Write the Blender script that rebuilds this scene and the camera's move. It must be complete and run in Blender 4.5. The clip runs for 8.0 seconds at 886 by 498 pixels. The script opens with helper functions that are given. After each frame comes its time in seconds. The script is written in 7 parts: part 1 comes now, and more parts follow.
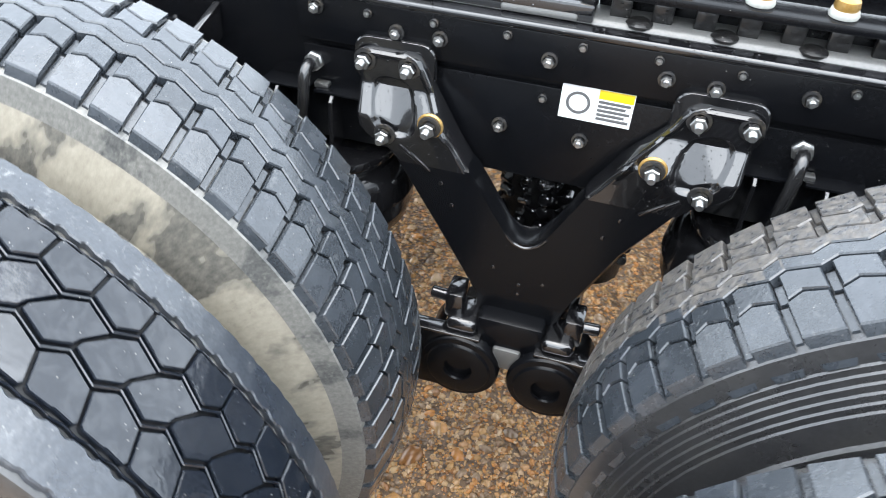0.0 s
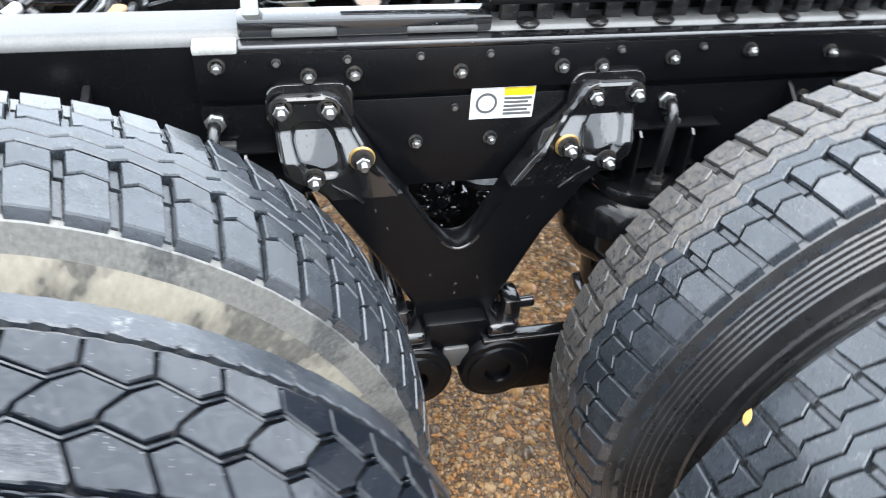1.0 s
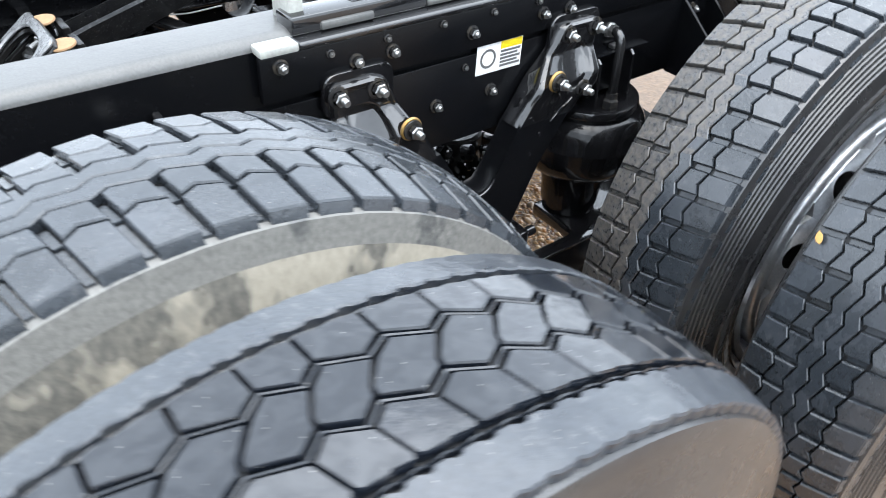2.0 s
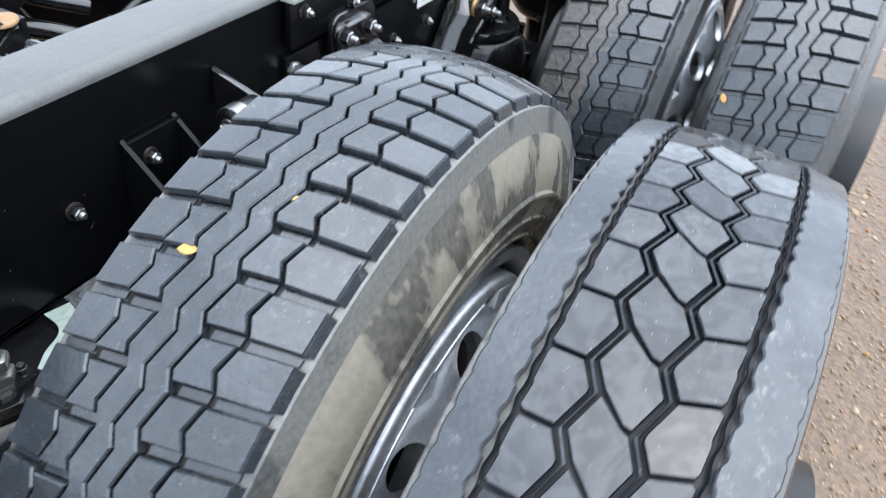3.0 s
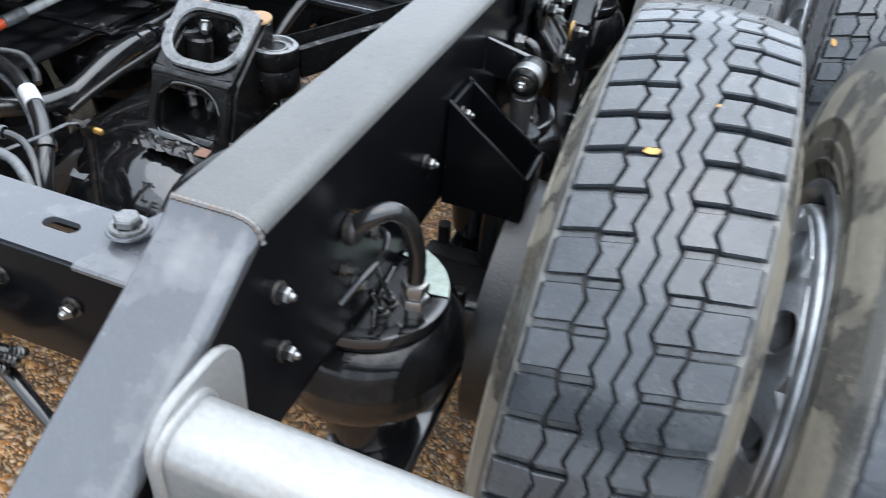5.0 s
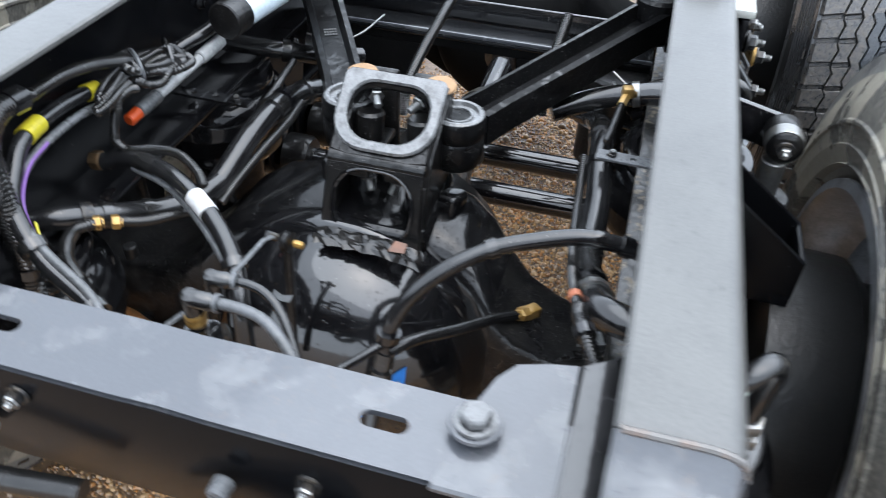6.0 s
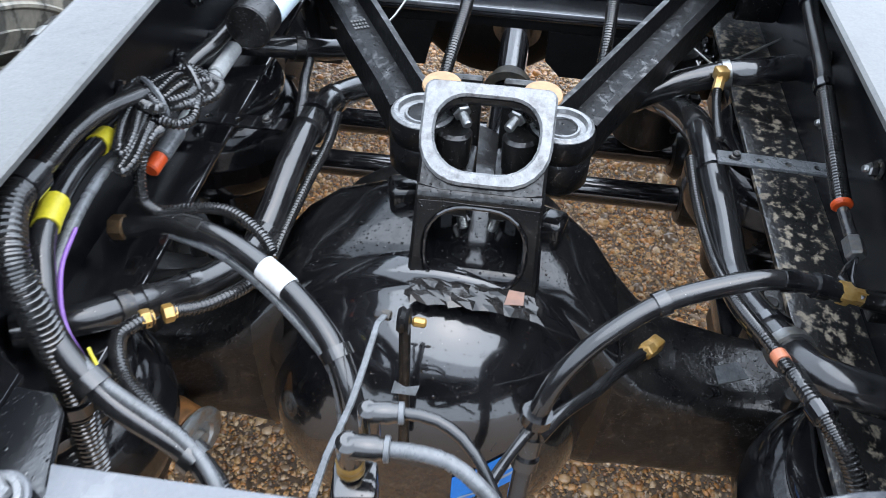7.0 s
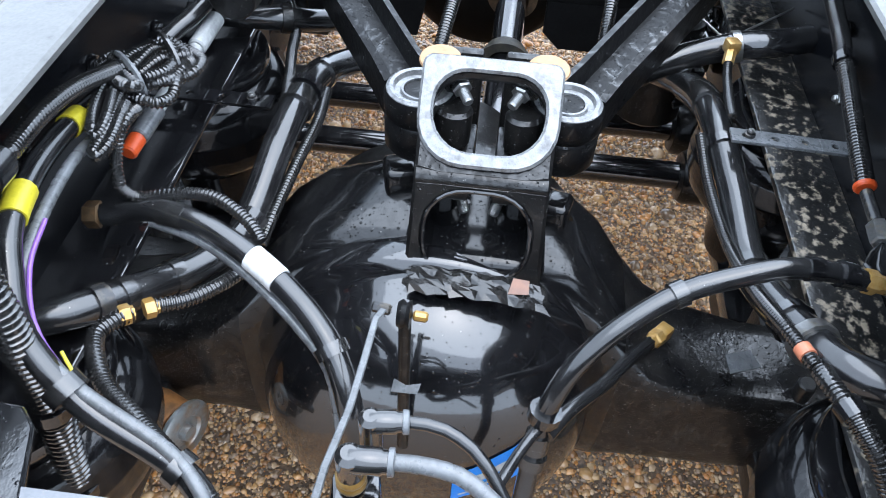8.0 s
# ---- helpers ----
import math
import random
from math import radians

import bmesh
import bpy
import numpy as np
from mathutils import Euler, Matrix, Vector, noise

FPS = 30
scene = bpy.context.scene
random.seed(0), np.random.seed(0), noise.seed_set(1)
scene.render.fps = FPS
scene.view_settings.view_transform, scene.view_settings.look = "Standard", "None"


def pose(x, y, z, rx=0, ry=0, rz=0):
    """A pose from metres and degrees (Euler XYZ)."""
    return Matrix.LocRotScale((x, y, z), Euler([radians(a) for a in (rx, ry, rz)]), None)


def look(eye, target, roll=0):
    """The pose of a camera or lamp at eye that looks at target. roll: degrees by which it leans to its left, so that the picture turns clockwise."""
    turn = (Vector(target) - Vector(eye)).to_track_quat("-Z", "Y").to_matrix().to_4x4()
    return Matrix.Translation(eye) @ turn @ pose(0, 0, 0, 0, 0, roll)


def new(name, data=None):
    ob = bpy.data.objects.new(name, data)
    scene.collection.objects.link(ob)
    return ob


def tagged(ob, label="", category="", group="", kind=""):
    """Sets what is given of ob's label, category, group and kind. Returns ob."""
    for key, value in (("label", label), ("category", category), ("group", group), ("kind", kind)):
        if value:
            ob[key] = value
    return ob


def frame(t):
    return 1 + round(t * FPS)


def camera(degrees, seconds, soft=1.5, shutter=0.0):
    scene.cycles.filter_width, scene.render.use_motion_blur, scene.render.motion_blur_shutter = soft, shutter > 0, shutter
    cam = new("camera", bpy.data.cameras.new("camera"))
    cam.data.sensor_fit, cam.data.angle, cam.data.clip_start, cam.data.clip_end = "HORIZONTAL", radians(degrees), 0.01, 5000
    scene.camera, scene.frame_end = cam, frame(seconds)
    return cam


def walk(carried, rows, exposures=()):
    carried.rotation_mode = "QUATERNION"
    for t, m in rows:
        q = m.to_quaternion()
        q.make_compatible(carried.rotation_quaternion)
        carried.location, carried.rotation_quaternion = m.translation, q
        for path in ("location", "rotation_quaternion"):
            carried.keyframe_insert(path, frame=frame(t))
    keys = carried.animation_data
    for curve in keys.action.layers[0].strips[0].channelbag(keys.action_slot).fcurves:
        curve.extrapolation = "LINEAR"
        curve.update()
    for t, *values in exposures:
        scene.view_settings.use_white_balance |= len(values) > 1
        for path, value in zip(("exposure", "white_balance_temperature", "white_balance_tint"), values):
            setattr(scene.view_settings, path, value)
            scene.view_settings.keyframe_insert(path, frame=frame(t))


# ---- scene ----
cam = camera(60.7, 8.0, 0.9, 0.4)
PATH = [
    (0, (0.764, -1.357, 1.372), (0.381, 0.12, 0.079), 3.4),
    (0.5, (0.592, -1.372, 1.375), (0.565, 0.159, 0.089), 4.3),
    (1, (0.394, -1.388, 1.39), (0.804, 0.124, 0.147), 4.4),
    (1.5, (0.142, -1.397, 1.395), (0.903, -0.021, 0.159), 4.1),
    (1.7, (0.056, -1.371, 1.385), (0.902, -0.043, 0.152), 3.4),
    (2.8, (-0.423, -1.087, 1.38), (0.963, -0.359, 0.136), 7.6),
    (3, (-0.487, -1.051, 1.375), (0.942, -0.441, 0.115), 8.3),
    (3.5, (-0.529, -0.986, 1.361), (0.954, -0.566, 0.087), 8.1),
    (4, (-0.662, -0.923, 1.371), (0.865, -0.581, 0.126), 7.5),
    (4.5, (-0.833, -0.837, 1.377), (0.703, -0.458, 0.153), 7.0),
    (4.7, (-0.867, -0.777, 1.372), (0.661, -0.384, 0.143), 7.6),
    (5, (-0.848, -0.704, 1.343), (0.666, -0.24, 0.121), 5.8),
    (5.2, (-0.815, -0.645, 1.331), (0.689, -0.154, 0.108), 5.1),
    (6.3, (-0.731, -0.17, 1.391), (0.731, 0.138, 0.061), 1.5),
    (6.5, (-0.702, -0.09, 1.377), (0.757, 0.151, 0.031), 2.0),
    (7, (-0.587, -0.022, 1.347), (0.833, 0.111, -0.055), 2.8),
    (7.5, (-0.545, -0.015, 1.331), (0.842, 0.075, -0.108), 3.4),
    (8, (-0.542, -0.002, 1.322), (0.829, 0.085, -0.131), 3.7),
]
walk(cam, [(t, look(eye, target, roll)) for t, eye, target, roll in PATH], ((0, 2.50, 6250, 8), (1.7, 2.27, 6200, 8), (3.0, 1.77, 5950, 8), (5.2, 1.74, 6050, 8), (6.5, 1.90, 5950, 9), (8, 2.34, 5650, 8)))

# ---- light ----
SUN_EL, SUN_AZ = 78.0, 200.0
world = bpy.data.worlds.new("overcast_sky")
scene.world = world
world.use_nodes = True
wn = world.node_tree
sky = wn.nodes.new("ShaderNodeTexSky")
sky.sky_type = 'NISHITA'
sky.sun_disc = False
sky.sun_elevation, sky.sun_rotation = radians(SUN_EL), radians(SUN_AZ)
sky.air_density, sky.dust_density, sky.ozone_density = 1.0, 8.0, 0.5
cloud = wn.nodes.new("ShaderNodeMix")
cloud.data_type = 'RGBA'
cloud.inputs[0].default_value = 0.88
cloud.inputs[7].default_value = (6.0, 6.4, 6.9, 1)
wn.links.new(sky.outputs[0], cloud.inputs[6])
wn.links.new(cloud.outputs[2], wn.nodes["Background"].inputs[0])
wn.nodes["Background"].inputs[1].default_value = 0.118
sun_data = bpy.data.lights.new("sun", 'SUN')
sun_data.energy, sun_data.angle, sun_data.color = 1.05, radians(90), (0.97, 0.98, 1.0)
sun = new("sun", sun_data)
sun.matrix_world = look((0.7, -1.5, 6.0), (0, 0, 0))


# ---- materials ----
def material(name, base, rough=0.5, metal=0.0, second=None, scale=20.0, cover=0.5, soft=0.1, grain=0.15,
             grain_scale=180.0, bump=0.15, bump_scale=250.0, coat=0.0, rough2=None, island=0.0, spec=0.5, detail=6.0, drops=0.0, glint_specks=0.0, coat_rough=0.05, streak=0.0, scuff=0.0, scuff_colour=(0.20, 0.20, 0.195), radial=False, wet_from=0.44, coat_ior=1.5):
    """Principled paint with a stain pattern (second colour), a fine grain and a fine relief."""
    m = bpy.data.materials.new(name)
    m.use_nodes = True
    nt = m.node_tree
    b = nt.nodes["Principled BSDF"]
    tc = nt.nodes.new("ShaderNodeTexCoord")
    src = tc.outputs["Object"]
    if radial:
        # runs of dirt follow the wheel: round it and, drawn out, towards its hub
        sep3 = nt.nodes.new("ShaderNodeSeparateXYZ")
        nt.links.new(src, sep3.inputs[0])
        ang = nt.nodes.new("ShaderNodeMath")
        ang.operation = 'ARCTAN2'
        nt.links.new(sep3.outputs[0], ang.inputs[0])
        nt.links.new(sep3.outputs[2], ang.inputs[1])
        far = nt.nodes.new("ShaderNodeVectorMath")
        far.operation = 'LENGTH'
        nt.links.new(src, far.inputs[0])
        comb = nt.nodes.new("ShaderNodeCombineXYZ")
        for k, (sock, f) in enumerate(((ang.outputs[0], 0.72), (far.outputs["Value"], 1.15), (sep3.outputs[1], 0.5))):
            m_ = nt.nodes.new("ShaderNodeMath")
            m_.operation = 'MULTIPLY'
            m_.inputs[1].default_value = f
            nt.links.new(sock, m_.inputs[0])
            nt.links.new(m_.outputs[0], comb.inputs[k])
        src = comb.outputs[0]

    def tex(s, detail=6.0, rgh=0.6):
        n = nt.nodes.new("ShaderNodeTexNoise")
        n.inputs["Scale"].default_value, n.inputs["Detail"].default_value = s, detail
        n.inputs["Roughness"].default_value = rgh
        nt.links.new(src, n.inputs["Vector"])
        return n.outputs["Fac"]

    def ramp(fac, lo, hi):
        n = nt.nodes.new("ShaderNodeMapRange")
        n.inputs["From Min"].default_value, n.inputs["From Max"].default_value = lo, hi
        nt.links.new(fac, n.inputs["Value"])
        return n.outputs["Result"]

    def mix(fac, a, c, mode='MIX'):
        n = nt.nodes.new("ShaderNodeMix")
        n.data_type, n.blend_type = 'RGBA', mode
        for sock, v in ((n.inputs[0], fac), (n.inputs[6], a), (n.inputs[7], c)):
            if isinstance(v, (int, float)):
                sock.default_value = v
            elif isinstance(v, tuple):
                sock.default_value = (*v, 1)
            else:
                nt.links.new(v, sock)
        return n.outputs[2]

    stain = ramp(tex(scale, detail), 1 - cover - soft, 1 - cover + soft)
    colour = mix(stain, base, second if second else base)
    g = ramp(tex(grain_scale, 3.0), 0.3, 0.7)
    colour = mix(grain, colour, mix(g, tuple(c * 0.35 for c in base), tuple(min(1, c * 1.9 + 0.01) for c in base)))

    def dots(s, size, share):
        """Sparse round dots: one in a share of the cells."""
        v = nt.nodes.new("ShaderNodeTexVoronoi")
        v.inputs["Scale"].default_value = s
        nt.links.new(src, v.inputs["Vector"])
        d = nt.nodes.new("ShaderNodeMapRange")
        d.interpolation_type = 'SMOOTHSTEP'
        d.inputs["From Min"].default_value, d.inputs["From Max"].default_value = size, size * 0.35
        nt.links.new(v.outputs["Distance"], d.inputs["Value"])
        sep = nt.nodes.new("ShaderNodeSeparateColor")
        nt.links.new(v.outputs["Color"], sep.inputs[0])
        k = nt.nodes.new("ShaderNodeMath")
        k.operation = 'LESS_THAN'
        k.inputs[1].default_value = share
        nt.links.new(sep.outputs[0], k.inputs[0])
        mm = nt.nodes.new("ShaderNodeMath")
        mm.operation = 'MULTIPLY'
        nt.links.new(d.outputs[0], mm.inputs[0])
        nt.links.new(k.outputs[0], mm.inputs[1])
        return mm.outputs[0]
    if scuff:
        area = ramp(tex(scale * 0.45, 3.0), 0.40, 0.64)
        fine = ramp(tex(75.0, 12.0, 0.78), 0.55, 0.66)
        both = nt.nodes.new("ShaderNodeMath")
        both.operation = 'MULTIPLY'
        nt.links.new(area, both.inputs[0])
        nt.links.new(fine, both.inputs[1])
        share = nt.nodes.new("ShaderNodeMath")
        share.operation = 'MULTIPLY'
        share.inputs[1].default_value = scuff
        nt.links.new(both.outputs[0], share.inputs[0])
        colour = mix(share.outputs[0], colour, scuff_colour)
    # pale dots in the colour stand for wet glints, on treads also for grit
    if glint_specks:
        colour = mix(dots(300.0, 0.26, glint_specks), colour, (0.16, 0.155, 0.145))
    if island:
        geo = nt.nodes.new("ShaderNodeNewGeometry")
        hsv = nt.nodes.new("ShaderNodeHueSaturation")
        vr = nt.nodes.new("ShaderNodeMapRange")
        vr.inputs["To Min"].default_value, vr.inputs["To Max"].default_value = 1 - island, 1 + island
        nt.links.new(geo.outputs["Random Per Island"], vr.inputs["Value"])
        nt.links.new(vr.outputs["Result"], hsv.inputs["Value"])
        nt.links.new(colour, hsv.inputs["Color"])
        colour = hsv.outputs[0]
    nt.links.new(colour, b.inputs["Base Color"])
    r = nt.nodes.new("ShaderNodeMapRange")
    r.inputs["To Min"].default_value, r.inputs["To Max"].default_value = rough, rough if rough2 is None else rough2
    nt.links.new(stain, r.inputs["Value"])
    rr = nt.nodes.new("ShaderNodeMath")
    rr.operation = 'MULTIPLY_ADD'
    rr.inputs[1].default_value, rr.inputs[2].default_value = 0.12, -0.06
    nt.links.new(tex(scale * 3), rr.inputs[0])
    add = nt.nodes.new("ShaderNodeMath")
    add.use_clamp = True
    nt.links.new(r.outputs["Result"], add.inputs[0])
    nt.links.new(rr.outputs[0], add.inputs[1])
    nt.links.new(add.outputs[0], b.inputs["Roughness"])
    b.inputs["Metallic"].default_value = metal
    b.inputs["Specular IOR Level"].default_value = spec
    b.inputs["Coat Weight"].default_value = coat
    b.inputs["Coat Roughness"].default_value = coat_rough
    b.inputs["Coat IOR"].default_value = coat_ior
    if streak:
        # water lies in streaks and leaves dull dry gaps
        n = nt.nodes.new("ShaderNodeTexNoise")
        n.inputs["Scale"].default_value, n.inputs["Detail"].default_value = 34.0, 8.0
        n.inputs["Roughness"].default_value, n.inputs["Distortion"].default_value = 0.68, 1.8
        nt.links.new(src, n.inputs["Vector"])
        w = nt.nodes.new("ShaderNodeMapRange")
        w.inputs["From Min"].default_value, w.inputs["From Max"].default_value = wet_from, wet_from + 0.13
        w.inputs["To Min"].default_value, w.inputs["To Max"].default_value = coat * (1 - streak), coat
        nt.links.new(n.outputs["Fac"], w.inputs["Value"])
        nt.links.new(w.outputs["Result"], b.inputs["Coat Weight"])
        b.inputs["Coat IOR"].default_value = 1.6
    if bump:
        bp = nt.nodes.new("ShaderNodeBump")
        bp.inputs["Strength"].default_value, bp.inputs["Distance"].default_value = bump, 0.002
        nt.links.new(tex(bump_scale, 4.0), bp.inputs["Height"])
        nt.links.new(bp.outputs[0], b.inputs["Normal"])
        if drops:
            wet = nt.nodes.new("ShaderNodeBump")
            wet.inputs["Strength"].default_value, wet.inputs["Distance"].default_value = 0.8, 0.0014
            both = nt.nodes.new("ShaderNodeMath")
            both.operation = 'MAXIMUM'
            nt.links.new(dots(480.0, 0.42, drops), both.inputs[0])
            nt.links.new(dots(230.0, 0.40, drops * 0.35), both.inputs[1])
            nt.links.new(both.outputs[0], wet.inputs["Height"])
            nt.links.new(bp.outputs[0], wet.inputs["Normal"])
            nt.links.new(wet.outputs[0], b.inputs["Normal"])
            nt.links.new(wet.outputs[0], b.inputs["Coat Normal"])
        elif coat:
            nt.links.new(bp.outputs[0], b.inputs["Coat Normal"])
    return m


BLACK = material("black_gloss_paint", (0.003, 0.003, 0.0035), 0.14, second=(0.006, 0.006, 0.007), scale=9, coat=1.0, coat_ior=1.6, spec=0.3, bump=0.05, bump_scale=70, drops=0.04, glint_specks=0.012, rough2=0.24)
BLACK_WET = material("wet_black_cast_iron", (0.003, 0.003, 0.0032), 0.35, second=(0.007, 0.0065, 0.006), scale=30, coat=0.6, bump=0.40, bump_scale=90, rough2=0.5, drops=0.14, glint_specks=0.06, spec=0.15, coat_rough=0.06, streak=0.7)
CAST = material("wet_painted_axle_steel", (0.003, 0.003, 0.0034), 0.14, second=(0.008, 0.0078, 0.0075), scale=30, coat=0.6, coat_ior=1.6, spec=0.12, bump=0.05, bump_scale=45, rough2=0.26, glint_specks=0.035, drops=0.16, cover=0.36, soft=0.10, scuff=0.25, scuff_colour=(0.08, 0.072, 0.062), streak=0.25, coat_rough=0.11)
ARM = material("grimy_axle_arm_paint", (0.003, 0.003, 0.0034), 0.34, second=(0.009, 0.0085, 0.008), scale=30, coat=0.7, streak=0.6, wet_from=0.47, spec=0.07, bump=0.35, bump_scale=70, rough2=0.5, glint_specks=0.10, drops=0.28, scuff=0.3, scuff_colour=(0.08, 0.07, 0.06), coat_rough=0.13)
BLACK_DULL = material("dull_black_iron", (0.006, 0.006, 0.006), 0.34, second=(0.016, 0.014, 0.012), scale=25, bump=0.4, bump_scale=140, cover=0.3)
WEB = material("black_frame_paint", (0.0022, 0.0025, 0.0034), 0.24, second=(0.0035, 0.0036, 0.0042), scale=7, bump=0.06, bump_scale=60, spec=0.17, glint_specks=0.004)
# Pale patches put uneven wet reflections into the colour; the brown scuffs are wear.
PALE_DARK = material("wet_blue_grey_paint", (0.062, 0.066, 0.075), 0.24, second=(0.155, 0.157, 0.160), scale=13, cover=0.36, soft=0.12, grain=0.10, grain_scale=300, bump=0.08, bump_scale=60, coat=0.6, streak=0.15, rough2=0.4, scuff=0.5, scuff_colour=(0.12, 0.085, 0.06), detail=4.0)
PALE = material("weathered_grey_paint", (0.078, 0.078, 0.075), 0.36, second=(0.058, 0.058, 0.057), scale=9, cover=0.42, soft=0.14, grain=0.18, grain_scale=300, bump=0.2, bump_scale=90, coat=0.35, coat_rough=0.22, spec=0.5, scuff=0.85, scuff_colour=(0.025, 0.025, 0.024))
IRON = material("wet_forged_iron", (0.003, 0.003, 0.0034), 0.34, second=(0.006, 0.006, 0.006), scale=40, coat=0.95, streak=0.93, wet_from=0.52, bump=0.5, bump_scale=58, spec=0.10, coat_rough=0.05, glint_specks=0.05, drops=0.10)
# Dull copy of the black paint: shade put into the material instead of gloss.
MATT_SHADE = material("dull_black_with_shade_put_in", (0.004, 0.004, 0.0042), 0.6, second=(0.006, 0.006, 0.006), scale=20, spec=0.06)
GUSSET = material("wet_black_plate", (0.004, 0.0043, 0.005), 0.2, second=(0.020, 0.021, 0.024), scale=14, cover=0.30, soft=0.14, coat=0.8, bump=0.2, bump_scale=50, drops=0.12, rough2=0.3, glint_specks=0.03)
# Rubbed iron; on the rod bushings the pale colour stands for wet reflection.
RUBBED = material("rubbed_bare_casting", (0.115, 0.118, 0.120), 0.28, second=(0.030, 0.030, 0.031), scale=75, cover=0.42, soft=0.07, bump=0.5, bump_scale=70, coat=1.0, streak=0.6, detail=9.0)
FILM = material("glossy_black_film", (0.006, 0.006, 0.006), 0.06, second=(0.02, 0.019, 0.018), scale=40, bump=0.3, bump_scale=50, coat=0.35, spec=0.35, rough2=0.12)
WHITE_PLATE = material("off_white_primer", (0.36, 0.365, 0.335), 0.45, second=(0.28, 0.28, 0.26), scale=25)
WELD = material("rusty_weld", (0.13, 0.125, 0.12), 0.3, metal=0.3, second=(0.16, 0.075, 0.035), scale=45, cover=0.45, bump=0.4, bump_scale=120)
SILVER = material("silver_tube_paint", (0.26, 0.26, 0.255), 0.3, metal=0.35, second=(0.24, 0.205, 0.165), scale=9, cover=0.36, soft=0.15, bump=0.1)
STEEL = material("bright_zinc_steel", (0.30, 0.30, 0.295), 0.30, metal=0.9, second=(0.35, 0.30, 0.22), scale=60, cover=0.35)
BRASS = material("brass", (0.34, 0.20, 0.05), 0.30, metal=0.5, second=(0.40, 0.27, 0.11), scale=60)
ALU = material("polished_aluminium_wheel", (0.60, 0.62, 0.65), 0.36, metal=0.9, second=(0.30, 0.31, 0.32), scale=12, cover=0.45, bump=0.03)
RUBBER_TOP = material("wet_tread_rubber", (0.021, 0.025, 0.030), 0.24, second=(0.040, 0.046, 0.055), scale=19, cover=0.42, soft=0.12, scuff=0.4, grain=0.3, grain_scale=420, bump=0.16, bump_scale=200, rough2=0.34, island=0.14, spec=0.6, glint_specks=0.05, coat=0.4, coat_rough=0.10, streak=0.3)
RUBBER_WORN = material("worn_tread_rubber", (0.005, 0.007, 0.011), 0.20, second=(0.009, 0.012, 0.018), scale=11, cover=0.32, soft=0.2, grain=0.3, grain_scale=350, bump=0.14, bump_scale=70, rough2=0.36, spec=0.2, glint_specks=0.07, coat=1.0, coat_rough=0.06, scuff=0.16, streak=0.3)
RUBBER_SIDE = material("dark_sidewall_rubber", (0.022, 0.022, 0.0235), 0.28, second=(0.036, 0.0355, 0.0345), scale=9, grain=0.25, bump=0.12, spec=0.6, coat=0.5, coat_rough=0.12)
RUBBER_DUSTY = material("mud_streaked_sidewall", (0.250, 0.228, 0.184), 0.45, second=(0.068, 0.067, 0.063), scale=7.0, cover=0.49, soft=0.035, grain=0.18, grain_scale=90, bump=0.25, bump_scale=120, rough2=0.22, detail=4.0, scuff=0.45, scuff_colour=(0.12, 0.11, 0.09), radial=True)
RUBBER_EDGE = material("grey_worn_buttress", (0.135, 0.132, 0.122), 0.42, second=(0.050, 0.052, 0.053), scale=9.0, cover=0.42, soft=0.03, grain=0.30, grain_scale=150, bump=0.4, bump_scale=130, rough2=0.3, detail=4.0, scuff=0.6, scuff_colour=(0.22, 0.21, 0.19), radial=True)
RUBBER_CHALK = material("chalky_shoulder_rubber", (0.018, 0.022, 0.029), 0.28, second=(0.045, 0.050, 0.057), scale=13, cover=0.45, soft=0.14, grain=0.35, grain_scale=260, bump=0.25, bump_scale=110, rough2=0.5, spec=0.6, coat=0.45, coat_rough=0.09, streak=0.4, scuff=0.6, scuff_colour=(0.24, 0.24, 0.235), glint_specks=0.06)
# Groove floors: the shadow between the blocks is put into this near-black rubber.
RUBBER_GROOVE_SHADE = material("shaded_groove_rubber", (0.005, 0.005, 0.0055), 0.5, second=(0.018, 0.016, 0.014), scale=60, cover=0.3)
RUBBER_GRITTY = material("gritty_tread_rubber", (0.034, 0.035, 0.038), 0.25, second=(0.150, 0.128, 0.100), scale=120, cover=0.47, soft=0.16, grain=0.4, bump=0.8, bump_scale=150, island=0.14, spec=0.7, rough2=0.6, glint_specks=0.1)
BAG = material("air_spring_rubber", (0.003, 0.003, 0.0034), 0.14, second=(0.008, 0.008, 0.009), scale=16, bump=0.10, bump_scale=60, coat=0.4, rough2=0.26, streak=0.45, wet_from=0.44, spec=0.10)
HOSE = material("black_hose_rubber", (0.006, 0.006, 0.0065), 0.17, second=(0.014, 0.014, 0.0145), scale=40, bump=0.05, bump_scale=120, rough2=0.26, coat=0.7, spec=0.4, coat_rough=0.10, glint_specks=0.015)
CONDUIT = material("black_plastic_conduit", (0.007, 0.007, 0.007), 0.18, second=(0.016, 0.0155, 0.015), scale=50, bump=0.03, rough2=0.26, coat=0.9, spec=0.5)
SLEEVE = material("light_grey_sleeve", (0.36, 0.37, 0.37), 0.35, second=(0.26, 0.265, 0.265), scale=60)
BRASS_DULL = material("dull_brown_brass", (0.11, 0.065, 0.03), 0.4, metal=0.5, second=(0.05, 0.035, 0.02), scale=70)
GREY_HOSE = material("grey_air_line", (0.105, 0.110, 0.116), 0.28, second=(0.065, 0.068, 0.070), scale=40)
WHITE_TAPE = material("white_label_tape", (0.50, 0.50, 0.50), 0.45)
YELLOW = material("yellow_tape", (0.42, 0.36, 0.015), 0.4)
ORANGE = material("orange_plastic", (0.42, 0.055, 0.008), 0.4)
BLUE = material("blue_label", (0.01, 0.16, 0.55), 0.35)
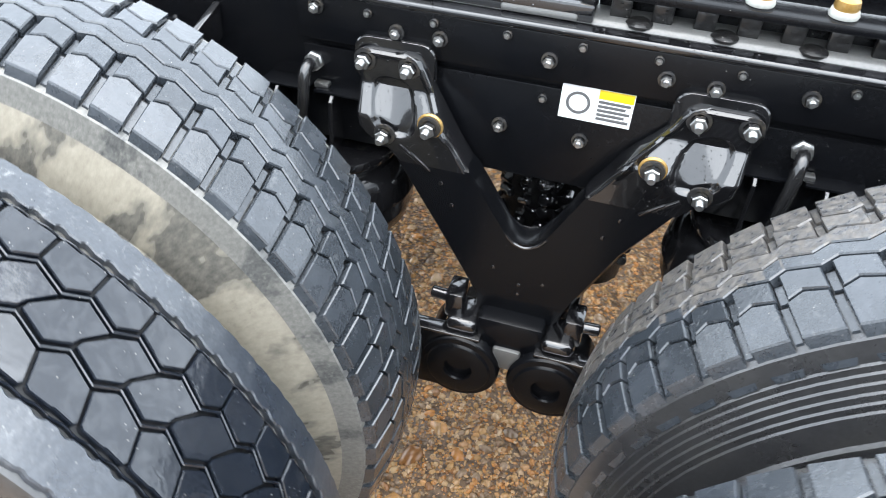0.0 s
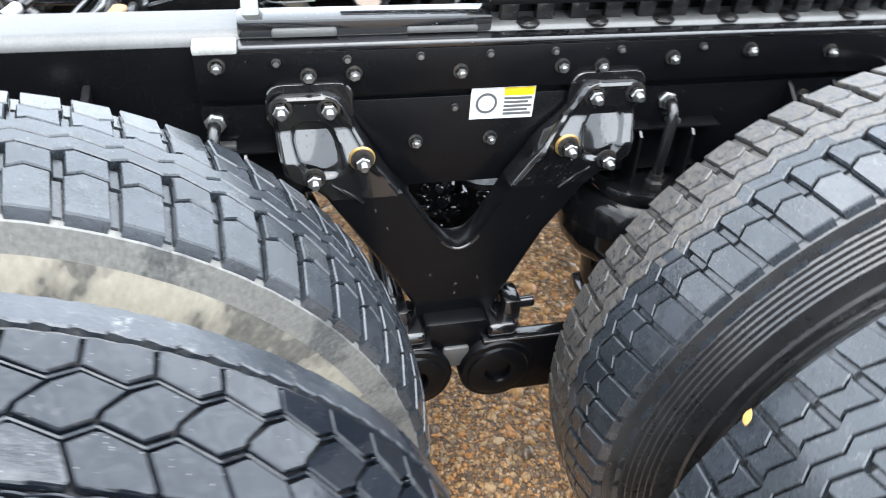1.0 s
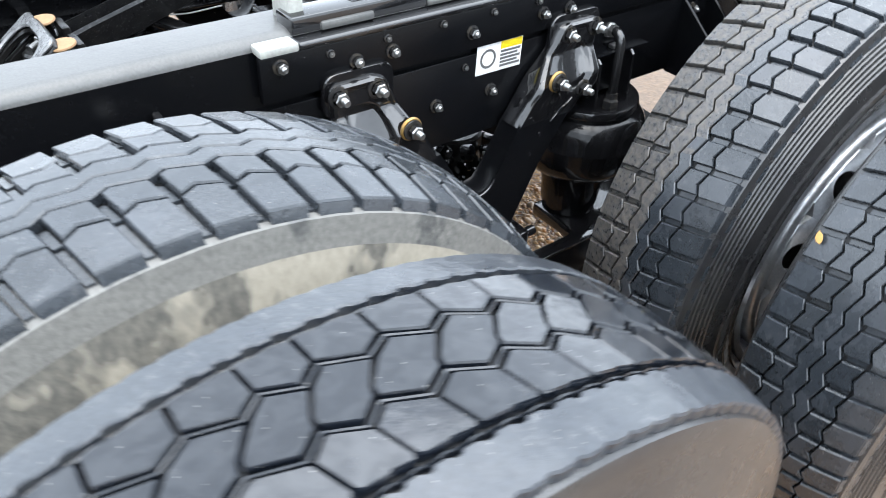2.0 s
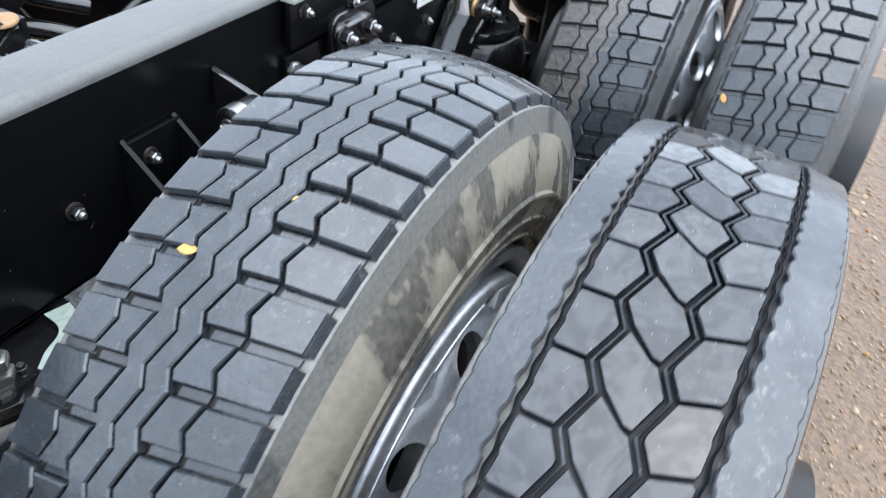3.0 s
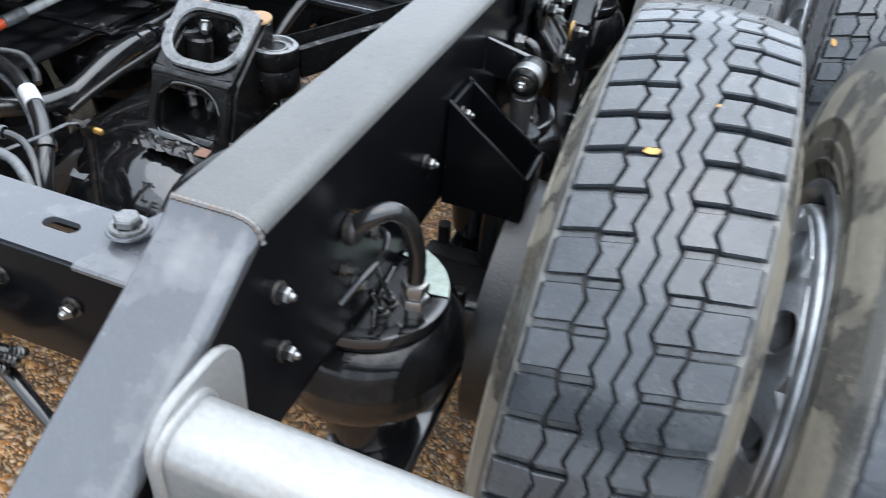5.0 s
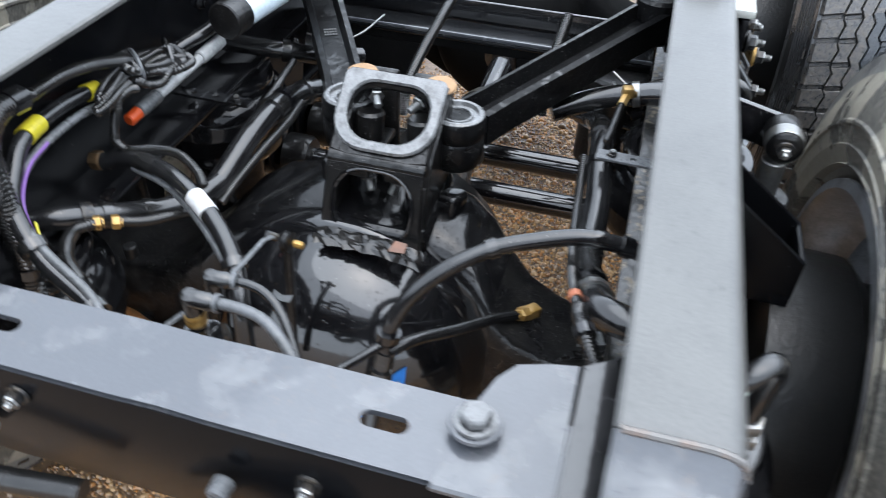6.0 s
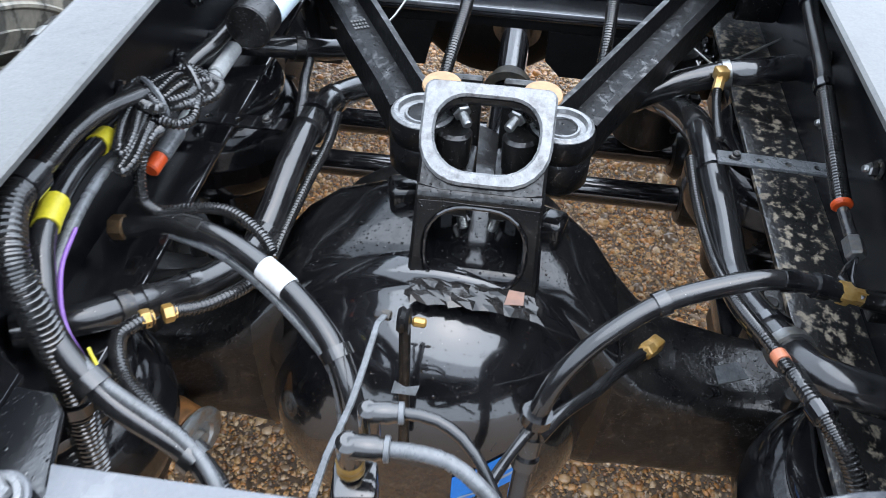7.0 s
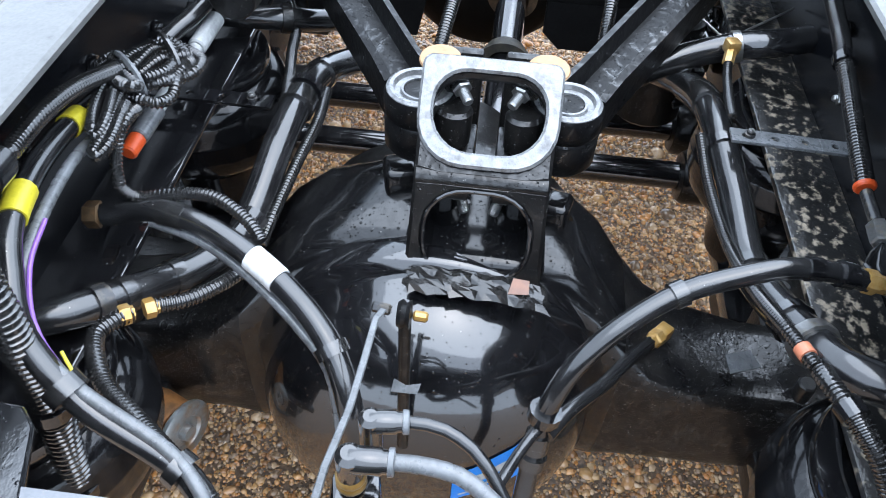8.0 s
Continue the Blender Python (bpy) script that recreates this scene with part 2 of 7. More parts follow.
CREAM = material("cream_primer_cap", (0.29, 0.175, 0.085), 0.6, second=(0.24, 0.14, 0.065), scale=60)
BOLT_DARK = material("wet_dark_bolt", (0.035, 0.035, 0.036), 0.2, metal=0.5, second=(0.09, 0.075, 0.055), scale=90, cover=0.4)
GREY_MARK = material("grey_print", (0.09, 0.09, 0.09), 0.6)
LABEL = material("white_label", (0.78, 0.78, 0.77), 0.4)
LABEL_YELLOW = material("yellow_print", (0.80, 0.60, 0.01), 0.4)
LEAF = material("dry_yellow_leaf", (0.55, 0.31, 0.09), 0.6, second=(0.38, 0.20, 0.05), scale=200)
MINT = material("pale_green_label", (0.36, 0.42, 0.38), 0.45, second=(0.28, 0.34, 0.30), scale=70)
GROUND = material("wet_gravel_bed", (0.105, 0.064, 0.034), 0.35, second=(0.20, 0.135, 0.08), scale=4, cover=0.5, soft=0.25, grain=0.8, grain_scale=90, bump=1.0, bump_scale=90, rough2=0.5)
PEBBLE = material("brown_pebble", (0.27, 0.15, 0.060), 0.20, second=(0.40, 0.28, 0.16), scale=3.5, cover=0.45, soft=0.25, grain=0.35, grain_scale=260, bump=0.15, island=0.85, coat=0.35)
MUD = material("dried_mud_on_black", (0.006, 0.006, 0.006), 0.30, second=(0.25, 0.21, 0.155), scale=72, cover=0.42, soft=0.05, bump=0.6, bump_scale=120, rough2=0.8, detail=12.0, coat=0.4, streak=0.9, glint_specks=0.14)


# ---- builders ----
def many_colours(m, colours):
    """Lets each loose piece take its own colour out of a row of colours."""
    nt = m.node_tree
    geo = nt.nodes.new("ShaderNodeNewGeometry")
    row = nt.nodes.new("ShaderNodeValToRGB")
    row.color_ramp.interpolation = 'CONSTANT'
    while len(row.color_ramp.elements) < len(colours):
        row.color_ramp.elements.new(0.5)
    for i, (e, c) in enumerate(zip(row.color_ramp.elements, colours)):
        e.position = i / len(colours)
        e.color = (*c, 1)
    nt.links.new(geo.outputs["Random Per Island"], row.inputs[0])
    b = nt.nodes["Principled BSDF"]
    old = b.inputs["Base Color"].links[0].from_socket
    mx = nt.nodes.new("ShaderNodeMix")
    mx.data_type = 'RGBA'
    mx.inputs[0].default_value = 0.7
    nt.links.new(old, mx.inputs[6])
    nt.links.new(row.outputs[0], mx.inputs[7])
    nt.links.new(mx.outputs[2], b.inputs["Base Color"])


many_colours(PEBBLE, [(0.26, 0.115, 0.036), (0.42, 0.235, 0.085), (0.11, 0.072, 0.045), (0.46, 0.30, 0.145), (0.40, 0.155, 0.028), (0.17, 0.12, 0.08), (0.34, 0.20, 0.085), (0.30, 0.145, 0.048), (0.065, 0.04, 0.026), (0.38, 0.27, 0.16), (0.38, 0.175, 0.045)])
SAND = material("sandy_pebble", (0.26, 0.18, 0.11), 0.4, second=(0.32, 0.235, 0.155), scale=3.0, cover=0.5, soft=0.25, grain=0.3, bump=0.1, island=0.45)
many_colours(SAND, [(0.22, 0.145, 0.085), (0.34, 0.25, 0.165), (0.16, 0.105, 0.065), (0.30, 0.21, 0.13), (0.26, 0.165, 0.09), (0.38, 0.30, 0.21)])


def thing(name, loc, label, category, group="", kind=""):
    ob = new(name)
    ob.location = loc
    ob.empty_display_size = 0.05
    return tagged(ob, label, category, group, kind)


def root_of(ob):
    while ob.parent:
        ob = ob.parent
    return ob


def finish(bm, material_, sharp=38):
    bmesh.ops.recalc_face_normals(bm, faces=bm.faces[:])
    for f in bm.faces:
        f.smooth = True
    lim = radians(sharp)
    for e in bm.edges:
        if len(e.link_faces) == 2:
            e.smooth = e.calc_face_angle(0) < lim
    me = bpy.data.meshes.new("mesh")
    bm.to_mesh(me)
    bm.free()
    me.materials.append(material_)
    return me


def part(name, bm, material_, parent, label="", sharp=38):
    """One mesh under a thing or a part; the bmesh is in world metres."""
    base = root_of(parent).location
    bmesh.ops.translate(bm, verts=bm.verts[:], vec=-Vector(base))
    ob = new(name, finish(bm, material_, sharp))
    ob.parent = parent
    return tagged(ob, label)


def solo(name, bm, material_, label, category, group="", kind="", loc=None, sharp=38):
    """A thing made of one mesh."""
    if loc is not None:
        bmesh.ops.translate(bm, verts=bm.verts[:], vec=-Vector(loc))
    ob = new(name, finish(bm, material_, sharp))
    if loc is not None:
        ob.location = loc
    return tagged(ob, label, category, group, kind)


def box(bm, c, s, rot=(0, 0, 0), bevel=0.0, seg=2):
    t = bmesh.new()
    bmesh.ops.create_cube(t, size=1.0)
    bmesh.ops.scale(t, vec=s, verts=t.verts[:])
    if bevel:
        bmesh.ops.bevel(t, geom=t.edges[:], offset=bevel, segments=seg, affect='EDGES', profile=0.5)
    bmesh.ops.transform(t, matrix=pose(*c, *rot), verts=t.verts[:])
    merge(bm, t)
    return bm


def merge(bm, t):
    me = bpy.data.meshes.new("tmp")
    t.to_mesh(me)
    t.free()
    bm.from_mesh(me)
    bpy.data.meshes.remove(me)


def axes_for(n):
    n = Vector(n).normalized()
    a = n.orthogonal().normalized()
    return a, n.cross(a), n


def lathe(bm, c, axis, profile, seg=24, close=False):
    """profile: (radius, height along the axis) from one end to the other."""
    a, b, n = axes_for(axis)
    c = Vector(c)
    rings = []
    for r, h in profile:
        if r < 1e-5:
            rings.append([bm.verts.new(c + n * h)])
        else:
            rings.append([bm.verts.new(c + n * h + (a * math.cos(k) + b * math.sin(k)) * r)
                          for k in (2 * math.pi * i / seg for i in range(seg))])
    pairs = list(zip(rings, rings[1:]))
    if close:
        pairs.append((rings[-1], rings[0]))
    for p, q in pairs:
        for i in range(seg):
            j = (i + 1) % seg
            if len(p) == 1 and len(q) > 1:
                bm.faces.new((p[0], q[i], q[j]))
            elif len(q) == 1 and len(p) > 1:
                bm.faces.new((p[i], p[j], q[0]))
            elif len(p) > 1:
                bm.faces.new((p[i], p[j], q[j], q[i]))
    return bm


def cyl(bm, p0, p1, r, seg=20, bevel=0.002, r1=None):
    p0, p1 = Vector(p0), Vector(p1)
    h = (p1 - p0).length
    r1 = r if r1 is None else r1
    bv = min(bevel, r * 0.4, h * 0.4)
    return lathe(bm, p0, p1 - p0, [(0, 0), (r - bv, 0), (r, bv), (r1, h - bv), (r1 - bv, h), (0, h)], seg)


def smooth_line(pts, step=0.012):
    pts = [Vector(p) for p in pts]
    if len(pts) < 3:
        n = max(2, int((pts[1] - pts[0]).length / step))
        return [pts[0].lerp(pts[1], i / n) for i in range(n + 1)]
    ext = [2 * pts[0] - pts[1], *pts, 2 * pts[-1] - pts[-2]]
    out = []
    for i in range(1, len(ext) - 2):
        p0, p1, p2, p3 = ext[i - 1:i + 3]
        n = max(2, int((p2 - p1).length / step))
        for k in range(n):
            t = k / n
            out.append(0.5 * ((2 * p1) + (p2 - p0) * t + (2 * p0 - 5 * p1 + 4 * p2 - p3) * t * t
                              + (3 * p1 - p0 - 3 * p2 + p3) * t ** 3))
    out.append(pts[-1])
    return out


def sweep(bm, pts, r, seg=10, step=0.012, rib=None, caps=True, line=None):
    """A round tube along a smooth line; rib: (pitch, depth) makes it corrugated."""
    line = line or smooth_line(pts, rib[0] / 4 if rib else step)
    up = Vector((0.13, 0.31, 0.94)).normalized()
    rings = []
    prev = None
    for i, p in enumerate(line):
        d = (line[min(i + 1, len(line) - 1)] - line[max(i - 1, 0)])
        if d.length < 1e-9:
            continue
        d.normalize()
        a = (prev if prev is not None else up)
        a = (a - d * a.dot(d))
        a = a.normalized() if a.length > 1e-4 else d.orthogonal().normalized()
        prev = a
        b = d.cross(a)
        rr = r - (rib[1] if rib and (i // 2) % 2 else 0.0)
        rings.append([bm.verts.new(p + (a * math.cos(k) + b * math.sin(k)) * rr)
                      for k in (2 * math.pi * j / seg for j in range(seg))])
    for p, q in zip(rings, rings[1:]):
        for j in range(seg):
            k = (j + 1) % seg
            bm.faces.new((p[j], p[k], q[k], q[j]))
    if caps:
        bm.faces.new(rings[0][::-1])
        bm.faces.new(rings[-1])
    return bm


def plate(bm, outline, origin, ax, ay, thick, bevel=0.003, hole=None):
    """A flat plate from an outline in its own plane (ax, ay), with an optional hole of as many points, and bevelled rims."""
    o, ax, ay = Vector(origin), Vector(ax).normalized(), Vector(ay).normalized()
    n = ax.cross(ay)

    def ring(pts, h, grow=0.0):
        cx = sum(p[0] for p in pts) / len(pts)
        cy = sum(p[1] for p in pts) / len(pts)
        out = []
        for x, y in pts:
            dx, dy = x - cx, y - cy
            l = math.hypot(dx, dy) or 1
            out.append(bm.verts.new(o + ax * (x + dx / l * grow) + ay * (y + dy / l * grow) + n * h))
        return out

    def wall(p, q):
        m = len(p)
        for i in range(m):
            j = (i + 1) % m
            bm.faces.new((p[i], p[j], q[j], q[i]))
    b = min(bevel, thick * 0.4)
    o1, o2, o3, o4 = ring(outline, 0, -b), ring(outline, b), ring(outline, thick - b), ring(outline, thick, -b)
    wall(o1, o2), wall(o2, o3), wall(o3, o4)
    if hole:
        h1, h2, h3, h4 = ring(hole, 0, b), ring(hole, b), ring(hole, thick - b), ring(hole, thick, b)
        wall(h2, h1), wall(h3, h2), wall(h4, h3)
        wall(h1, o1), wall(o4, h4)
    else:
        bm.faces.new(o1[::-1])
        bm.faces.new(o4)
    return bm


def rounded(w, h, r, n=5, cx=0.0, cy=0.0):
    """A rounded rectangle of 4 * n points, counter-clockwise."""
    out = []
    for k, (sx, sy) in enumerate(((1, 1), (-1, 1), (-1, -1), (1, -1))):
        for i in range(n):
            a = math.pi / 2 * (k + i / (n - 1))
            out.append((cx + sx * (w / 2 - r) + r * math.cos(a), cy + sy * (h / 2 - r) + r * math.sin(a)))
    return out


def bolt_mesh(r, head, stub, washer, material_):
    """Washer, hex nut and threaded stub; the stub is bright."""
    bm = bmesh.new()
    lathe(bm, (0, 0, 0), (0, 0, 1), [(0, 0), (washer * 0.96, 0), (washer, 0.001), (washer * 0.96, 0.0035), (r, 0.004)], 20)
    lathe(bm, (0, 0, 0.0035), (0, 0, 1), [(r * 0.92, 0), (r, 0.0015), (r, head - 0.002), (r * 0.86, head), (0, head)], 6)
    if stub:
        prof = [(r * 0.52, head)]
        k = head
        while k < head + stub:
            prof += [(r * 0.54, k + 0.0006), (r * 0.46, k + 0.0014)]
            k += 0.002
        lathe(bm, (0, 0, 0), (0, 0, 1), prof + [(r * 0.4, k + 0.001), (0, k + 0.001)], 12)
    me = finish(bm, material_, 30)
    me.materials.append(STEEL)
    for f in me.polygons:
        if stub and f.center.z > head + 0.0015:
            f.material_index = 1
    return me


BOLT_ZINC = bolt_mesh(0.0080, 0.009, 0.008, 0.0115, BOLT_DARK)
BOLT_BLACK = bolt_mesh(0.0085, 0.009, 0.0, 0.013, BLACK)
BOLT_BIG = bolt_mesh(0.0112, 0.012, 0.014, 0.0165, BOLT_DARK)
BOLT_HEAD = bolt_mesh(0.0135, 0.010, 0.0, 0.0185, RUBBED)
BOLT_STUD = bolt_mesh(0.0115, 0.012, 0.020, 0.0175, BOLT_DARK)
BOLT_SMALL = bolt_mesh(0.0045, 0.005, 0.003, 0.0065, BOLT_DARK)


def bolt(parent, p, n, mesh, turn=0.0, name="bolt", label=""):
    ob = new(name, mesh)
    q = Vector(n).to_track_quat('Z', 'Y').to_matrix().to_4x4()
    ob.matrix_basis = Matrix.Translation(Vector(p) - Vector(root_of(parent).location)) @ q @ pose(0, 0, 0, 0, 0, turn)
    ob.parent = parent
    return tagged(ob, label)


# ---- ground ----
GROUND_Z = 0.042
bm = bmesh.new()
bmesh.ops.create_grid(bm, x_segments=60, y_segments=60, size=60)
for v in bm.verts:
    v.co.z = GROUND_Z - 0.002
solo("ground", bm, GROUND, "wet brown gravel yard under the truck chassis", "ground", kind="structure")
# a low plain wall, unseen, added ahead of the truck to darken low reflections
bm = bmesh.new()
box(bm, (22.0, 0, 1.0), (0.3, 60, 2.0))
solo("added_wall_ahead", bm, material("added_grey_wall", (0.26, 0.265, 0.27), 0.7, second=(0.21, 0.21, 0.215), scale=2), "plain grey wall added out of view ahead of the truck", "wall", kind="structure")


def gravel(x0, x1, y0, y1, count, seed, size=1.0, stone=None):
    """Half sunk pebbles, one mesh."""
    rng = np.random.default_rng(seed)
    base = np.array([(math.cos(a) * r, math.sin(a) * r, h) for r, h, m, o in ((1, -0.2, 5, 0), (0.74, 0.60, 5, 0.5))
                     for a in (2 * math.pi * (i + o) / m for i in range(m))] + [(0, 0, 0.92)])
    faces = []
    for i in range(5):
        j = (i + 1) % 5
        faces += [(i, j, 5 + i), (j, 5 + j, 5 + i), (5 + i, 5 + j, 10)]
    faces = np.array(faces)
    n = count
    c = np.c_[rng.uniform(x0, x1, n), rng.uniform(y0, y1, n), GROUND_Z + rng.uniform(-0.001, 0.002, n)]
    stray = rng.random(n) < 0.18
    c[stray, :2] += rng.normal(0, 0.22, (n, 2))[stray]
    s = size * rng.lognormal(-5.80, 0.52, (n, 1)) * np.c_[rng.uniform(0.8, 1.4, n), rng.uniform(0.7, 1.1, n), rng.uniform(0.5, 0.9, n)]
    a = rng.uniform(0, 2 * math.pi, n)
    p = base[None] * s[:, None, :] * rng.uniform(0.80, 1.20, (n, 11, 1))
    ca, sa = np.cos(a)[:, None], np.sin(a)[:, None]
    p = np.stack([p[..., 0] * ca - p[..., 1] * sa, p[..., 0] * sa + p[..., 1] * ca, p[..., 2]], -1) + c[:, None]
    f = (faces[None] + 11 * np.arange(n)[:, None, None]).reshape(-1, 3)
    me = bpy.data.meshes.new("gravel")
    me.from_pydata(p.reshape(-1, 3).tolist(), [], f.tolist())
    me.polygons.foreach_set("use_smooth", np.ones(len(f), bool))
    me.materials.append(stone or PEBBLE)
    return new("gravel", me)


tagged(gravel(-0.75, 1.75, -0.66, 0.66, 112000, 3), "loose wet brown and tan pebbles under the chassis", "gravel", kind="stuff")
tagged(gravel(-0.95, 2.1, -1.28, -0.66, 22000, 5), "loose wet brown pebbles beside the wheels", "gravel", kind="stuff")
tagged(gravel(-0.6, 4.9, -3.2, -1.28, 46000, 4, 0.72, SAND), "loose sandy pebbles of the open yard", "gravel", kind="stuff")


# ---- wheels ----
AXLE_Z, REAR_X, FRONT_X = 0.542, 0.067, 1.268
INNER_Y, OUTER_Y = 0.729, 1.0435
FRONT_INNER_Y, FRONT_OUTER_Y = 0.741, 1.062
R_LUG, R_HEX = 0.497, 0.506


RISE = 0.64


def tri(x):
    """A zigzag between -1 and 1 with two flanks of unlike length."""
    x = x % 1.0
    return -1 + 2 * x / RISE if x < RISE else 1 - 2 * (x - RISE) / (1 - RISE)


class Tread:
    """Collects blocks given on the unrolled tread (u along, v across) and rolls them up."""

    def __init__(self, width, depth, crown, radius, skew):
        self.w, self.d, self.crown, self.verts, self.faces = width, depth, crown, [], []
        self.radius, self.skew = radius, skew
        self.squeeze = 0.0

    def place(self, u, v, h):
        e = abs(2 * v / self.w - 1)
        r = self.radius - self.crown * e ** 2.4 - h
        if self.squeeze:
            # the retread's pitches are shorter past the crown; its joint lies underneath
            ring = 2 * math.pi * self.radius
            u = (u + ring / 2) % ring - ring / 2
            f = max(0.0, min(1.0, (u + 0.095) / 0.12))
            u -= self.squeeze * f * f * (3 - 2 * f) + 0.055 * max(0.0, u - 0.03)
        a = (u + self.skew * (v - self.w / 2)) / self.radius
        return (r * math.sin(a), self.w / 2 - v, r * math.cos(a))

    def block(self, poly, inset=0.0016, sag=0.0):
        n = len(poly)
        cu, cv = sum(p[0] for p in poly) / n, sum(p[1] for p in poly) / n
        base = len(self.verts)
        for h, g in ((self.d, 0.0), (0.0018 + sag, 0.0), (sag, inset)):
            for u, v in poly:
                du, dv = u - cu, v - cv
                l = math.hypot(du, dv)
                self.verts.append(self.place(u - du / l * g, v - dv / l * g, h))
        for k in range(2):
            for i in range(n):
                j = (i + 1) % n
                a = base + k * n
                self.faces.append((a + i, a + j, a + n + j, a + n + i))
        self.faces.append(tuple(base + 2 * n + i for i in range(n)))

    def rib(self, us, left, right, inset=0.0014):
        base, m = len(self.verts), 6
        for u in us:
            a, b = left(u), right(u)
            for v, h in ((a, self.d), (a, 0.0016), (a + inset, 0), (b - inset, 0), (b, 0.0016), (b, self.d)):
                self.verts.append(self.place(u, v, h))
        n = len(us)
        for i in range(n):
            j = (i + 1) % n
            for k in range(m - 1):
                self.faces.append((base + i * m + k, base + j * m + k, base + j * m + k + 1, base + i * m + k + 1))

    def low_rib(self, us, left, right, sink):
        """A rounded ridge that stays below the blocks."""
        base, m = len(self.verts), 5
        for u in us:
            a, b = left(u), right(u)
            for f, h in ((0.0, self.d), (0.12, sink + 0.0010), (0.5, sink), (0.88, sink + 0.0010), (1.0, self.d)):
                self.verts.append(self.place(u, a + (b - a) * f, h))
        n = len(us)
        for i in range(n):
            j = (i + 1) % n
            for k in range(m - 1):
                self.faces.append((base + i * m + k, base + j * m + k, base + j * m + k + 1, base + i * m + k + 1))

    def flank(self, ua, ub, right):
        """The side of a shoulder lug, running down onto the sidewall."""
        base = len(self.verts)
        for v, h, in_ in ((-0.0005, 0.0022, 0.0), (-0.0075, 0.020, 0.0), (-0.0120, 0.034, 0.004), (0.004, 0.036, 0.004), (0.010, 0.006, 0.0)):
            for u in (ua + in_, ub - in_):
                r = self.radius - self.crown - h
                a = (u + self.skew * ((self.w - v if right else v) - self.w / 2)) / self.radius
                y = self.w / 2 - v
                self.verts.append((r * math.sin(a), -y if right else y, r * math.cos(a)))
        for i in range(5):
            j = (i + 1) % 5
            self.faces.append((base + 2 * i, base + 2 * j, base + 2 * j + 1, base + 2 * i + 1))
        self.faces.append(tuple(base + 2 * i for i in range(5)))
        self.faces.append(tuple(base + 2 * i + 1 for i in range(5)))

    def mesh(self, material_):
        me = bpy.data.meshes.new("tread")
        me.from_pydata(self.verts, [], self.faces)
        bm = bmesh.new()
        bm.from_mesh(me)
        bpy.data.meshes.remove(me)
        return finish(bm, material_, 25)


def lug_tread(material_):
    """Two columns of lugs on each side of two zigzag ribs."""
    n = 66
    p = 2 * math.pi * R_LUG / n
    t = Tread(0.190, 0.012, 0.011, R_LUG, 0.19)
    cuts = [0.0, 0.040, 0.069, 0.0915, 0.112, 0.144, 0.190]
    lag = [0.0, -0.28, 0.0, -0.25, -0.20, -0.06, 0.0]
    amp = 0.0041

    def line(i):
        if i in (0, 6):
            return lambda u: cuts[i]
        return lambda u: cuts[i] + amp * tri(u / p + RISE - lag[i])

    def kinks(i, lo, hi):
        return [(k + f + lag[i]) * p for k in range(lo, hi) for f in (0.0, 1 - RISE)]
    fine = sorted({round(u % (n * p), 6) for i in (2, 3, 4) for u in kinks(i, 0, n)})
    t.rib(fine, lambda u: line(2)(u) + 0.0011, lambda u: line(3)(u) - 0.0011)
    t.rib(fine, lambda u: line(3)(u) + 0.0011, lambda u: line(4)(u) - 0.0011)
    rng = random.Random(5)
    for col, groove, ph in ((0, 0.0092, 0.13), (1, 0.0098, 0.07), (4, 0.0104, -0.12), (5, 0.0096, -0.16)):
        lo, hi = line(col), line(col + 1)
        g0 = 0.0 if col == 0 else 0.0014
        g1 = 0.0 if col == 5 else 0.0014
        for k in range(n):
            ua, ub = (k + ph) * p + groove / 2, (k + 1 + ph) * p - groove / 2
            left, right = ([ua] + ([] if i in (0, 6) else [u for u in kinks(i, k - 2, k + 3) if ua + 0.002 < u < ub - 0.002]) + [ub] for i in (col, col + 1))
            t.block([(u, lo(u) + g0) for u in left] + [(u, hi(u) - g1) for u in reversed(right)], sag=rng.uniform(0, 0.0008))
            if col in (0, 5):
                t.flank(ua + 0.001, ub - 0.001, col == 5)
            # raised dusty floor of the groove
            va, vb = lo(ub) + g0 + 0.001, hi(ub) - g1 - 0.001
            t.block([(ub + 0.0012, va), (ub + groove - 0.0012, va), (ub + groove - 0.0012, vb), (ub + 0.0012, vb)], 0.0006, 0.0088)
    return t.mesh(material_)


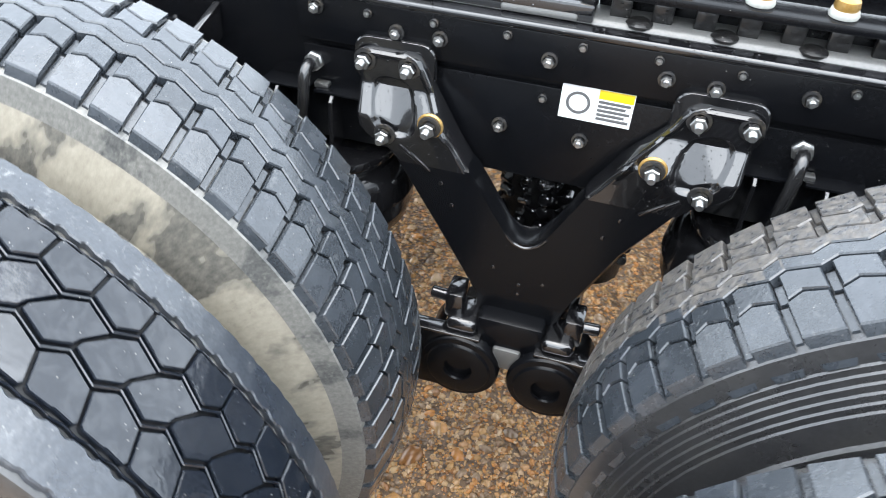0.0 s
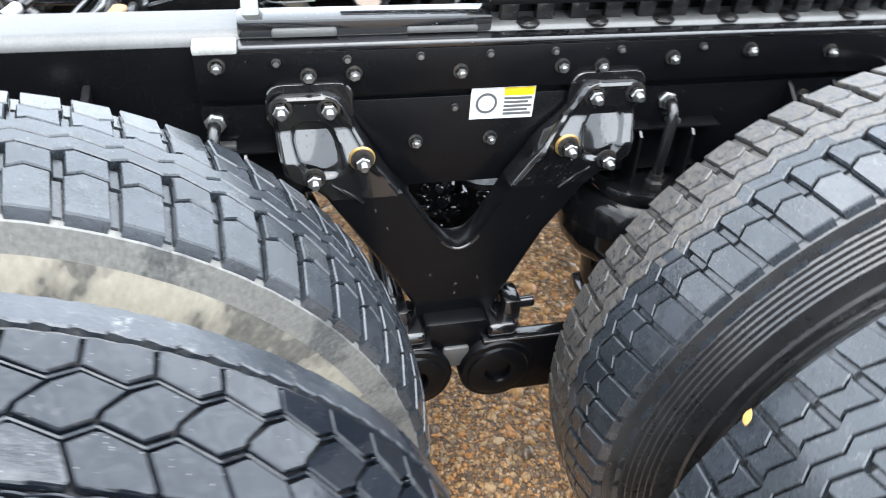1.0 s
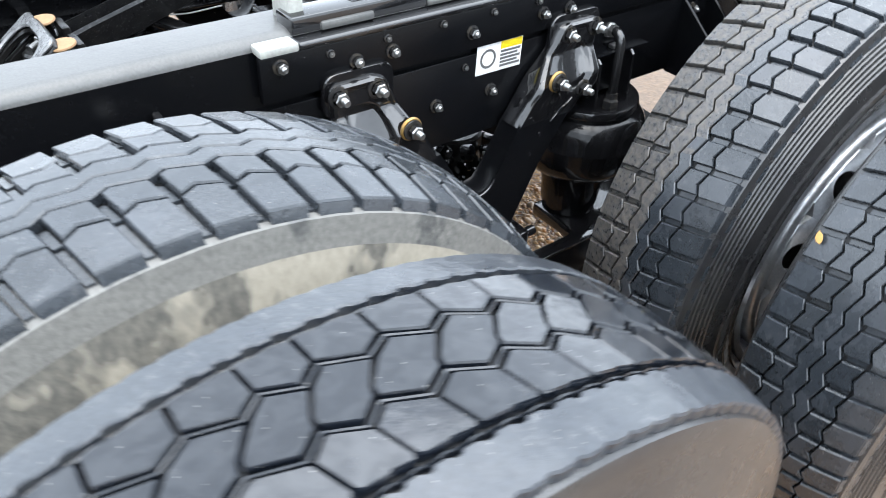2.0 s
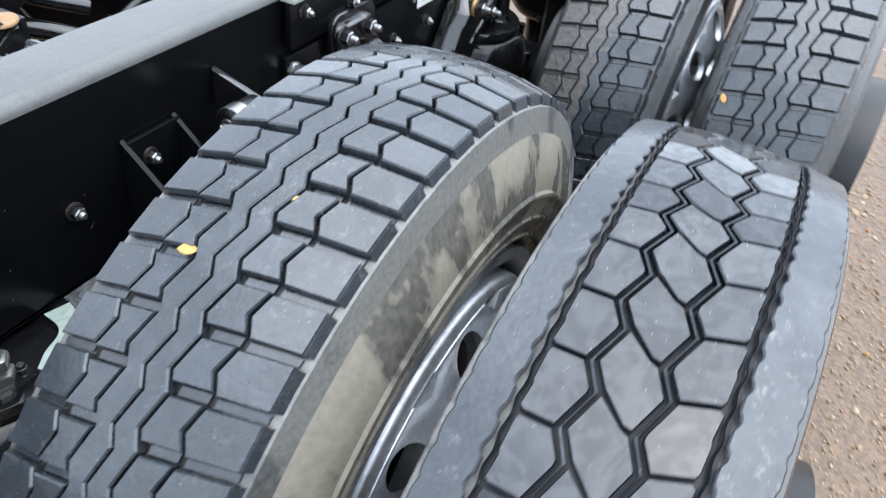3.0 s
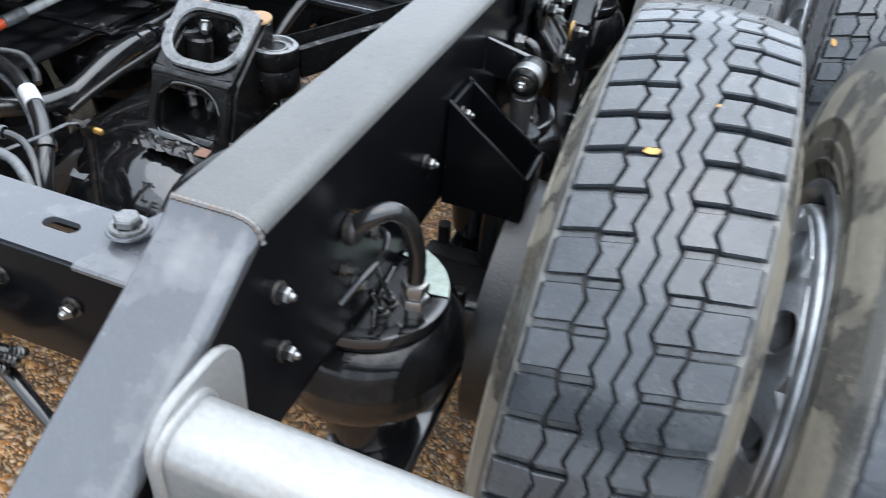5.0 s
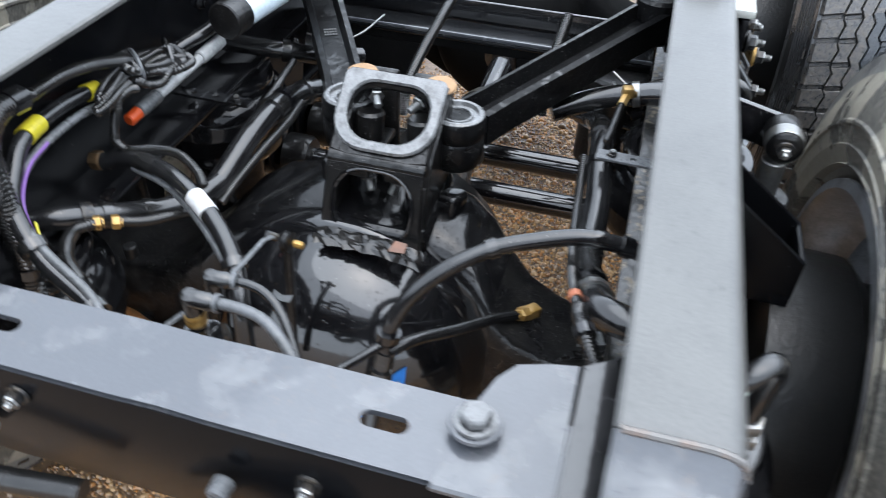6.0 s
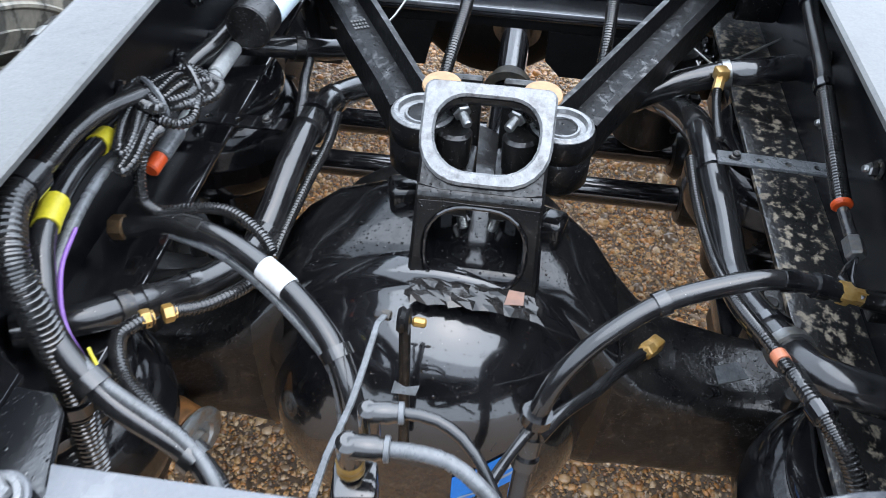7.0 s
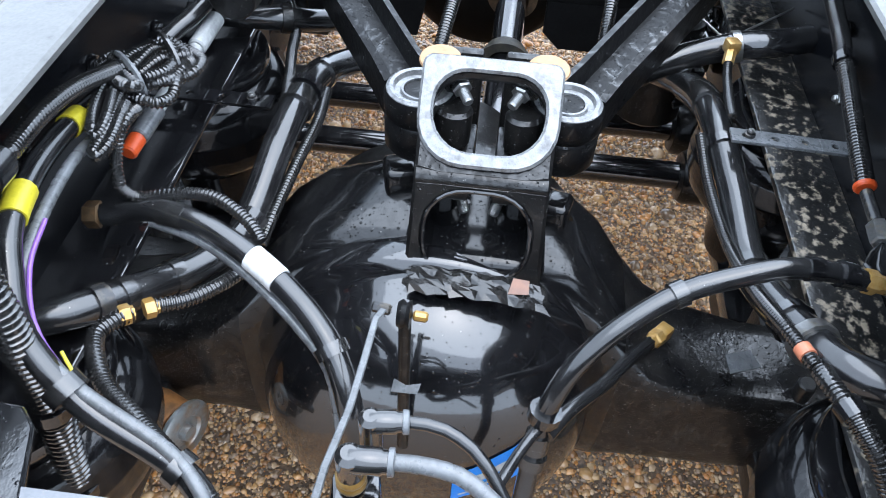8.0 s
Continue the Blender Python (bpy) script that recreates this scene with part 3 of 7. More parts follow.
def hex_tread(material_):
    """A worn retread: smooth shoulders, scalloped grooves, hexagons in the middle."""
    n = 61
    p = 2 * math.pi * R_HEX / n
    t = Tread(0.206, 0.009, 0.010, R_HEX, 0.34)
    t.squeeze = 0.022
    a, half, g, lean = 0.0058, 0.0038, 0.0012, 0.54

    def zig(c):
        """A zigzag groove: leftmost at whole pitches, rightmost at the lean."""
        def at(u):
            f = (u / p) % 1.0
            return c + a * (2 * f / lean - 1 if f < lean else 1 - 2 * (f - lean) / (1 - lean))
        return at
    ca, cb = 0.0768, 0.1222
    za, zb = zig(ca), zig(cb)
    steps = [i / 14 for i in range(14)]

    def scallop(c, s, turn):
        return lambda u: c + s * 0.0028 * max(0.0, math.sin(2 * math.pi * (2 * u / p + turn))) ** 0.6
    us = [(k + f) * p for k in range(n) for f in steps]
    gl, gr = 0.0380, 0.1640
    # low wavy ridge in the scalloped grooves
    t.low_rib(us, lambda u: gl - 0.0012 + 0.0008 * math.sin(4 * math.pi * u / p), lambda u: gl + 0.0014 + 0.0008 * math.sin(4 * math.pi * u / p), 0.0035)
    t.low_rib(us, lambda u: gr - 0.0014 + 0.0008 * math.sin(4 * math.pi * u / p), lambda u: gr + 0.0012 + 0.0008 * math.sin(4 * math.pi * u / p), 0.0035)
    rng = random.Random(6)
    el, er = gl + 0.0034, gr - 0.0034
    for k in range(n):
        l0, r0, l1, r1 = k * p, (k + lean) * p, (k + 1) * p, (k + 1 + lean) * p
        sl = 0.0078
        # left column, parted at the zigzag's left corners
        t.block([(l0 + g + sl + 0.003, el), (l0 + p * 0.40 + sl, el + 0.0012), (l0 + p * 0.48 + sl, el), (l0 + p * 0.9 + sl, el + 0.001), (l1 - g + sl, el + 0.002),
                 (l1 - g, ca - a - half), (r0 + 0.002, ca + a - half - 0.0006), (r0 - 0.002, ca + a - half - 0.0006), (l0 + g, ca - a - half), (l0 + g + sl, el + 0.003)], 0.0012, rng.uniform(0, 0.0007))
        # long hexagon between the two zigzags, parted from right corner to left corner
        t.block([(r1 - g - 0.001, ca + a + half), (l1, ca - a + half + 0.0005), (r0 + g + 0.001, ca + a + half), (l0 + g + 0.005, cb - a - half - 0.006), (l0 + g + 0.002, cb - a - half),
                 (r0, cb + a - half - 0.0005), (l1 - g + 0.001, cb - a - half), (l1 - g + 0.006, cb - a - half - 0.007)], 0.0012, rng.uniform(0, 0.0007))
        # right column, parted at the zigzag's right corners
        t.block([(r0 + g, cb + a + half), (l1 - 0.002, cb - a + half + 0.0006), (l1 + 0.002, cb - a + half + 0.0006), (r1 - g, cb + a + half), (r1 - g + 0.001, er - 0.003), (r1 - g - 0.002, er),
                 (r0 + p * 0.58, er - 0.001), (r0 + p * 0.50, er), (r0 + p * 0.1, er - 0.001), (r0 + g + 0.001, er - 0.003)], 0.0012, rng.uniform(0, 0.0007))
    # rounded wires of rubber in the zigzag grooves
    for z in (za, zb):
        t.low_rib([(k + f) * p for k in range(n) for f in (0.0, 0.02, lean - 0.02, lean, lean + 0.02, 0.98)], lambda u: z(u) - 0.0017, lambda u: z(u) + 0.0017, 0.0010)
    blocks = t.mesh(material_)
    # the two smooth shoulders
    t = Tread(0.206, 0.009, 0.010, R_HEX, 0.34)
    t.squeeze = 0.022
    t.rib(us, lambda u: 0.0018 * max(0.0, math.sin(4 * math.pi * u / p)) ** 2, scallop(gl - 0.0038, -1, 0.0))
    t.rib(us, scallop(gr + 0.0038, 1, 0.4), lambda u: 0.206 - 0.0018 * max(0.0, math.sin(4 * math.pi * u / p + 1)) ** 2)
    return blocks, t.mesh(RUBBER_CHALK)


def tyre_profile(w, d, R, ribbed=False, bulge=1.0):
    """Bead, bulging wall with stepped bands, buttress and the seat of the tread."""
    h = w / 2 + 0.005
    half = [(0.290, h * 0.80), (0.300, h * 0.97), (0.318, h + 0.012), (R - 0.176, h + 0.024), (R - 0.174, h + 0.0215), (R - 0.150, h + 0.0305), (R - 0.148, h + 0.028), (R - 0.125, h + 0.031), (R - 0.122, h + 0.034), (R - 0.118, h + 0.034), (R - 0.115, h + 0.0305)]
    # steps up to the shoulder
    steps = ((0.086, 0.0245), (0.078, 0.0215), (0.070, 0.0180), (0.062, 0.0145), (0.054, 0.0110), (0.046, 0.0080)) if ribbed else ((0.092, 0.0262), (0.072, 0.0188), (0.052, 0.0105))
    drop = 0.0024 if ribbed else 0.0014
    for a, y in steps:
        half += [(R - a - (0.0012 if ribbed else 0.0035), h + y), (R - a, h + y - drop)]
    half += [(R - 0.036, h + 0.0045), (R - 0.024, h + 0.0018), (R - d - 0.011, h - 0.001), (R - d - 0.003, h * 0.6)]
    half = [(r, h + (y - h) * bulge if y > h else y) for r, y in half]
    return half + [(R - d, 0.0)] + [(r, -y) for r, y in reversed(half)]


def rim_mesh():
    """A disc wheel with ten round hand holes."""
    bm = bmesh.new()
    for k in range(10):
        a0 = 2 * math.pi * k / 10
        seg = 20
        outer, hole = [], []
        for i in range(seg):
            s = 2 * math.pi * i / seg
            c, n = math.cos(s), math.sin(s)
            m = max(abs(c), abs(n))
            rad, ang = 0.209 + 0.047 * c / m, a0 + math.pi / 10 * n / m
            outer.append((rad * math.cos(ang), rad * math.sin(ang)))
            hr = 0.029
            hole.append((0.222 * math.cos(a0) + hr * math.cos(s + a0), 0.222 * math.sin(a0) + hr * math.sin(s + a0)))
        plate(bm, outer, (0, 0, 0), (1, 0, 0), (0, 0, 1), 0.012, 0.0005, hole)
    for v in bm.verts:
        v.co.y -= min(0.146, 0.112 + 0.50 * (0.262 - math.hypot(v.co.x, v.co.z)))
    lathe(bm, (0, 0, 0), (0, 1, 0), [(0.288, -0.118), (0.302, -0.116), (0.303, -0.110), (0.287, -0.104), (0.284, -0.06), (0.262, -0.03), (0.262, 0.03), (0.284, 0.06),
                                     (0.287, 0.104), (0.303, 0.110), (0.302, 0.116), (0.288, 0.118), (0.279, 0.104), (0.276, 0.06), (0.254, 0.03),
                                     (0.254, -0.03), (0.276, -0.06), (0.279, -0.104)], 60, close=True)
    lathe(bm, (0, 0, 0), (0, -1, 0), [(0.254, 0.03), (0.262, 0.06), (0.266, 0.100), (0.265, 0.114), (0.262, 0.121), (0.256, 0.125)], 60)
    lathe(bm, (0, 0, 0), (0, -1, 0), [(0.164, 0.156), (0.155, 0.1575), (0.11, 0.1575), (0.108, 0.10)], 60)
    bmesh.ops.recalc_face_normals(bm, faces=bm.faces[:])
    return finish(bm, ALU, 35)


def hub_mesh():
    bm = bmesh.new()
    lathe(bm, (0, 0, 0), (0, 1, 0), [(0, -0.154), (0.08, -0.154), (0.088, -0.148), (0.095, -0.1), (0.16, -0.08), (0.165, 0.06), (0.195, 0.09), (0.2, 0.2), (0, 0.2)], 40)
    return finish(bm, BLACK_DULL, 35)


RIM, HUB = rim_mesh(), hub_mesh()
RIM_DUSTY = RIM.copy()
RIM_DUSTY.materials[0] = RUBBER_DUSTY
TREAD_LUG, TREAD_GRIT = lug_tread(RUBBER_TOP), lug_tread(RUBBER_GRITTY)
TREAD_GRIT.materials.append(RUBBER_TOP)
for f in TREAD_GRIT.polygons:
    if f.center.y < -0.004 + 0.012 * math.sin(37.0 * f.center.x):
        f.material_index = 1
TREAD_HEX, SHOULDER_HEX = hex_tread(RUBBER_WORN)


def wheel(x, y, tread, side, flip, turn, label, dusty=False):
    """side: the sidewall's rubber; flip: disc facing the other way."""
    w = thing("truck_wheel", (x, y, AXLE_Z), label, "wheel", "tandem dual wheels")
    if flip:
        w.rotation_euler = (0, 0, math.pi)
    bm = bmesh.new()
    width, depth, radius = (0.206, 0.009, R_HEX) if tread is TREAD_HEX else (0.190, 0.012, R_LUG)
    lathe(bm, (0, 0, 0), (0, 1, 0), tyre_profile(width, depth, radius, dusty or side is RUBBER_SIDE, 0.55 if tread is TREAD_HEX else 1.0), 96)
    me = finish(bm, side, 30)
    me.materials.append(RUBBER_GROOVE_SHADE)
    me.materials.append(RUBBER_SIDE)
    me.materials.append(RUBBER_EDGE)
    mid = (min(v.co.y for v in me.vertices) + max(v.co.y for v in me.vertices)) / 2
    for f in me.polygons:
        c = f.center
        # seat of the tread, painted dark as the grooves' shade
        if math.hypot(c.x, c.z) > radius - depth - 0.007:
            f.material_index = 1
        elif tread is TREAD_HEX and c.y > mid:
            f.material_index = 2
        elif side is RUBBER_DUSTY and math.hypot(c.x, c.z) > radius - 0.052:
            f.material_index = 3
    tyre = new("tyre", me)
    tyre.parent = w
    tr = new("tread", tread)
    tr.parent = tyre
    tr.rotation_euler = (0, radians(turn), math.pi if flip else 0)
    if tread is TREAD_HEX:
        sh = new("shoulder", SHOULDER_HEX)
        sh.parent = tyre
        sh.rotation_euler = tr.rotation_euler
        tagged(sh, "smooth chalky shoulder ribs")
    rim = new("rim", RIM_DUSTY if dusty else RIM)
    rim.parent = w
    rim.rotation_euler = (0, radians(-20.5), 0)
    hub = new("hub", HUB)
    hub.parent = w
    tagged(rim, "dusty disc rim with round holes" if dusty else "polished aluminium disc rim with round holes")
    return w


INNER_TURN, OUTER_TURN = 0.0, 3.45
wheel(REAR_X, -INNER_Y, TREAD_LUG, RUBBER_DUSTY, False, INNER_TURN, "dual truck wheel with blocky lug tread and mud-streaked pale sidewall")
wheel(REAR_X, -OUTER_Y, TREAD_HEX, RUBBER_DUSTY, True, OUTER_TURN, "dual truck wheel with worn hexagon tread and chalky inner sidewall")
wheel(FRONT_X, -FRONT_INNER_Y, TREAD_GRIT, RUBBER_SIDE, False, 1.0, "dual truck wheel with gritty lug tread and dark ribbed sidewall")
wheel(FRONT_X, -FRONT_OUTER_Y, TREAD_LUG, RUBBER_SIDE, True, 3.0, "dual truck wheel with wet lug tread and black sidewall")
wheel(REAR_X, INNER_Y, TREAD_LUG, RUBBER_DUSTY, True, 2.0, "dual truck wheel with grey dusty sidewall beside the frame", True)
wheel(REAR_X, OUTER_Y, TREAD_LUG, RUBBER_DUSTY, False, 1.0, "dual truck wheel with grey dusty sidewall")
wheel(FRONT_X, FRONT_INNER_Y, TREAD_LUG, RUBBER_SIDE, True, 1.0, "dual truck wheel with dark sidewall beside the frame")
wheel(FRONT_X, FRONT_OUTER_Y, TREAD_LUG, RUBBER_SIDE, False, 0.0, "dual truck wheel with dark sidewall")


# ---- frame rails ----
RAIL_TOP, RAIL_BOT, RAIL_OUT, RAIL_IN = 0.987, 0.738, 0.428, 0.342
TAIL_X, FRONT_END = -0.437, 2.6


def rail(sign, label):
    """A channel rail: web, two flanges, and a tail that slopes down behind the kink."""
    t = thing("frame_rail", (0, sign * RAIL_OUT, RAIL_TOP), label, "frame rail", "chassis rails")
    yo, yi = sign * RAIL_OUT, sign * (RAIL_OUT - 0.009)
    bm = bmesh.new()
    tail, drop = 0.30, 0.177
    outline = [(TAIL_X, RAIL_TOP - 0.016), (TAIL_X - tail, RAIL_TOP - 0.016 - drop), (TAIL_X - tail, RAIL_BOT + 0.03), (TAIL_X - tail + 0.04, RAIL_BOT), (FRONT_END, RAIL_BOT), (FRONT_END, RAIL_TOP - 0.016)]
    plate(bm, outline, (0, yo, 0), (1, 0, 0), (0, 0, 1), 0.009, 0.0008)
    if sign < 0:
        bmesh.ops.translate(bm, verts=bm.verts[:], vec=(0, 0.009, 0))
    part("web", bm, WEB, t)
    # flange with a rolled outer edge
    sect = []
    for k in range(6):
        a = math.pi / 2 * k / 5
        sect.append((RAIL_OUT - 0.019 + 0.019 * math.cos(a), -0.019 + 0.019 * math.sin(a)))
    sect += [(RAIL_IN + 0.003, 0.0), (RAIL_IN, -0.003), (RAIL_IN, -0.008), (RAIL_OUT - 0.009, -0.009)]

    def run(path):
        b = bmesh.new()
        rings = []
        for (x, z, nx, nz) in path:
            rings.append([b.verts.new((x + nx * h, sign * y, z + nz * h)) for y, h in sect])
        m = len(sect)
        for p, q in zip(rings, rings[1:]):
            for i in range(m):
                j = (i + 1) % m
                b.faces.new((p[i], p[j], q[j], q[i]))
        b.faces.new(rings[0])
        b.faces.new(rings[-1][::-1])
        return b
    s = drop / tail
    l = math.hypot(1, s)
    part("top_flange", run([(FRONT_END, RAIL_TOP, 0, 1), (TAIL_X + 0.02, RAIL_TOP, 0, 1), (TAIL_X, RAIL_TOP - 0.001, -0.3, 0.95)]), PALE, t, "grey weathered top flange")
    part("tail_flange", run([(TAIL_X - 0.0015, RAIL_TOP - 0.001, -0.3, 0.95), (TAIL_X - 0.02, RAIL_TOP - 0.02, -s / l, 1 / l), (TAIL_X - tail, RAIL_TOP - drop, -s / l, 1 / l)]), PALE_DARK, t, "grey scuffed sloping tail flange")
    bm = bmesh.new()
    sweep(bm, [(TAIL_X - 0.001, sign * (RAIL_IN + 0.004), RAIL_TOP - 0.0015), (TAIL_X - 0.001, sign * (RAIL_IN + 0.035), RAIL_TOP - 0.001), (TAIL_X - 0.001, sign * (RAIL_OUT - 0.022), RAIL_TOP - 0.001), (TAIL_X - 0.001, sign * (RAIL_OUT - 0.006), RAIL_TOP - 0.007), (TAIL_X - 0.001, sign * (RAIL_OUT - 0.0005), RAIL_TOP - 0.022)], 0.0034, 8, 0.004, rib=(0.006, 0.0008))
    part("weld", bm, WELD, t, "rusty weld bead at the kink")
    bm = bmesh.new()
    box(bm, ((TAIL_X - 0.1 + FRONT_END) / 2, sign * (RAIL_OUT + RAIL_IN) / 2, RAIL_BOT + 0.004), (FRONT_END - TAIL_X + 0.1, RAIL_OUT - RAIL_IN, 0.009), bevel=0.003)
    part("bottom_flange", bm, MUD if sign < 0 else BLACK, t, "lower flange caked with dried mud" if sign < 0 else "")
    return t


right_rail = rail(-1, "black channel frame rail with pale grey top flange")
left_rail = rail(1, "black channel frame rail with pale grey top flange")
for x, z in ((-0.423, 0.902), (-0.421, 0.828), (-0.064, 0.839)):
    bolt(right_rail, (x, -RAIL_OUT, z), (0, -1, 0), BOLT_ZINC, x * 90)

# ---- rear crossmember ----
cm = thing("crossmember", (-0.399, 0, 0.873), "pale grey pressed steel rear crossmember with two slots", "crossmember")
bm = bmesh.new()
for sgn in (1, -1):
    cx = sgn * 0.185 + 0.015
    x0, x1 = (0.015, 0.335) if sgn > 0 else (-0.335, 0.015)
    hole = rounded(0.042, 0.017, 0.0084, 6, cx, 0.0)
    outer = []
    for hx, hy in hole:
        dx, dy = (hx - cx) / 0.021, hy / 0.0085
        m = max(abs(dx), abs(dy))
        ox, oy = dx / m, dy / m
        outer.append((cx + ((x1 - cx) if ox > 0 else (cx - x0)) * ox, 0.042 * oy))
    for h, flip in ((0.873, False), (0.866, True)):
        top = [bm.verts.new((-0.399 - q, p, h)) for p, q in outer]
        low = [bm.verts.new((-0.399 - q, p, h)) for p, q in hole]
        for i in range(len(top)):
            j = (i + 1) % len(top)
            f = (top[i], top[j], low[j], low[i])
            bm.faces.new(f[::-1] if flip else f)
        if not flip:
            first = low
    for i in range(len(low)):
        j = (i + 1) % len(low)
        bm.faces.new((first[i], first[j], low[j], low[i]))
bmesh.ops.remove_doubles(bm, verts=bm.verts[:], dist=0.0004)
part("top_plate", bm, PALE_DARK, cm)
bm = bmesh.new()
box(bm, (-0.4365, 0, 0.796), (0.008, 0.67, 0.138), bevel=0.002)
part("rear_plate", bm, WEB, cm, "black rear plate")
bm = bmesh.new()
box(bm, (-0.3600, 0, 0.848), (0.008, 0.67, 0.042), bevel=0.002)
part("front_lip", bm, BLACK, cm)
for sgn in (1, -1):
    g = thing("gusset_plate", (-0.36, sgn * 0.29, 0.878), "wet grey and black bolted gusset plate joining crossmember and rail", "gusset", "crossmember gussets")
    bm = bmesh.new()
    outline = [(0.222, -0.446), (0.316, -0.446), (0.316, -0.291), (0.290, -0.296), (0.262, -0.305), (0.247, -0.325), (0.236, -0.356), (0.226, -0.390)]
    if sgn > 0:
        outline = [(0.284, -0.448), (0.316, -0.448), (0.316, -0.300), (0.285, -0.303), (0.272, -0.316), (0.262, -0.346), (0.252, -0.376), (0.247, -0.400), (0.253, -0.424), (0.267, -0.440)]
    outline = [(y * sgn, x) for y, x in outline]
    if sgn > 0:
        outline = outline[::-1]
    plate(bm, outline, (0, 0, 0.8745), (0, 1, 0), (1, 0, 0), 0.009, 0.0025)
    bmesh.ops.recalc_face_normals(bm, faces=bm.faces[:])
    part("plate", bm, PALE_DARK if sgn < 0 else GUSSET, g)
    bm = bmesh.new()
    outline = [(0.3165, -0.446), (0.4175, -0.446), (0.4175, -0.200), (0.405, -0.215), (0.384, -0.238), (0.358, -0.260), (0.334, -0.279), (0.3165, -0.291)]
    outline = [(y * sgn, x) for y, x in outline]
    plate(bm, outline[::-1] if sgn > 0 else outline, (0, 0, 0.8742), (0, 1, 0), (1, 0, 0), 0.009, 0.0025)
    bmesh.ops.recalc_face_normals(bm, faces=bm.faces[:])
    part("outer_plate", bm, BLACK, g, "wet black outer half")
    zs = 0.884
    for bx, by in (((-0.387, 0.243),) if sgn < 0 else ((-0.393, 0.275),)):
        bm = bmesh.new()
        lathe(bm, (bx, sgn * by, zs - 0.0005), (0, 0, 1), [(0, 0), (0.0215, 0), (0.0225, 0.001), (0.0215, 0.0032), (0, 0.0036)], 28)
        part("washer", bm, PALE_DARK, g)
        bolt(g, (bx, sgn * by, zs + 0.0028), (0, 0, 1), BOLT_HEAD, 20 * by)

# ---- mud flap hanger ----
hg = thing("mud_flap_hanger", (-0.52, -0.44, 0.87), "silver painted steel box bar with a welded end flange", "hanger bar")
bm = bmesh.new()
plate(bm, rounded(0.064, 0.104, 0.022, 6), (-0.578, -0.446, 0.868), (1, 0, 0), (0, -0.025, 1), 0.86, 0.002)
part("bar", bm, SILVER, hg)
bm = bmesh.new()
plate(bm, rounded(0.110, 0.150, 0.036, 6), (-0.558, -0.437, 0.861), (1, 0, 0), (0, 0, 1), 0.008, 0.002)
part("flange", bm, SILVER, hg)
bm = bmesh.new()
weld = [Vector((-0.578 + px, -0.446, 0.868 + pz)) for px, pz in rounded(0.066, 0.106, 0.023, 6)]
sweep(bm, None, 0.0045, 8, line=weld + weld[:1])
part("weld", bm, SILVER, hg)

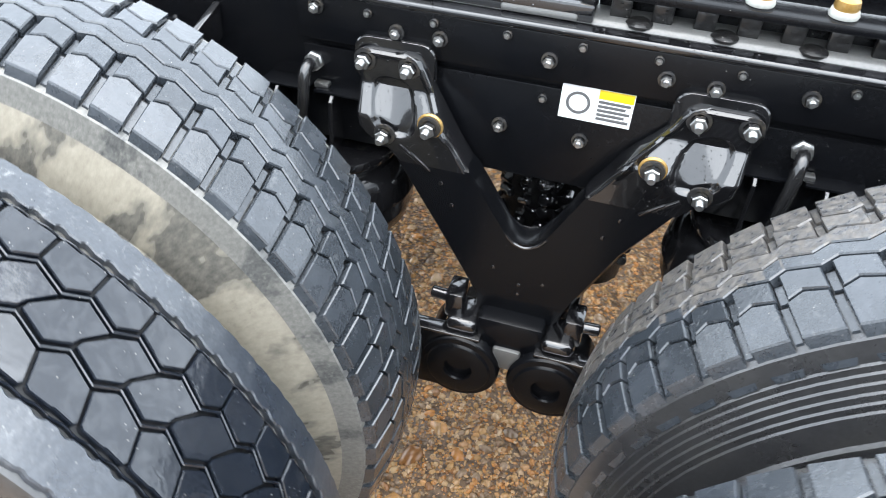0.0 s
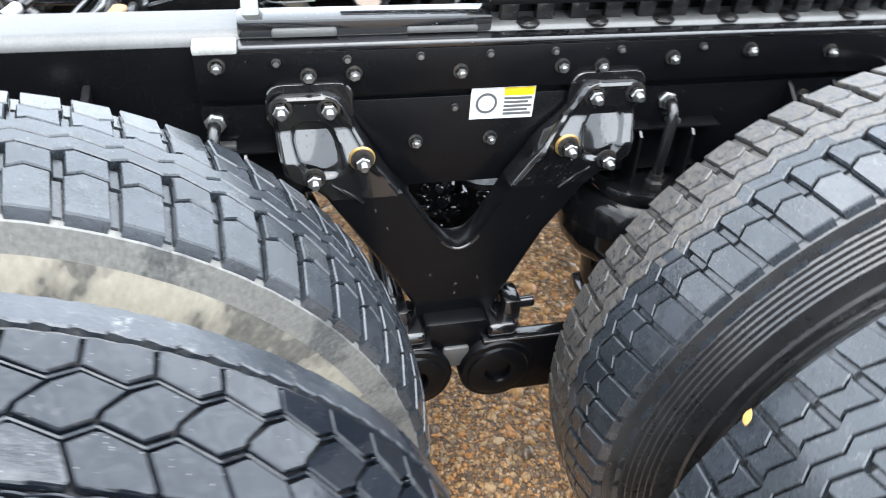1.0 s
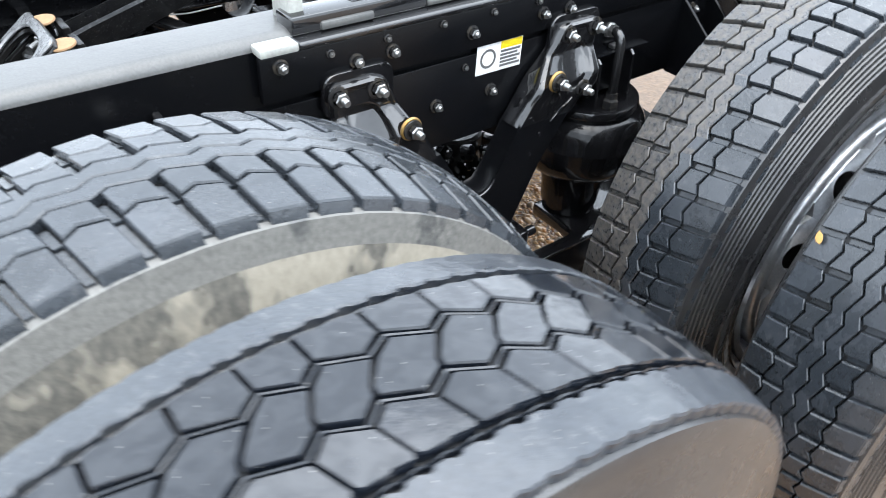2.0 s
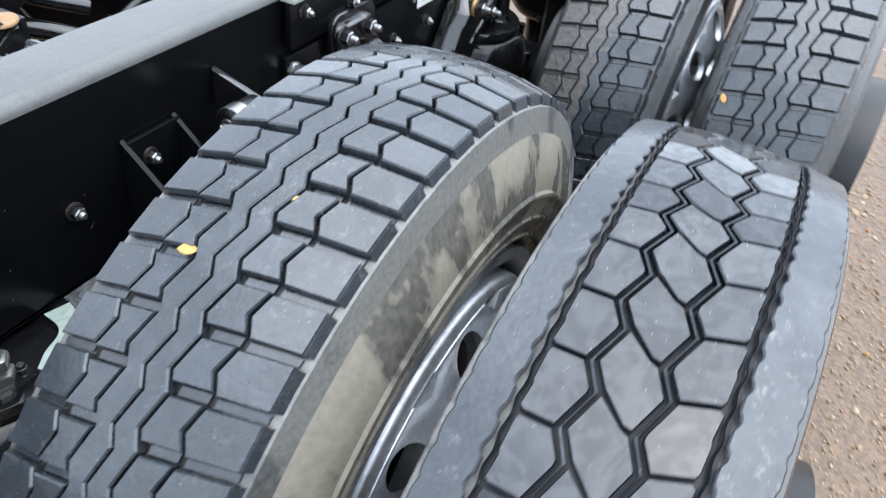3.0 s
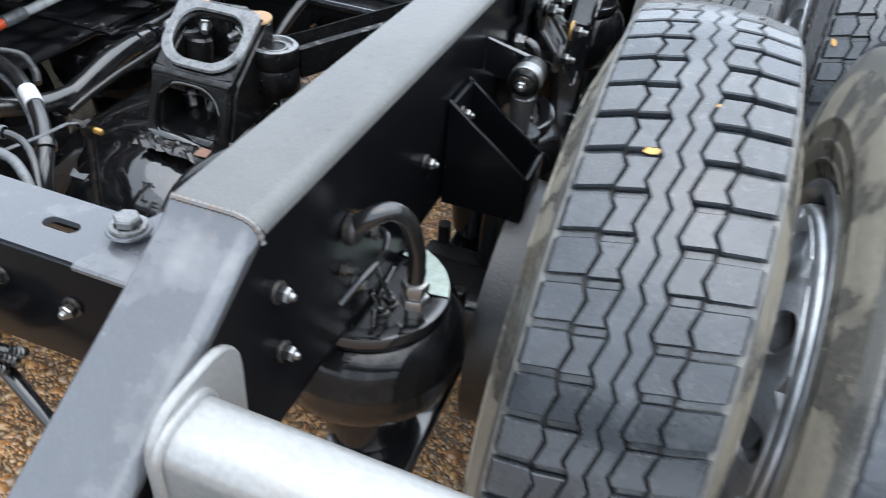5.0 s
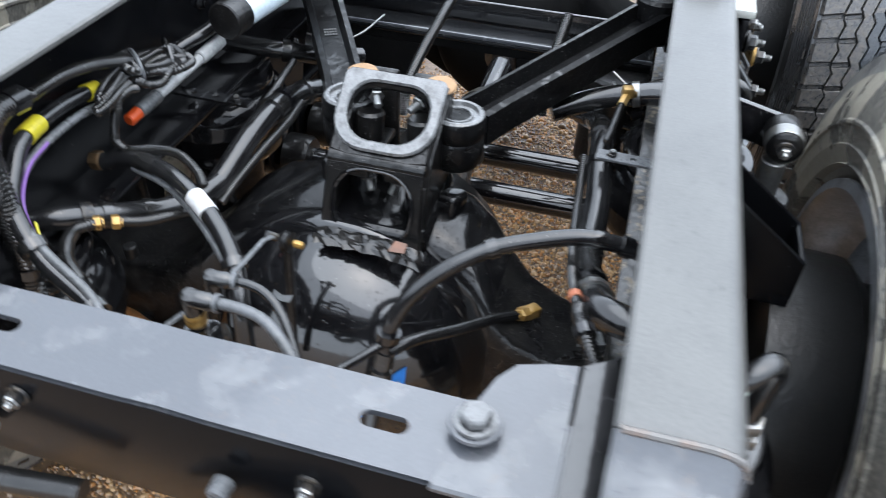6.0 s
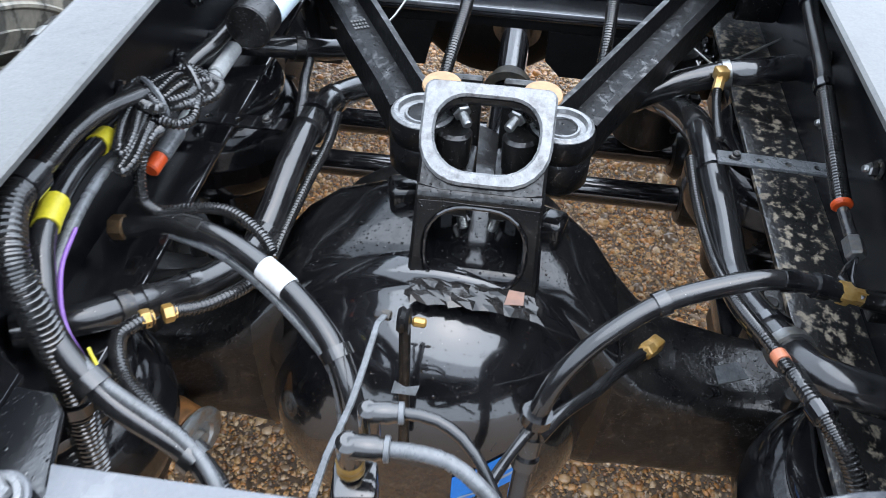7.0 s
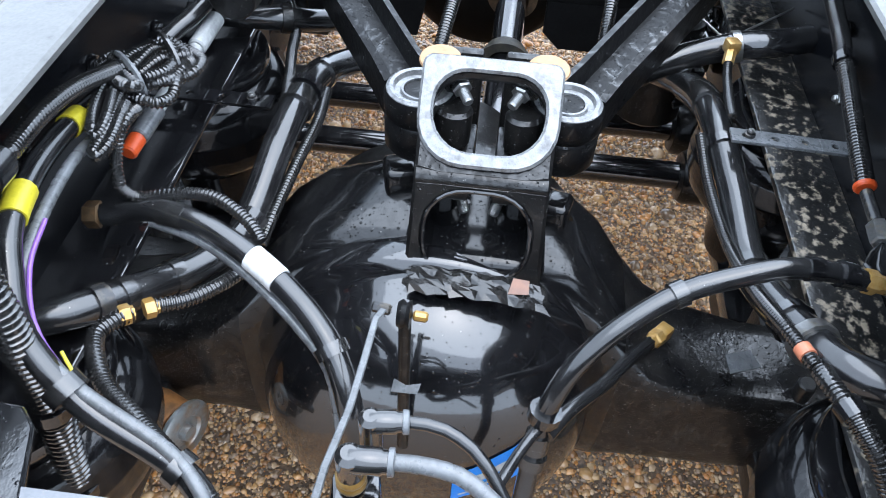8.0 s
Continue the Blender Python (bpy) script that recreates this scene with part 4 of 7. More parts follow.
# ---- suspension hanger ----
def hanger(sign):
    y = lambda v: sign * v
    h = thing("suspension_hanger", (0.66, y(0.44), 0.64), "glossy black cast V-shaped suspension hanger bolted to the rail", "hanger bracket", "suspension hangers")
    # the V: two tapering arms
    bm = bmesh.new()
    outline = [(0.600, 0.50), (0.728, 0.50), (0.749, 0.554), (0.804, 0.674), (0.864, 0.768), (0.742, 0.768), (0.704, 0.690), (0.686, 0.662), (0.664, 0.650), (0.643, 0.657), (0.625, 0.674), (0.567, 0.768), (0.456, 0.768), (0.525, 0.655), (0.596, 0.535)]
    plate(bm, outline, (0, -0.444, 0), (1, 0, 0), (0, 0, 1), 0.046, 0.006)
    if sign > 0:
        bmesh.ops.scale(bm, vec=(1, -1, 1), verts=bm.verts[:])
    part("web", bm, WEB, h)
    # a low cast lip under the notch and a few knobs
    bm = bmesh.new()
    line = smooth_line([(x, y(0.4895), z) for x, z in ((0.634, 0.668), (0.645, 0.656), (0.664, 0.650), (0.684, 0.660), (0.694, 0.674))], 0.006)
    sweep(bm, None, 0.003, 8, line=line)
    part("rim", bm, BLACK, h)
    for kx, kz in ((0.53, 0.735), (0.548, 0.70), (0.79, 0.735), (0.772, 0.70), (0.663, 0.575), (0.663, 0.555), (0.62, 0.60), (0.70, 0.585)):
        bm = bmesh.new()
        lathe(bm, (kx, y(0.489), kz), (0, sign, 0), [(0.004, 0), (0.0035, 0.0015), (0.0015, 0.002), (0, 0.002)], 10)
        part("cast_knob", bm, BLACK, h)
    # bolted pads: a flange above, a steep scoop with a rounded pocket, then the arm's front
    def between(z, zs, vs):
        for (z0, v0), (z1, v1) in zip(zip(zs, vs), zip(zs[1:], vs[1:])):
            if z1 <= z <= z0:
                return v0 + (v1 - v0) * (z0 - z) / (z0 - z1)
        return vs[-1]

    def ease(v):
        v = max(0.0, min(1.0, v))
        return v * v * (3 - 2 * v)
    zs = [0.912, 0.909, 0.904, 0.895, 0.86, 0.805, 0.795, 0.778, 0.760]
    lefts = [0.410, 0.401, 0.396, 0.393, 0.396, 0.402, 0.412, 0.444, 0.462]
    rights = [0.468, 0.480, 0.487, 0.493, 0.509, 0.541, 0.547, 0.558, 0.570]
    for cx, lean in ((0.452, 1), (0.873, -1)):
        bm = bmesh.new()
        plate(bm, rounded(0.118, 0.070, 0.022, 6), (cx - lean * 0.006, y(0.4445), 0.891), (sign * -1, 0, 0), (0, 0, 1), 0.010, 0.002)
        part("pad", bm, BLACK, h)
        bm = bmesh.new()
        nu, nv = 44, 60
        grid = []
        for j in range(nv + 1):
            z = 0.912 - 0.152 * j / nv
            xl, xr = between(z, zs, lefts), between(z, zs, rights)
            if lean < 0:
                xr += 0.020 * ease((0.885 - z) / 0.07)
            row = []
            for i in range(nu + 1):
                a = i / nu
                x = xl + (xr - xl) * a
                foot = 0.823 - 0.014 * ease(1 - abs(x - 0.462) / 0.040)
                out = 0.4615 + 0.029 * max(0.0, min(1.0, (0.861 - z) / (0.861 - foot)))
                # pocket between two limbs, its lower end hooked towards the arm
                px, pz = (x - 0.452 - 0.25 * (0.835 - z)) / 0.031, (z - 0.835) / 0.036
                d = (abs(px) ** 2.6 + abs(pz) ** 2.6) ** (1 / 2.6)
                out -= 0.0095 * ease((1.08 - d) / 0.22)
                # raised rim along the top and the arm's inner edge
                rim = max(math.exp(-((1 - a) * (xr - xl) / 0.007 - 0.9) ** 2 * 2.0) * ease((z - 0.79) / 0.03), math.exp(-((0.912 - z) / 0.006 - 1.0) ** 2 * 2.0))
                out += 0.0035 * rim
                e = min(a * (xr - xl), (1 - a) * (xr - xl), (0.912 - z) * 1.5 + 0.0005)
                out -= 0.006 * (1 - ease(e / 0.006))
                row.append(bm.verts.new((cx + lean * (x - 0.452), y(out), z)))
            grid.append(row)
        for j in range(nv):
            for i in range(nu):
                bm.faces.new((grid[j][i], grid[j][i + 1], grid[j + 1][i + 1], grid[j + 1][i]))
        # close it back to the rail
        rim = grid[0][:] + [grid[j][nu] for j in range(1, nv + 1)] + grid[nv][-2::-1] + [grid[j][0] for j in range(nv - 1, 0, -1)]
        back = [bm.verts.new((v.co.x, y(0.446), v.co.z)) for v in rim]
        for i in range(len(rim)):
            j = (i + 1) % len(rim)
            bm.faces.new((rim[i], rim[j], back[j], back[i]))
        part("scoop", bm, BLACK, h, sharp=50)
        # cast ridges below the bolts
        for k in (0, 1):
            bm = bmesh.new()
            box(bm, (cx + lean * (0.030 + 0.016 * k), y(0.490), 0.775 - 0.010 * k), (0.040, 0.006, 0.005), (0, lean * 38, 0), 0.002)
            part("cast_ridge", bm, BLACK, h)
        for dx, z, big in ((-0.046, 0.895, 0), (0.018, 0.893, 0), (-0.008, 0.800, 0), (0.059, 0.828, 1)):
            off = 0.461 if z > 0.85 else 0.4895
            if big:
                bm = bmesh.new()
                lathe(bm, (cx + lean * dx, y(off), z), (0, sign, 0), [(0, 0), (0.0185, 0), (0.019, 0.002), (0.0175, 0.005), (0, 0.005)], 24)
                part("washer", bm, BRASS, h, "tan zinc washer")
                off += 0.005
            bolt(h, (cx + lean * dx, y(off), z), (0, sign, 0), BOLT_BIG, dx * 900)
    # foot: column, two clamp pads and two bushing eyes on flat side plates
    bm = bmesh.new()
    box(bm, (0.663, y(0.485), 0.475), (0.110, 0.075, 0.085), bevel=0.010)
    part("column", bm, WEB, h)
    bm = bmesh.new()
    box(bm, (0.664, y(0.500), 0.442), (0.046, 0.06, 0.045), bevel=0.005)
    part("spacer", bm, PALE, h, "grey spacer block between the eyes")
    for ex, d in ((0.590, -1), (0.738, 1)):
        bm = bmesh.new()
        box(bm, (ex + d * 0.095, y(0.524), 0.412), (0.25, 0.024, 0.130), bevel=0.004)
        part("side_plate", bm, WEB, h)
        bm = bmesh.new()
        box(bm, (ex + d * 0.095, y(0.524), 0.4785), (0.25, 0.028, 0.006), bevel=0.002)
        part("plate_edge", bm, BLACK, h, "bright wet upper edge")
        bm = bmesh.new()
        box(bm, (ex + d * 0.004, y(0.497), 0.494), (0.052, 0.07, 0.026), bevel=0.010, seg=3)
        box(bm, (ex + d * 0.022, y(0.490), 0.520), (0.030, 0.05, 0.050), bevel=0.005)
        part("clamp_pad", bm, BLACK, h)
        bm = bmesh.new()
        cyl(bm, (ex + d * 0.010, y(0.500), 0.528), (ex + d * 0.062, y(0.500), 0.530), 0.010, 14, 0.002)
        part("pin", bm, BLACK, h)
        bm = bmesh.new()
        lathe(bm, (ex, y(0.44), 0.412), (0, sign, 0), [(0.03, 0.0), (0.062, 0.0), (0.067, 0.004), (0.067, 0.098), (0.064, 0.102), (0.055, 0.103), (0.053, 0.1065), (0.051, 0.1075), (0.025, 0.1075), (0.0225, 0.105), (0.022, 0.05), (0, 0.05)], 40)
        part("eye", bm, WEB, h)
    return h


hanger(-1)
hanger(1)


def torque_arm(sign, x0, x1):
    t = thing("suspension_link", (x0, sign * 0.5, 0.385), "black flat suspension link running to the axle", "suspension link", "suspension links")
    bm = bmesh.new()
    d = 1 if x1 > x0 else -1
    box(bm, ((x0 + x1) / 2, sign * 0.50, 0.395), (abs(x1 - x0), 0.024, 0.100), (0, 0, 0), 0.004)
    part("beam", bm, WEB, t)
    bm = bmesh.new()
    box(bm, ((x0 + x1) / 2, sign * 0.50, 0.449), (abs(x1 - x0), 0.034, 0.008), (0, 0, 0), 0.002)
    part("top_plate", bm, WEB, t)
    return t


for sign in (-1, 1):
    torque_arm(sign, 0.53, 0.20)
    torque_arm(sign, 0.80, 1.20)


# ---- air springs ----
BAG_OFF, BAG_Y, BAG_Z = 0.267, 0.415, 0.7365
SPRING_FRONT = 1.253


def air_spring(x, sign, tee, lead, posts=()):
    """A single-lobe bag under the rail with its bracket and air fitting; lead: where the fitting stands along the rail."""
    y, z = sign * BAG_Y, BAG_Z
    a = thing("air_spring", (x, y, z), "black rubber air spring with elbow air hose under the rail", "air spring", "air springs")
    bm = bmesh.new()
    lathe(bm, (x, y, 0), (0, 0, 1), [(0.0, z - 0.262), (0.055, z - 0.262), (0.060, z - 0.24), (0.066, z - 0.165), (0.084, z - 0.160), (0.102, z - 0.150), (0.116, z - 0.132), (0.1245, z - 0.105), (0.1265, z - 0.082), (0.1272, z - 0.080), (0.1272, z - 0.077), (0.1265, z - 0.075), (0.1240, z - 0.054),
                                       (0.117, z - 0.036), (0.107, z - 0.025), (0.100, z - 0.022), (0.095, z - 0.025)], 64)
    part("bellows", bm, BAG, a)
    bm = bmesh.new()
    lathe(bm, (x, y, 0), (0, 0, 1), [(0.094, z - 0.028), (0.101, z - 0.018), (0.103, z - 0.008), (0.100, z - 0.001), (0.094, z), (0.079, z - 0.002), (0.0775, z - 0.006), (0.0760, z - 0.008), (0.05, z - 0.008), (0, z - 0.008)], 64)
    part("bead_plate", bm, BLACK, a)
    for dx in posts:
        bm = bmesh.new()
        plate(bm, [(0.0, 0.0), (0.048, 0.0), (0.044, 0.085), (0.036, 0.092), (0.0, 0.092)], (x + dx + 0.003, sign * 0.4285, z), (0, sign, 0), (0, 0, 1), 0.006, 0.001)
        part("rib", bm, BLACK, a)
        bm = bmesh.new()
        box(bm, (x + dx + 0.01, sign * 0.447, z + 0.094), (0.075, 0.035, 0.004), bevel=0.001)
        part("shelf", bm, WEB, a)
    if tee:
        ex = x + lead
        bm = bmesh.new()
        sweep(bm, [(ex + 0.004, sign * 0.434, z + 0.128), (ex + 0.003, sign * 0.456, z + 0.130), (ex + 0.001, sign * 0.470, z + 0.118), (ex, sign * 0.474, z + 0.09), (ex - 0.004, sign * 0.478, z + 0.05), (ex - 0.004, sign * 0.478, z + 0.016)], 0.0090, 14, 0.006)
        elbow = part("air_elbow", bm, HOSE, a)
        bm = bmesh.new()
        lathe(bm, (ex - 0.004, sign * 0.478, z - 0.008), (0, 0, 1), [(0, 0), (0.015, 0), (0.016, 0.003), (0.016, 0.016), (0.012, 0.020), (0.012, 0.030), (0, 0.030)], 6)
        part("hex_fitting", bm, BOLT_DARK, elbow)
        bm = bmesh.new()
        lathe(bm, (ex + 0.004, sign * 0.431, z + 0.128), (0, sign, 0.05), [(0, 0), (0.015, 0), (0.015, 0.010), (0.012, 0.012), (0.012, 0.020), (0, 0.021)], 6)
        part("wall_nut", bm, STEEL, elbow, "zinc nut on the rail")
        bm = bmesh.new()
        box(bm, (ex + 0.018, sign * 0.446, z + 0.098), (0.022, 0.014, 0.008), bevel=0.002)
        part("clip", bm, STEEL, a)
        return a
    ex, ey = x - 0.026, sign * 0.485
    bm = bmesh.new()
    sweep(bm, [(x - 0.088, sign * 0.434, z + 0.146), (x - 0.086, sign * 0.452, z + 0.164), (x - 0.070, sign * 0.468, z + 0.168), (x - 0.052, sign * 0.480, z + 0.148), (x - 0.032, ey, z + 0.098), (ex, ey, z + 0.062), (ex, ey, z + 0.045)], 0.0105, 16, 0.006)
    elbow = part("air_elbow", bm, HOSE, a)
    bm = bmesh.new()
    lathe(bm, (ex, ey, z - 0.008), (0, 0, 1), [(0, 0), (0.011, 0), (0.011, 0.020), (0.0165, 0.022), (0.0175, 0.024), (0.0175, 0.034), (0.0165, 0.036), (0.0125, 0.037), (0.0125, 0.042), (0.0160, 0.044), (0.0165, 0.046), (0.0165, 0.054), (0.0155, 0.056), (0.0115, 0.057), (0, 0.057)], 6)
    part("hex_fitting", bm, STEEL, elbow, "bright zinc hose fitting")
    bm = bmesh.new()
    lathe(bm, (x - 0.088, sign * 0.431, z + 0.145), (0, sign, 0.1), [(0, 0), (0.017, 0), (0.017, 0.008), (0.013, 0.012), (0, 0.012)], 12)
    part("wall_fitting", bm, BOLT_DARK, elbow)
    # studs, pins and clips between plate and rail
    for k, (dx, yy) in enumerate(((-0.034, 0.446), (-0.016, 0.450), (0.006, 0.470), (-0.050, 0.478))):
        bolt(a, (x + dx, sign * yy, z - 0.008), (0.0, 0.0, 1), BOLT_ZINC if k < 2 else BOLT_SMALL, 30 * k)
    for p, q, r in (((-0.050, 0.446, 0.070), (-0.014, 0.452, -0.004), 0.0036), ((-0.050, 0.440, 0.034), (-0.032, 0.446, -0.004), 0.0046), ((-0.075, 0.436, 0.062), (-0.050, 0.446, 0.072), 0.0042), ((-0.055, 0.444, 0.010), (0.010, 0.444, 0.028), 0.0030), ((-0.070, 0.452, 0.0), (-0.032, 0.440, 0.012), 0.0030)):
        bm = bmesh.new()
        cyl(bm, (x + p[0], sign * p[1], z + p[2]), (x + q[0], sign * q[1], z + q[2]), r, 10, 0.001)
        part("pin", bm, BLACK, a)
    for dx, dz, m in ((-0.063, 0.134, STEEL), (-0.022, 0.096, PALE), (-0.10, 0.100, BOLT_DARK), (-0.072, 0.060, STEEL), (-0.045, 0.128, BRASS)):
        bm = bmesh.new()
        lathe(bm, (x + dx, sign * 0.429, z + dz), (0.1, sign, 0.1), [(0, 0), (0.009, 0), (0.009, 0.006), (0.006, 0.008), (0.0055, 0.015), (0, 0.016)], 6)
        part("stud", bm, m, a)
    bm = bmesh.new()
    sweep(bm, [(x - 0.120, sign * 0.436, z + 0.070), (x - 0.090, sign * 0.450, z + 0.092), (x - 0.055, sign * 0.456, z + 0.098), (x - 0.030, sign * 0.448, z + 0.104), (x - 0.020, sign * 0.436, z + 0.102)], 0.0045, 8, 0.006)
    part("branch_line", bm, HOSE, a)
    return a


for ax in (REAR_X, SPRING_FRONT):
    for sy in (1, -1):
        air_spring(ax - BAG_OFF, sy, ax > 0.5, 0.0, (-0.043, 0.045) if ax > 0.5 else ())
        air_spring(ax + BAG_OFF, sy, True, -0.020, (-0.066, 0.020))
bm = bmesh.new()
sweep_a = [math.radians(-14 - 4.8 * i) for i in range(15)]
outer = [(0.0995 * math.cos(a), 0.0995 * math.sin(a)) for a in sweep_a]
inner = [((0.074 + 0.004 * math.sin(7 * a)) * math.cos(a), (0.074 + 0.004 * math.sin(7 * a)) * math.sin(a)) for a in sweep_a]
plate(bm, (outer + inner[::-1])[::-1], (REAR_X - BAG_OFF, -BAG_Y, BAG_Z + 0.0005), (1, 0, 0), (0, 1, 0), 0.001, 0.0001)
solo("paper_label", bm, MINT, "torn pale green paper label on the air spring's rim", "label")


def spring_beam(x, sign):
    """The beam under the axle that carries both bags of one side."""
    b = thing("spring_beam", (x, sign * 0.5, 0.45), "black welded steel beam carrying two air springs under the axle", "beam", "spring beams")
    bm = bmesh.new()
    box(bm, (x, sign * 0.44, 0.458), (0.66, 0.13, 0.030), bevel=0.006)
    part("top_plate", bm, BLACK, b)
    bm = bmesh.new()
    box(bm, (x, sign * 0.44, 0.405), (0.50, 0.09, 0.085), bevel=0.008)
    part("body", bm, BLACK_DULL, b)
    return b


for ax in (REAR_X, SPRING_FRONT):
    for sy in (1, -1):
        spring_beam(ax, sy)

# ---- drive axles ----
def axle(x, label):
    """Banjo housing with box-section arms, a domed cover behind and the carrier in front."""
    a = thing("drive_axle", (x, 0, AXLE_Z), label, "axle", "drive axles")
    cy, cz = 0.042, 0.495
    bm = bmesh.new()
    # station, back, front, half height, lift
    secs = [(-0.62, -0.050, 0.053, 0.060, 0.02), (-0.44, -0.095, 0.034, 0.086, -0.006), (-0.34, -0.097, 0.038, 0.090, -0.006), (-0.27, -0.098, 0.050, 0.094, -0.003), (-0.22, -0.097, 0.070, 0.108, 0.0), (-0.185, -0.090, 0.092, 0.140, 0.0), (-0.15, -0.070, 0.122, 0.178, 0.0), (-0.11, -0.056, 0.142, 0.204, 0.0), (-0.035, -0.055, 0.158, 0.228, 0.0),
            (cy, -0.055, 0.165, 0.238, 0.0), (0.115, -0.054, 0.160, 0.228, 0.0), (0.19, -0.056, 0.144, 0.204, 0.0), (0.232, -0.070, 0.122, 0.178, 0.0), (0.267, -0.090, 0.092, 0.140, 0.0), (0.302, -0.097, 0.070, 0.108, 0.0), (0.352, -0.098, 0.050, 0.094, -0.003), (0.42, -0.097, 0.038, 0.090, -0.006), (0.48, -0.095, 0.034, 0.086, -0.006), (0.62, -0.050, 0.053, 0.060, 0.02)]
    rings = []
    for yy, back, front, rz, up in secs:
        rx = (front - back) / 2
        ex = 0.30 + 0.38 * max(0.0, 1 - abs(yy - cy) / 0.28) ** 0.7
        rings.append([bm.verts.new((x + (front + back) / 2 + rx * math.copysign(abs(math.cos(k)) ** ex, math.cos(k)), yy, cz + up + rz * math.copysign(abs(math.sin(k)) ** (ex if math.sin(k) > 0 else 0.85), math.sin(k))))
                      for k in (2 * math.pi * (i + 0.5) / 32 for i in range(32))])
    for p, q in zip(rings, rings[1:]):
        for i in range(32):
            j = (i + 1) % 32
            bm.faces.new((p[i], p[j], q[j], q[i]))
    bm.faces.new(rings[0]), bm.faces.new(rings[-1][::-1])
    # the front axle's housing and cover get the shaded black, the rear's the wet paint
    ob = part("housing", bm, CAST if x < 0.5 else MATT_SHADE, a, sharp=60)
    ob.data.materials.append(ARM)
    for f in ob.data.polygons:
        if abs(f.center.y - cy) > 0.215 and x < 0.5:
            f.material_index = 1
    bm = bmesh.new()
    lathe(bm, (x, cy, cz), (-1, 0, 0.0), [(0.222, 0.020), (0.226, 0.030), (0.227, 0.056), (0.224, 0.064), (0.212, 0.068), (0.207, 0.074), (0.205, 0.088), (0.197, 0.118), (0.173, 0.155), (0.134, 0.186), (0.089, 0.205), (0.042, 0.214), (0, 0.216)], 72)
    part("cover", bm, BLACK if x < 0.5 else MATT_SHADE, a, "glossy black domed differential cover", sharp=60)
    bm = bmesh.new()
    lathe(bm, (x + 0.1, cy, cz + 0.01), (1, 0, 0.12), [(0.20, 0.05), (0.195, 0.09), (0.15, 0.14), (0.10, 0.20), (0.085, 0.29), (0.07, 0.30), (0, 0.30)], 32)
    part("carrier", bm, BLACK_WET, a)
    for sy in (1, -1):
        bm = bmesh.new()
        box(bm, (x, sy * 0.44, 0.52), (0.15, 0.13, 0.09), bevel=0.012)
        for dx in (-0.075, 0.075):
            for dy in (-0.04, 0.04):
                cyl(bm, (x + dx, sy * 0.44 + dy, 0.44), (x + dx, sy * 0.44 + dy, 0.60), 0.011, 10)
        part("spring_seat", bm, BLACK_DULL, a)
    return a


axle(REAR_X, "wet glossy black banjo drive axle with a domed cover")
axle(FRONT_X, "wet black banjo drive axle")



# ---- tower on the rear axle ----
tower = thing("torque_rod_tower", (0.1, 0.0, 0.66), "black cast torque rod tower with two round windows on the axle", "tower bracket")


def window_frame(bm, p_top, p_bot, w_top, w_bot, depth, hole_w, hole_h, hole_r):
    """A cast face between two edges with a rounded opening."""
    top, bot = Vector(p_top), Vector(p_bot)
    up = (top - bot)
    h = up.length
    n = 20
    hole = rounded(hole_w, hole_h, hole_r, 5, 0.0, h / 2)
    outer = []
    for x, y in hole:
        dx, dy = x / (hole_w / 2), (y - h / 2) / (hole_h / 2)
        m = max(abs(dx), abs(dy))
        sx, sy = dx / m, dy / m
        yy = h / 2 + sy * h / 2
        w = w_bot + (w_top - w_bot) * yy / h
        outer.append((sx * w / 2, yy))
    ay = up.normalized()
    plate(bm, outer, bot, (0, -1, 0), ay, depth, 0.004, hole)


UP = Vector((0.110, 0, 0.085)).normalized()
UP_N = Vector((-0.085, 0, 0.110)).normalized()
LOW = Vector((0.0393, 0, 0.1152)).normalized()
LOW_N = Vector((-0.1152, 0, 0.0393)).normalized()
knee = Vector((0.0393, 0, 0.8102))
bm = bmesh.new()
window_frame(bm, Vector((0.150, 0.0, 0.878)), knee - UP_N * 0.014 + UP * 0.0036, 0.146, 0.140, 0.014, 0.118, 0.086, 0.036)
window_frame(bm, knee - LOW_N * 0.014 - LOW * 0.0036, knee - LOW_N * 0.014 - LOW * 0.124, 0.140, 0.150, 0.014, 0.114, 0.104, 0.044)
bis = (UP_N + LOW_N).normalized()
mid = knee - bis * 0.01253
cyl(bm, mid + Vector((0, -0.070, 0)), mid + Vector((0, 0.070, 0)), 0.012, 32, 0.002)
part("face", bm, BLACK_WET, tower)


def arch(w, h, r_low, r_top, n=7):
    out = []
    for k, (sx, sy, r) in enumerate(((1, 1, r_top), (-1, 1, r_top), (-1, -1, r_low), (1, -1, r_low))):
        for i in range(n):
            a = math.pi / 2 * (k + i / (n - 1))
            out.append((sx * (w / 2 - r) + r * math.cos(a), sy * (h / 2 - r) + r * math.sin(a)))
    return out


bm = bmesh.new()
rim_c = Vector((0.0985, 0, 0.8415)) + UP * 0.0045 + UP_N * 0.0125
plate(bm, arch(0.147, 0.117, 0.050, 0.012), rim_c, (0, -1, 0), UP, 0.007, 0.0030, arch(0.1150, 0.085, 0.0415, 0.034))
part("window_rim", bm, RUBBED, tower, "pale rubbed upper window rim")
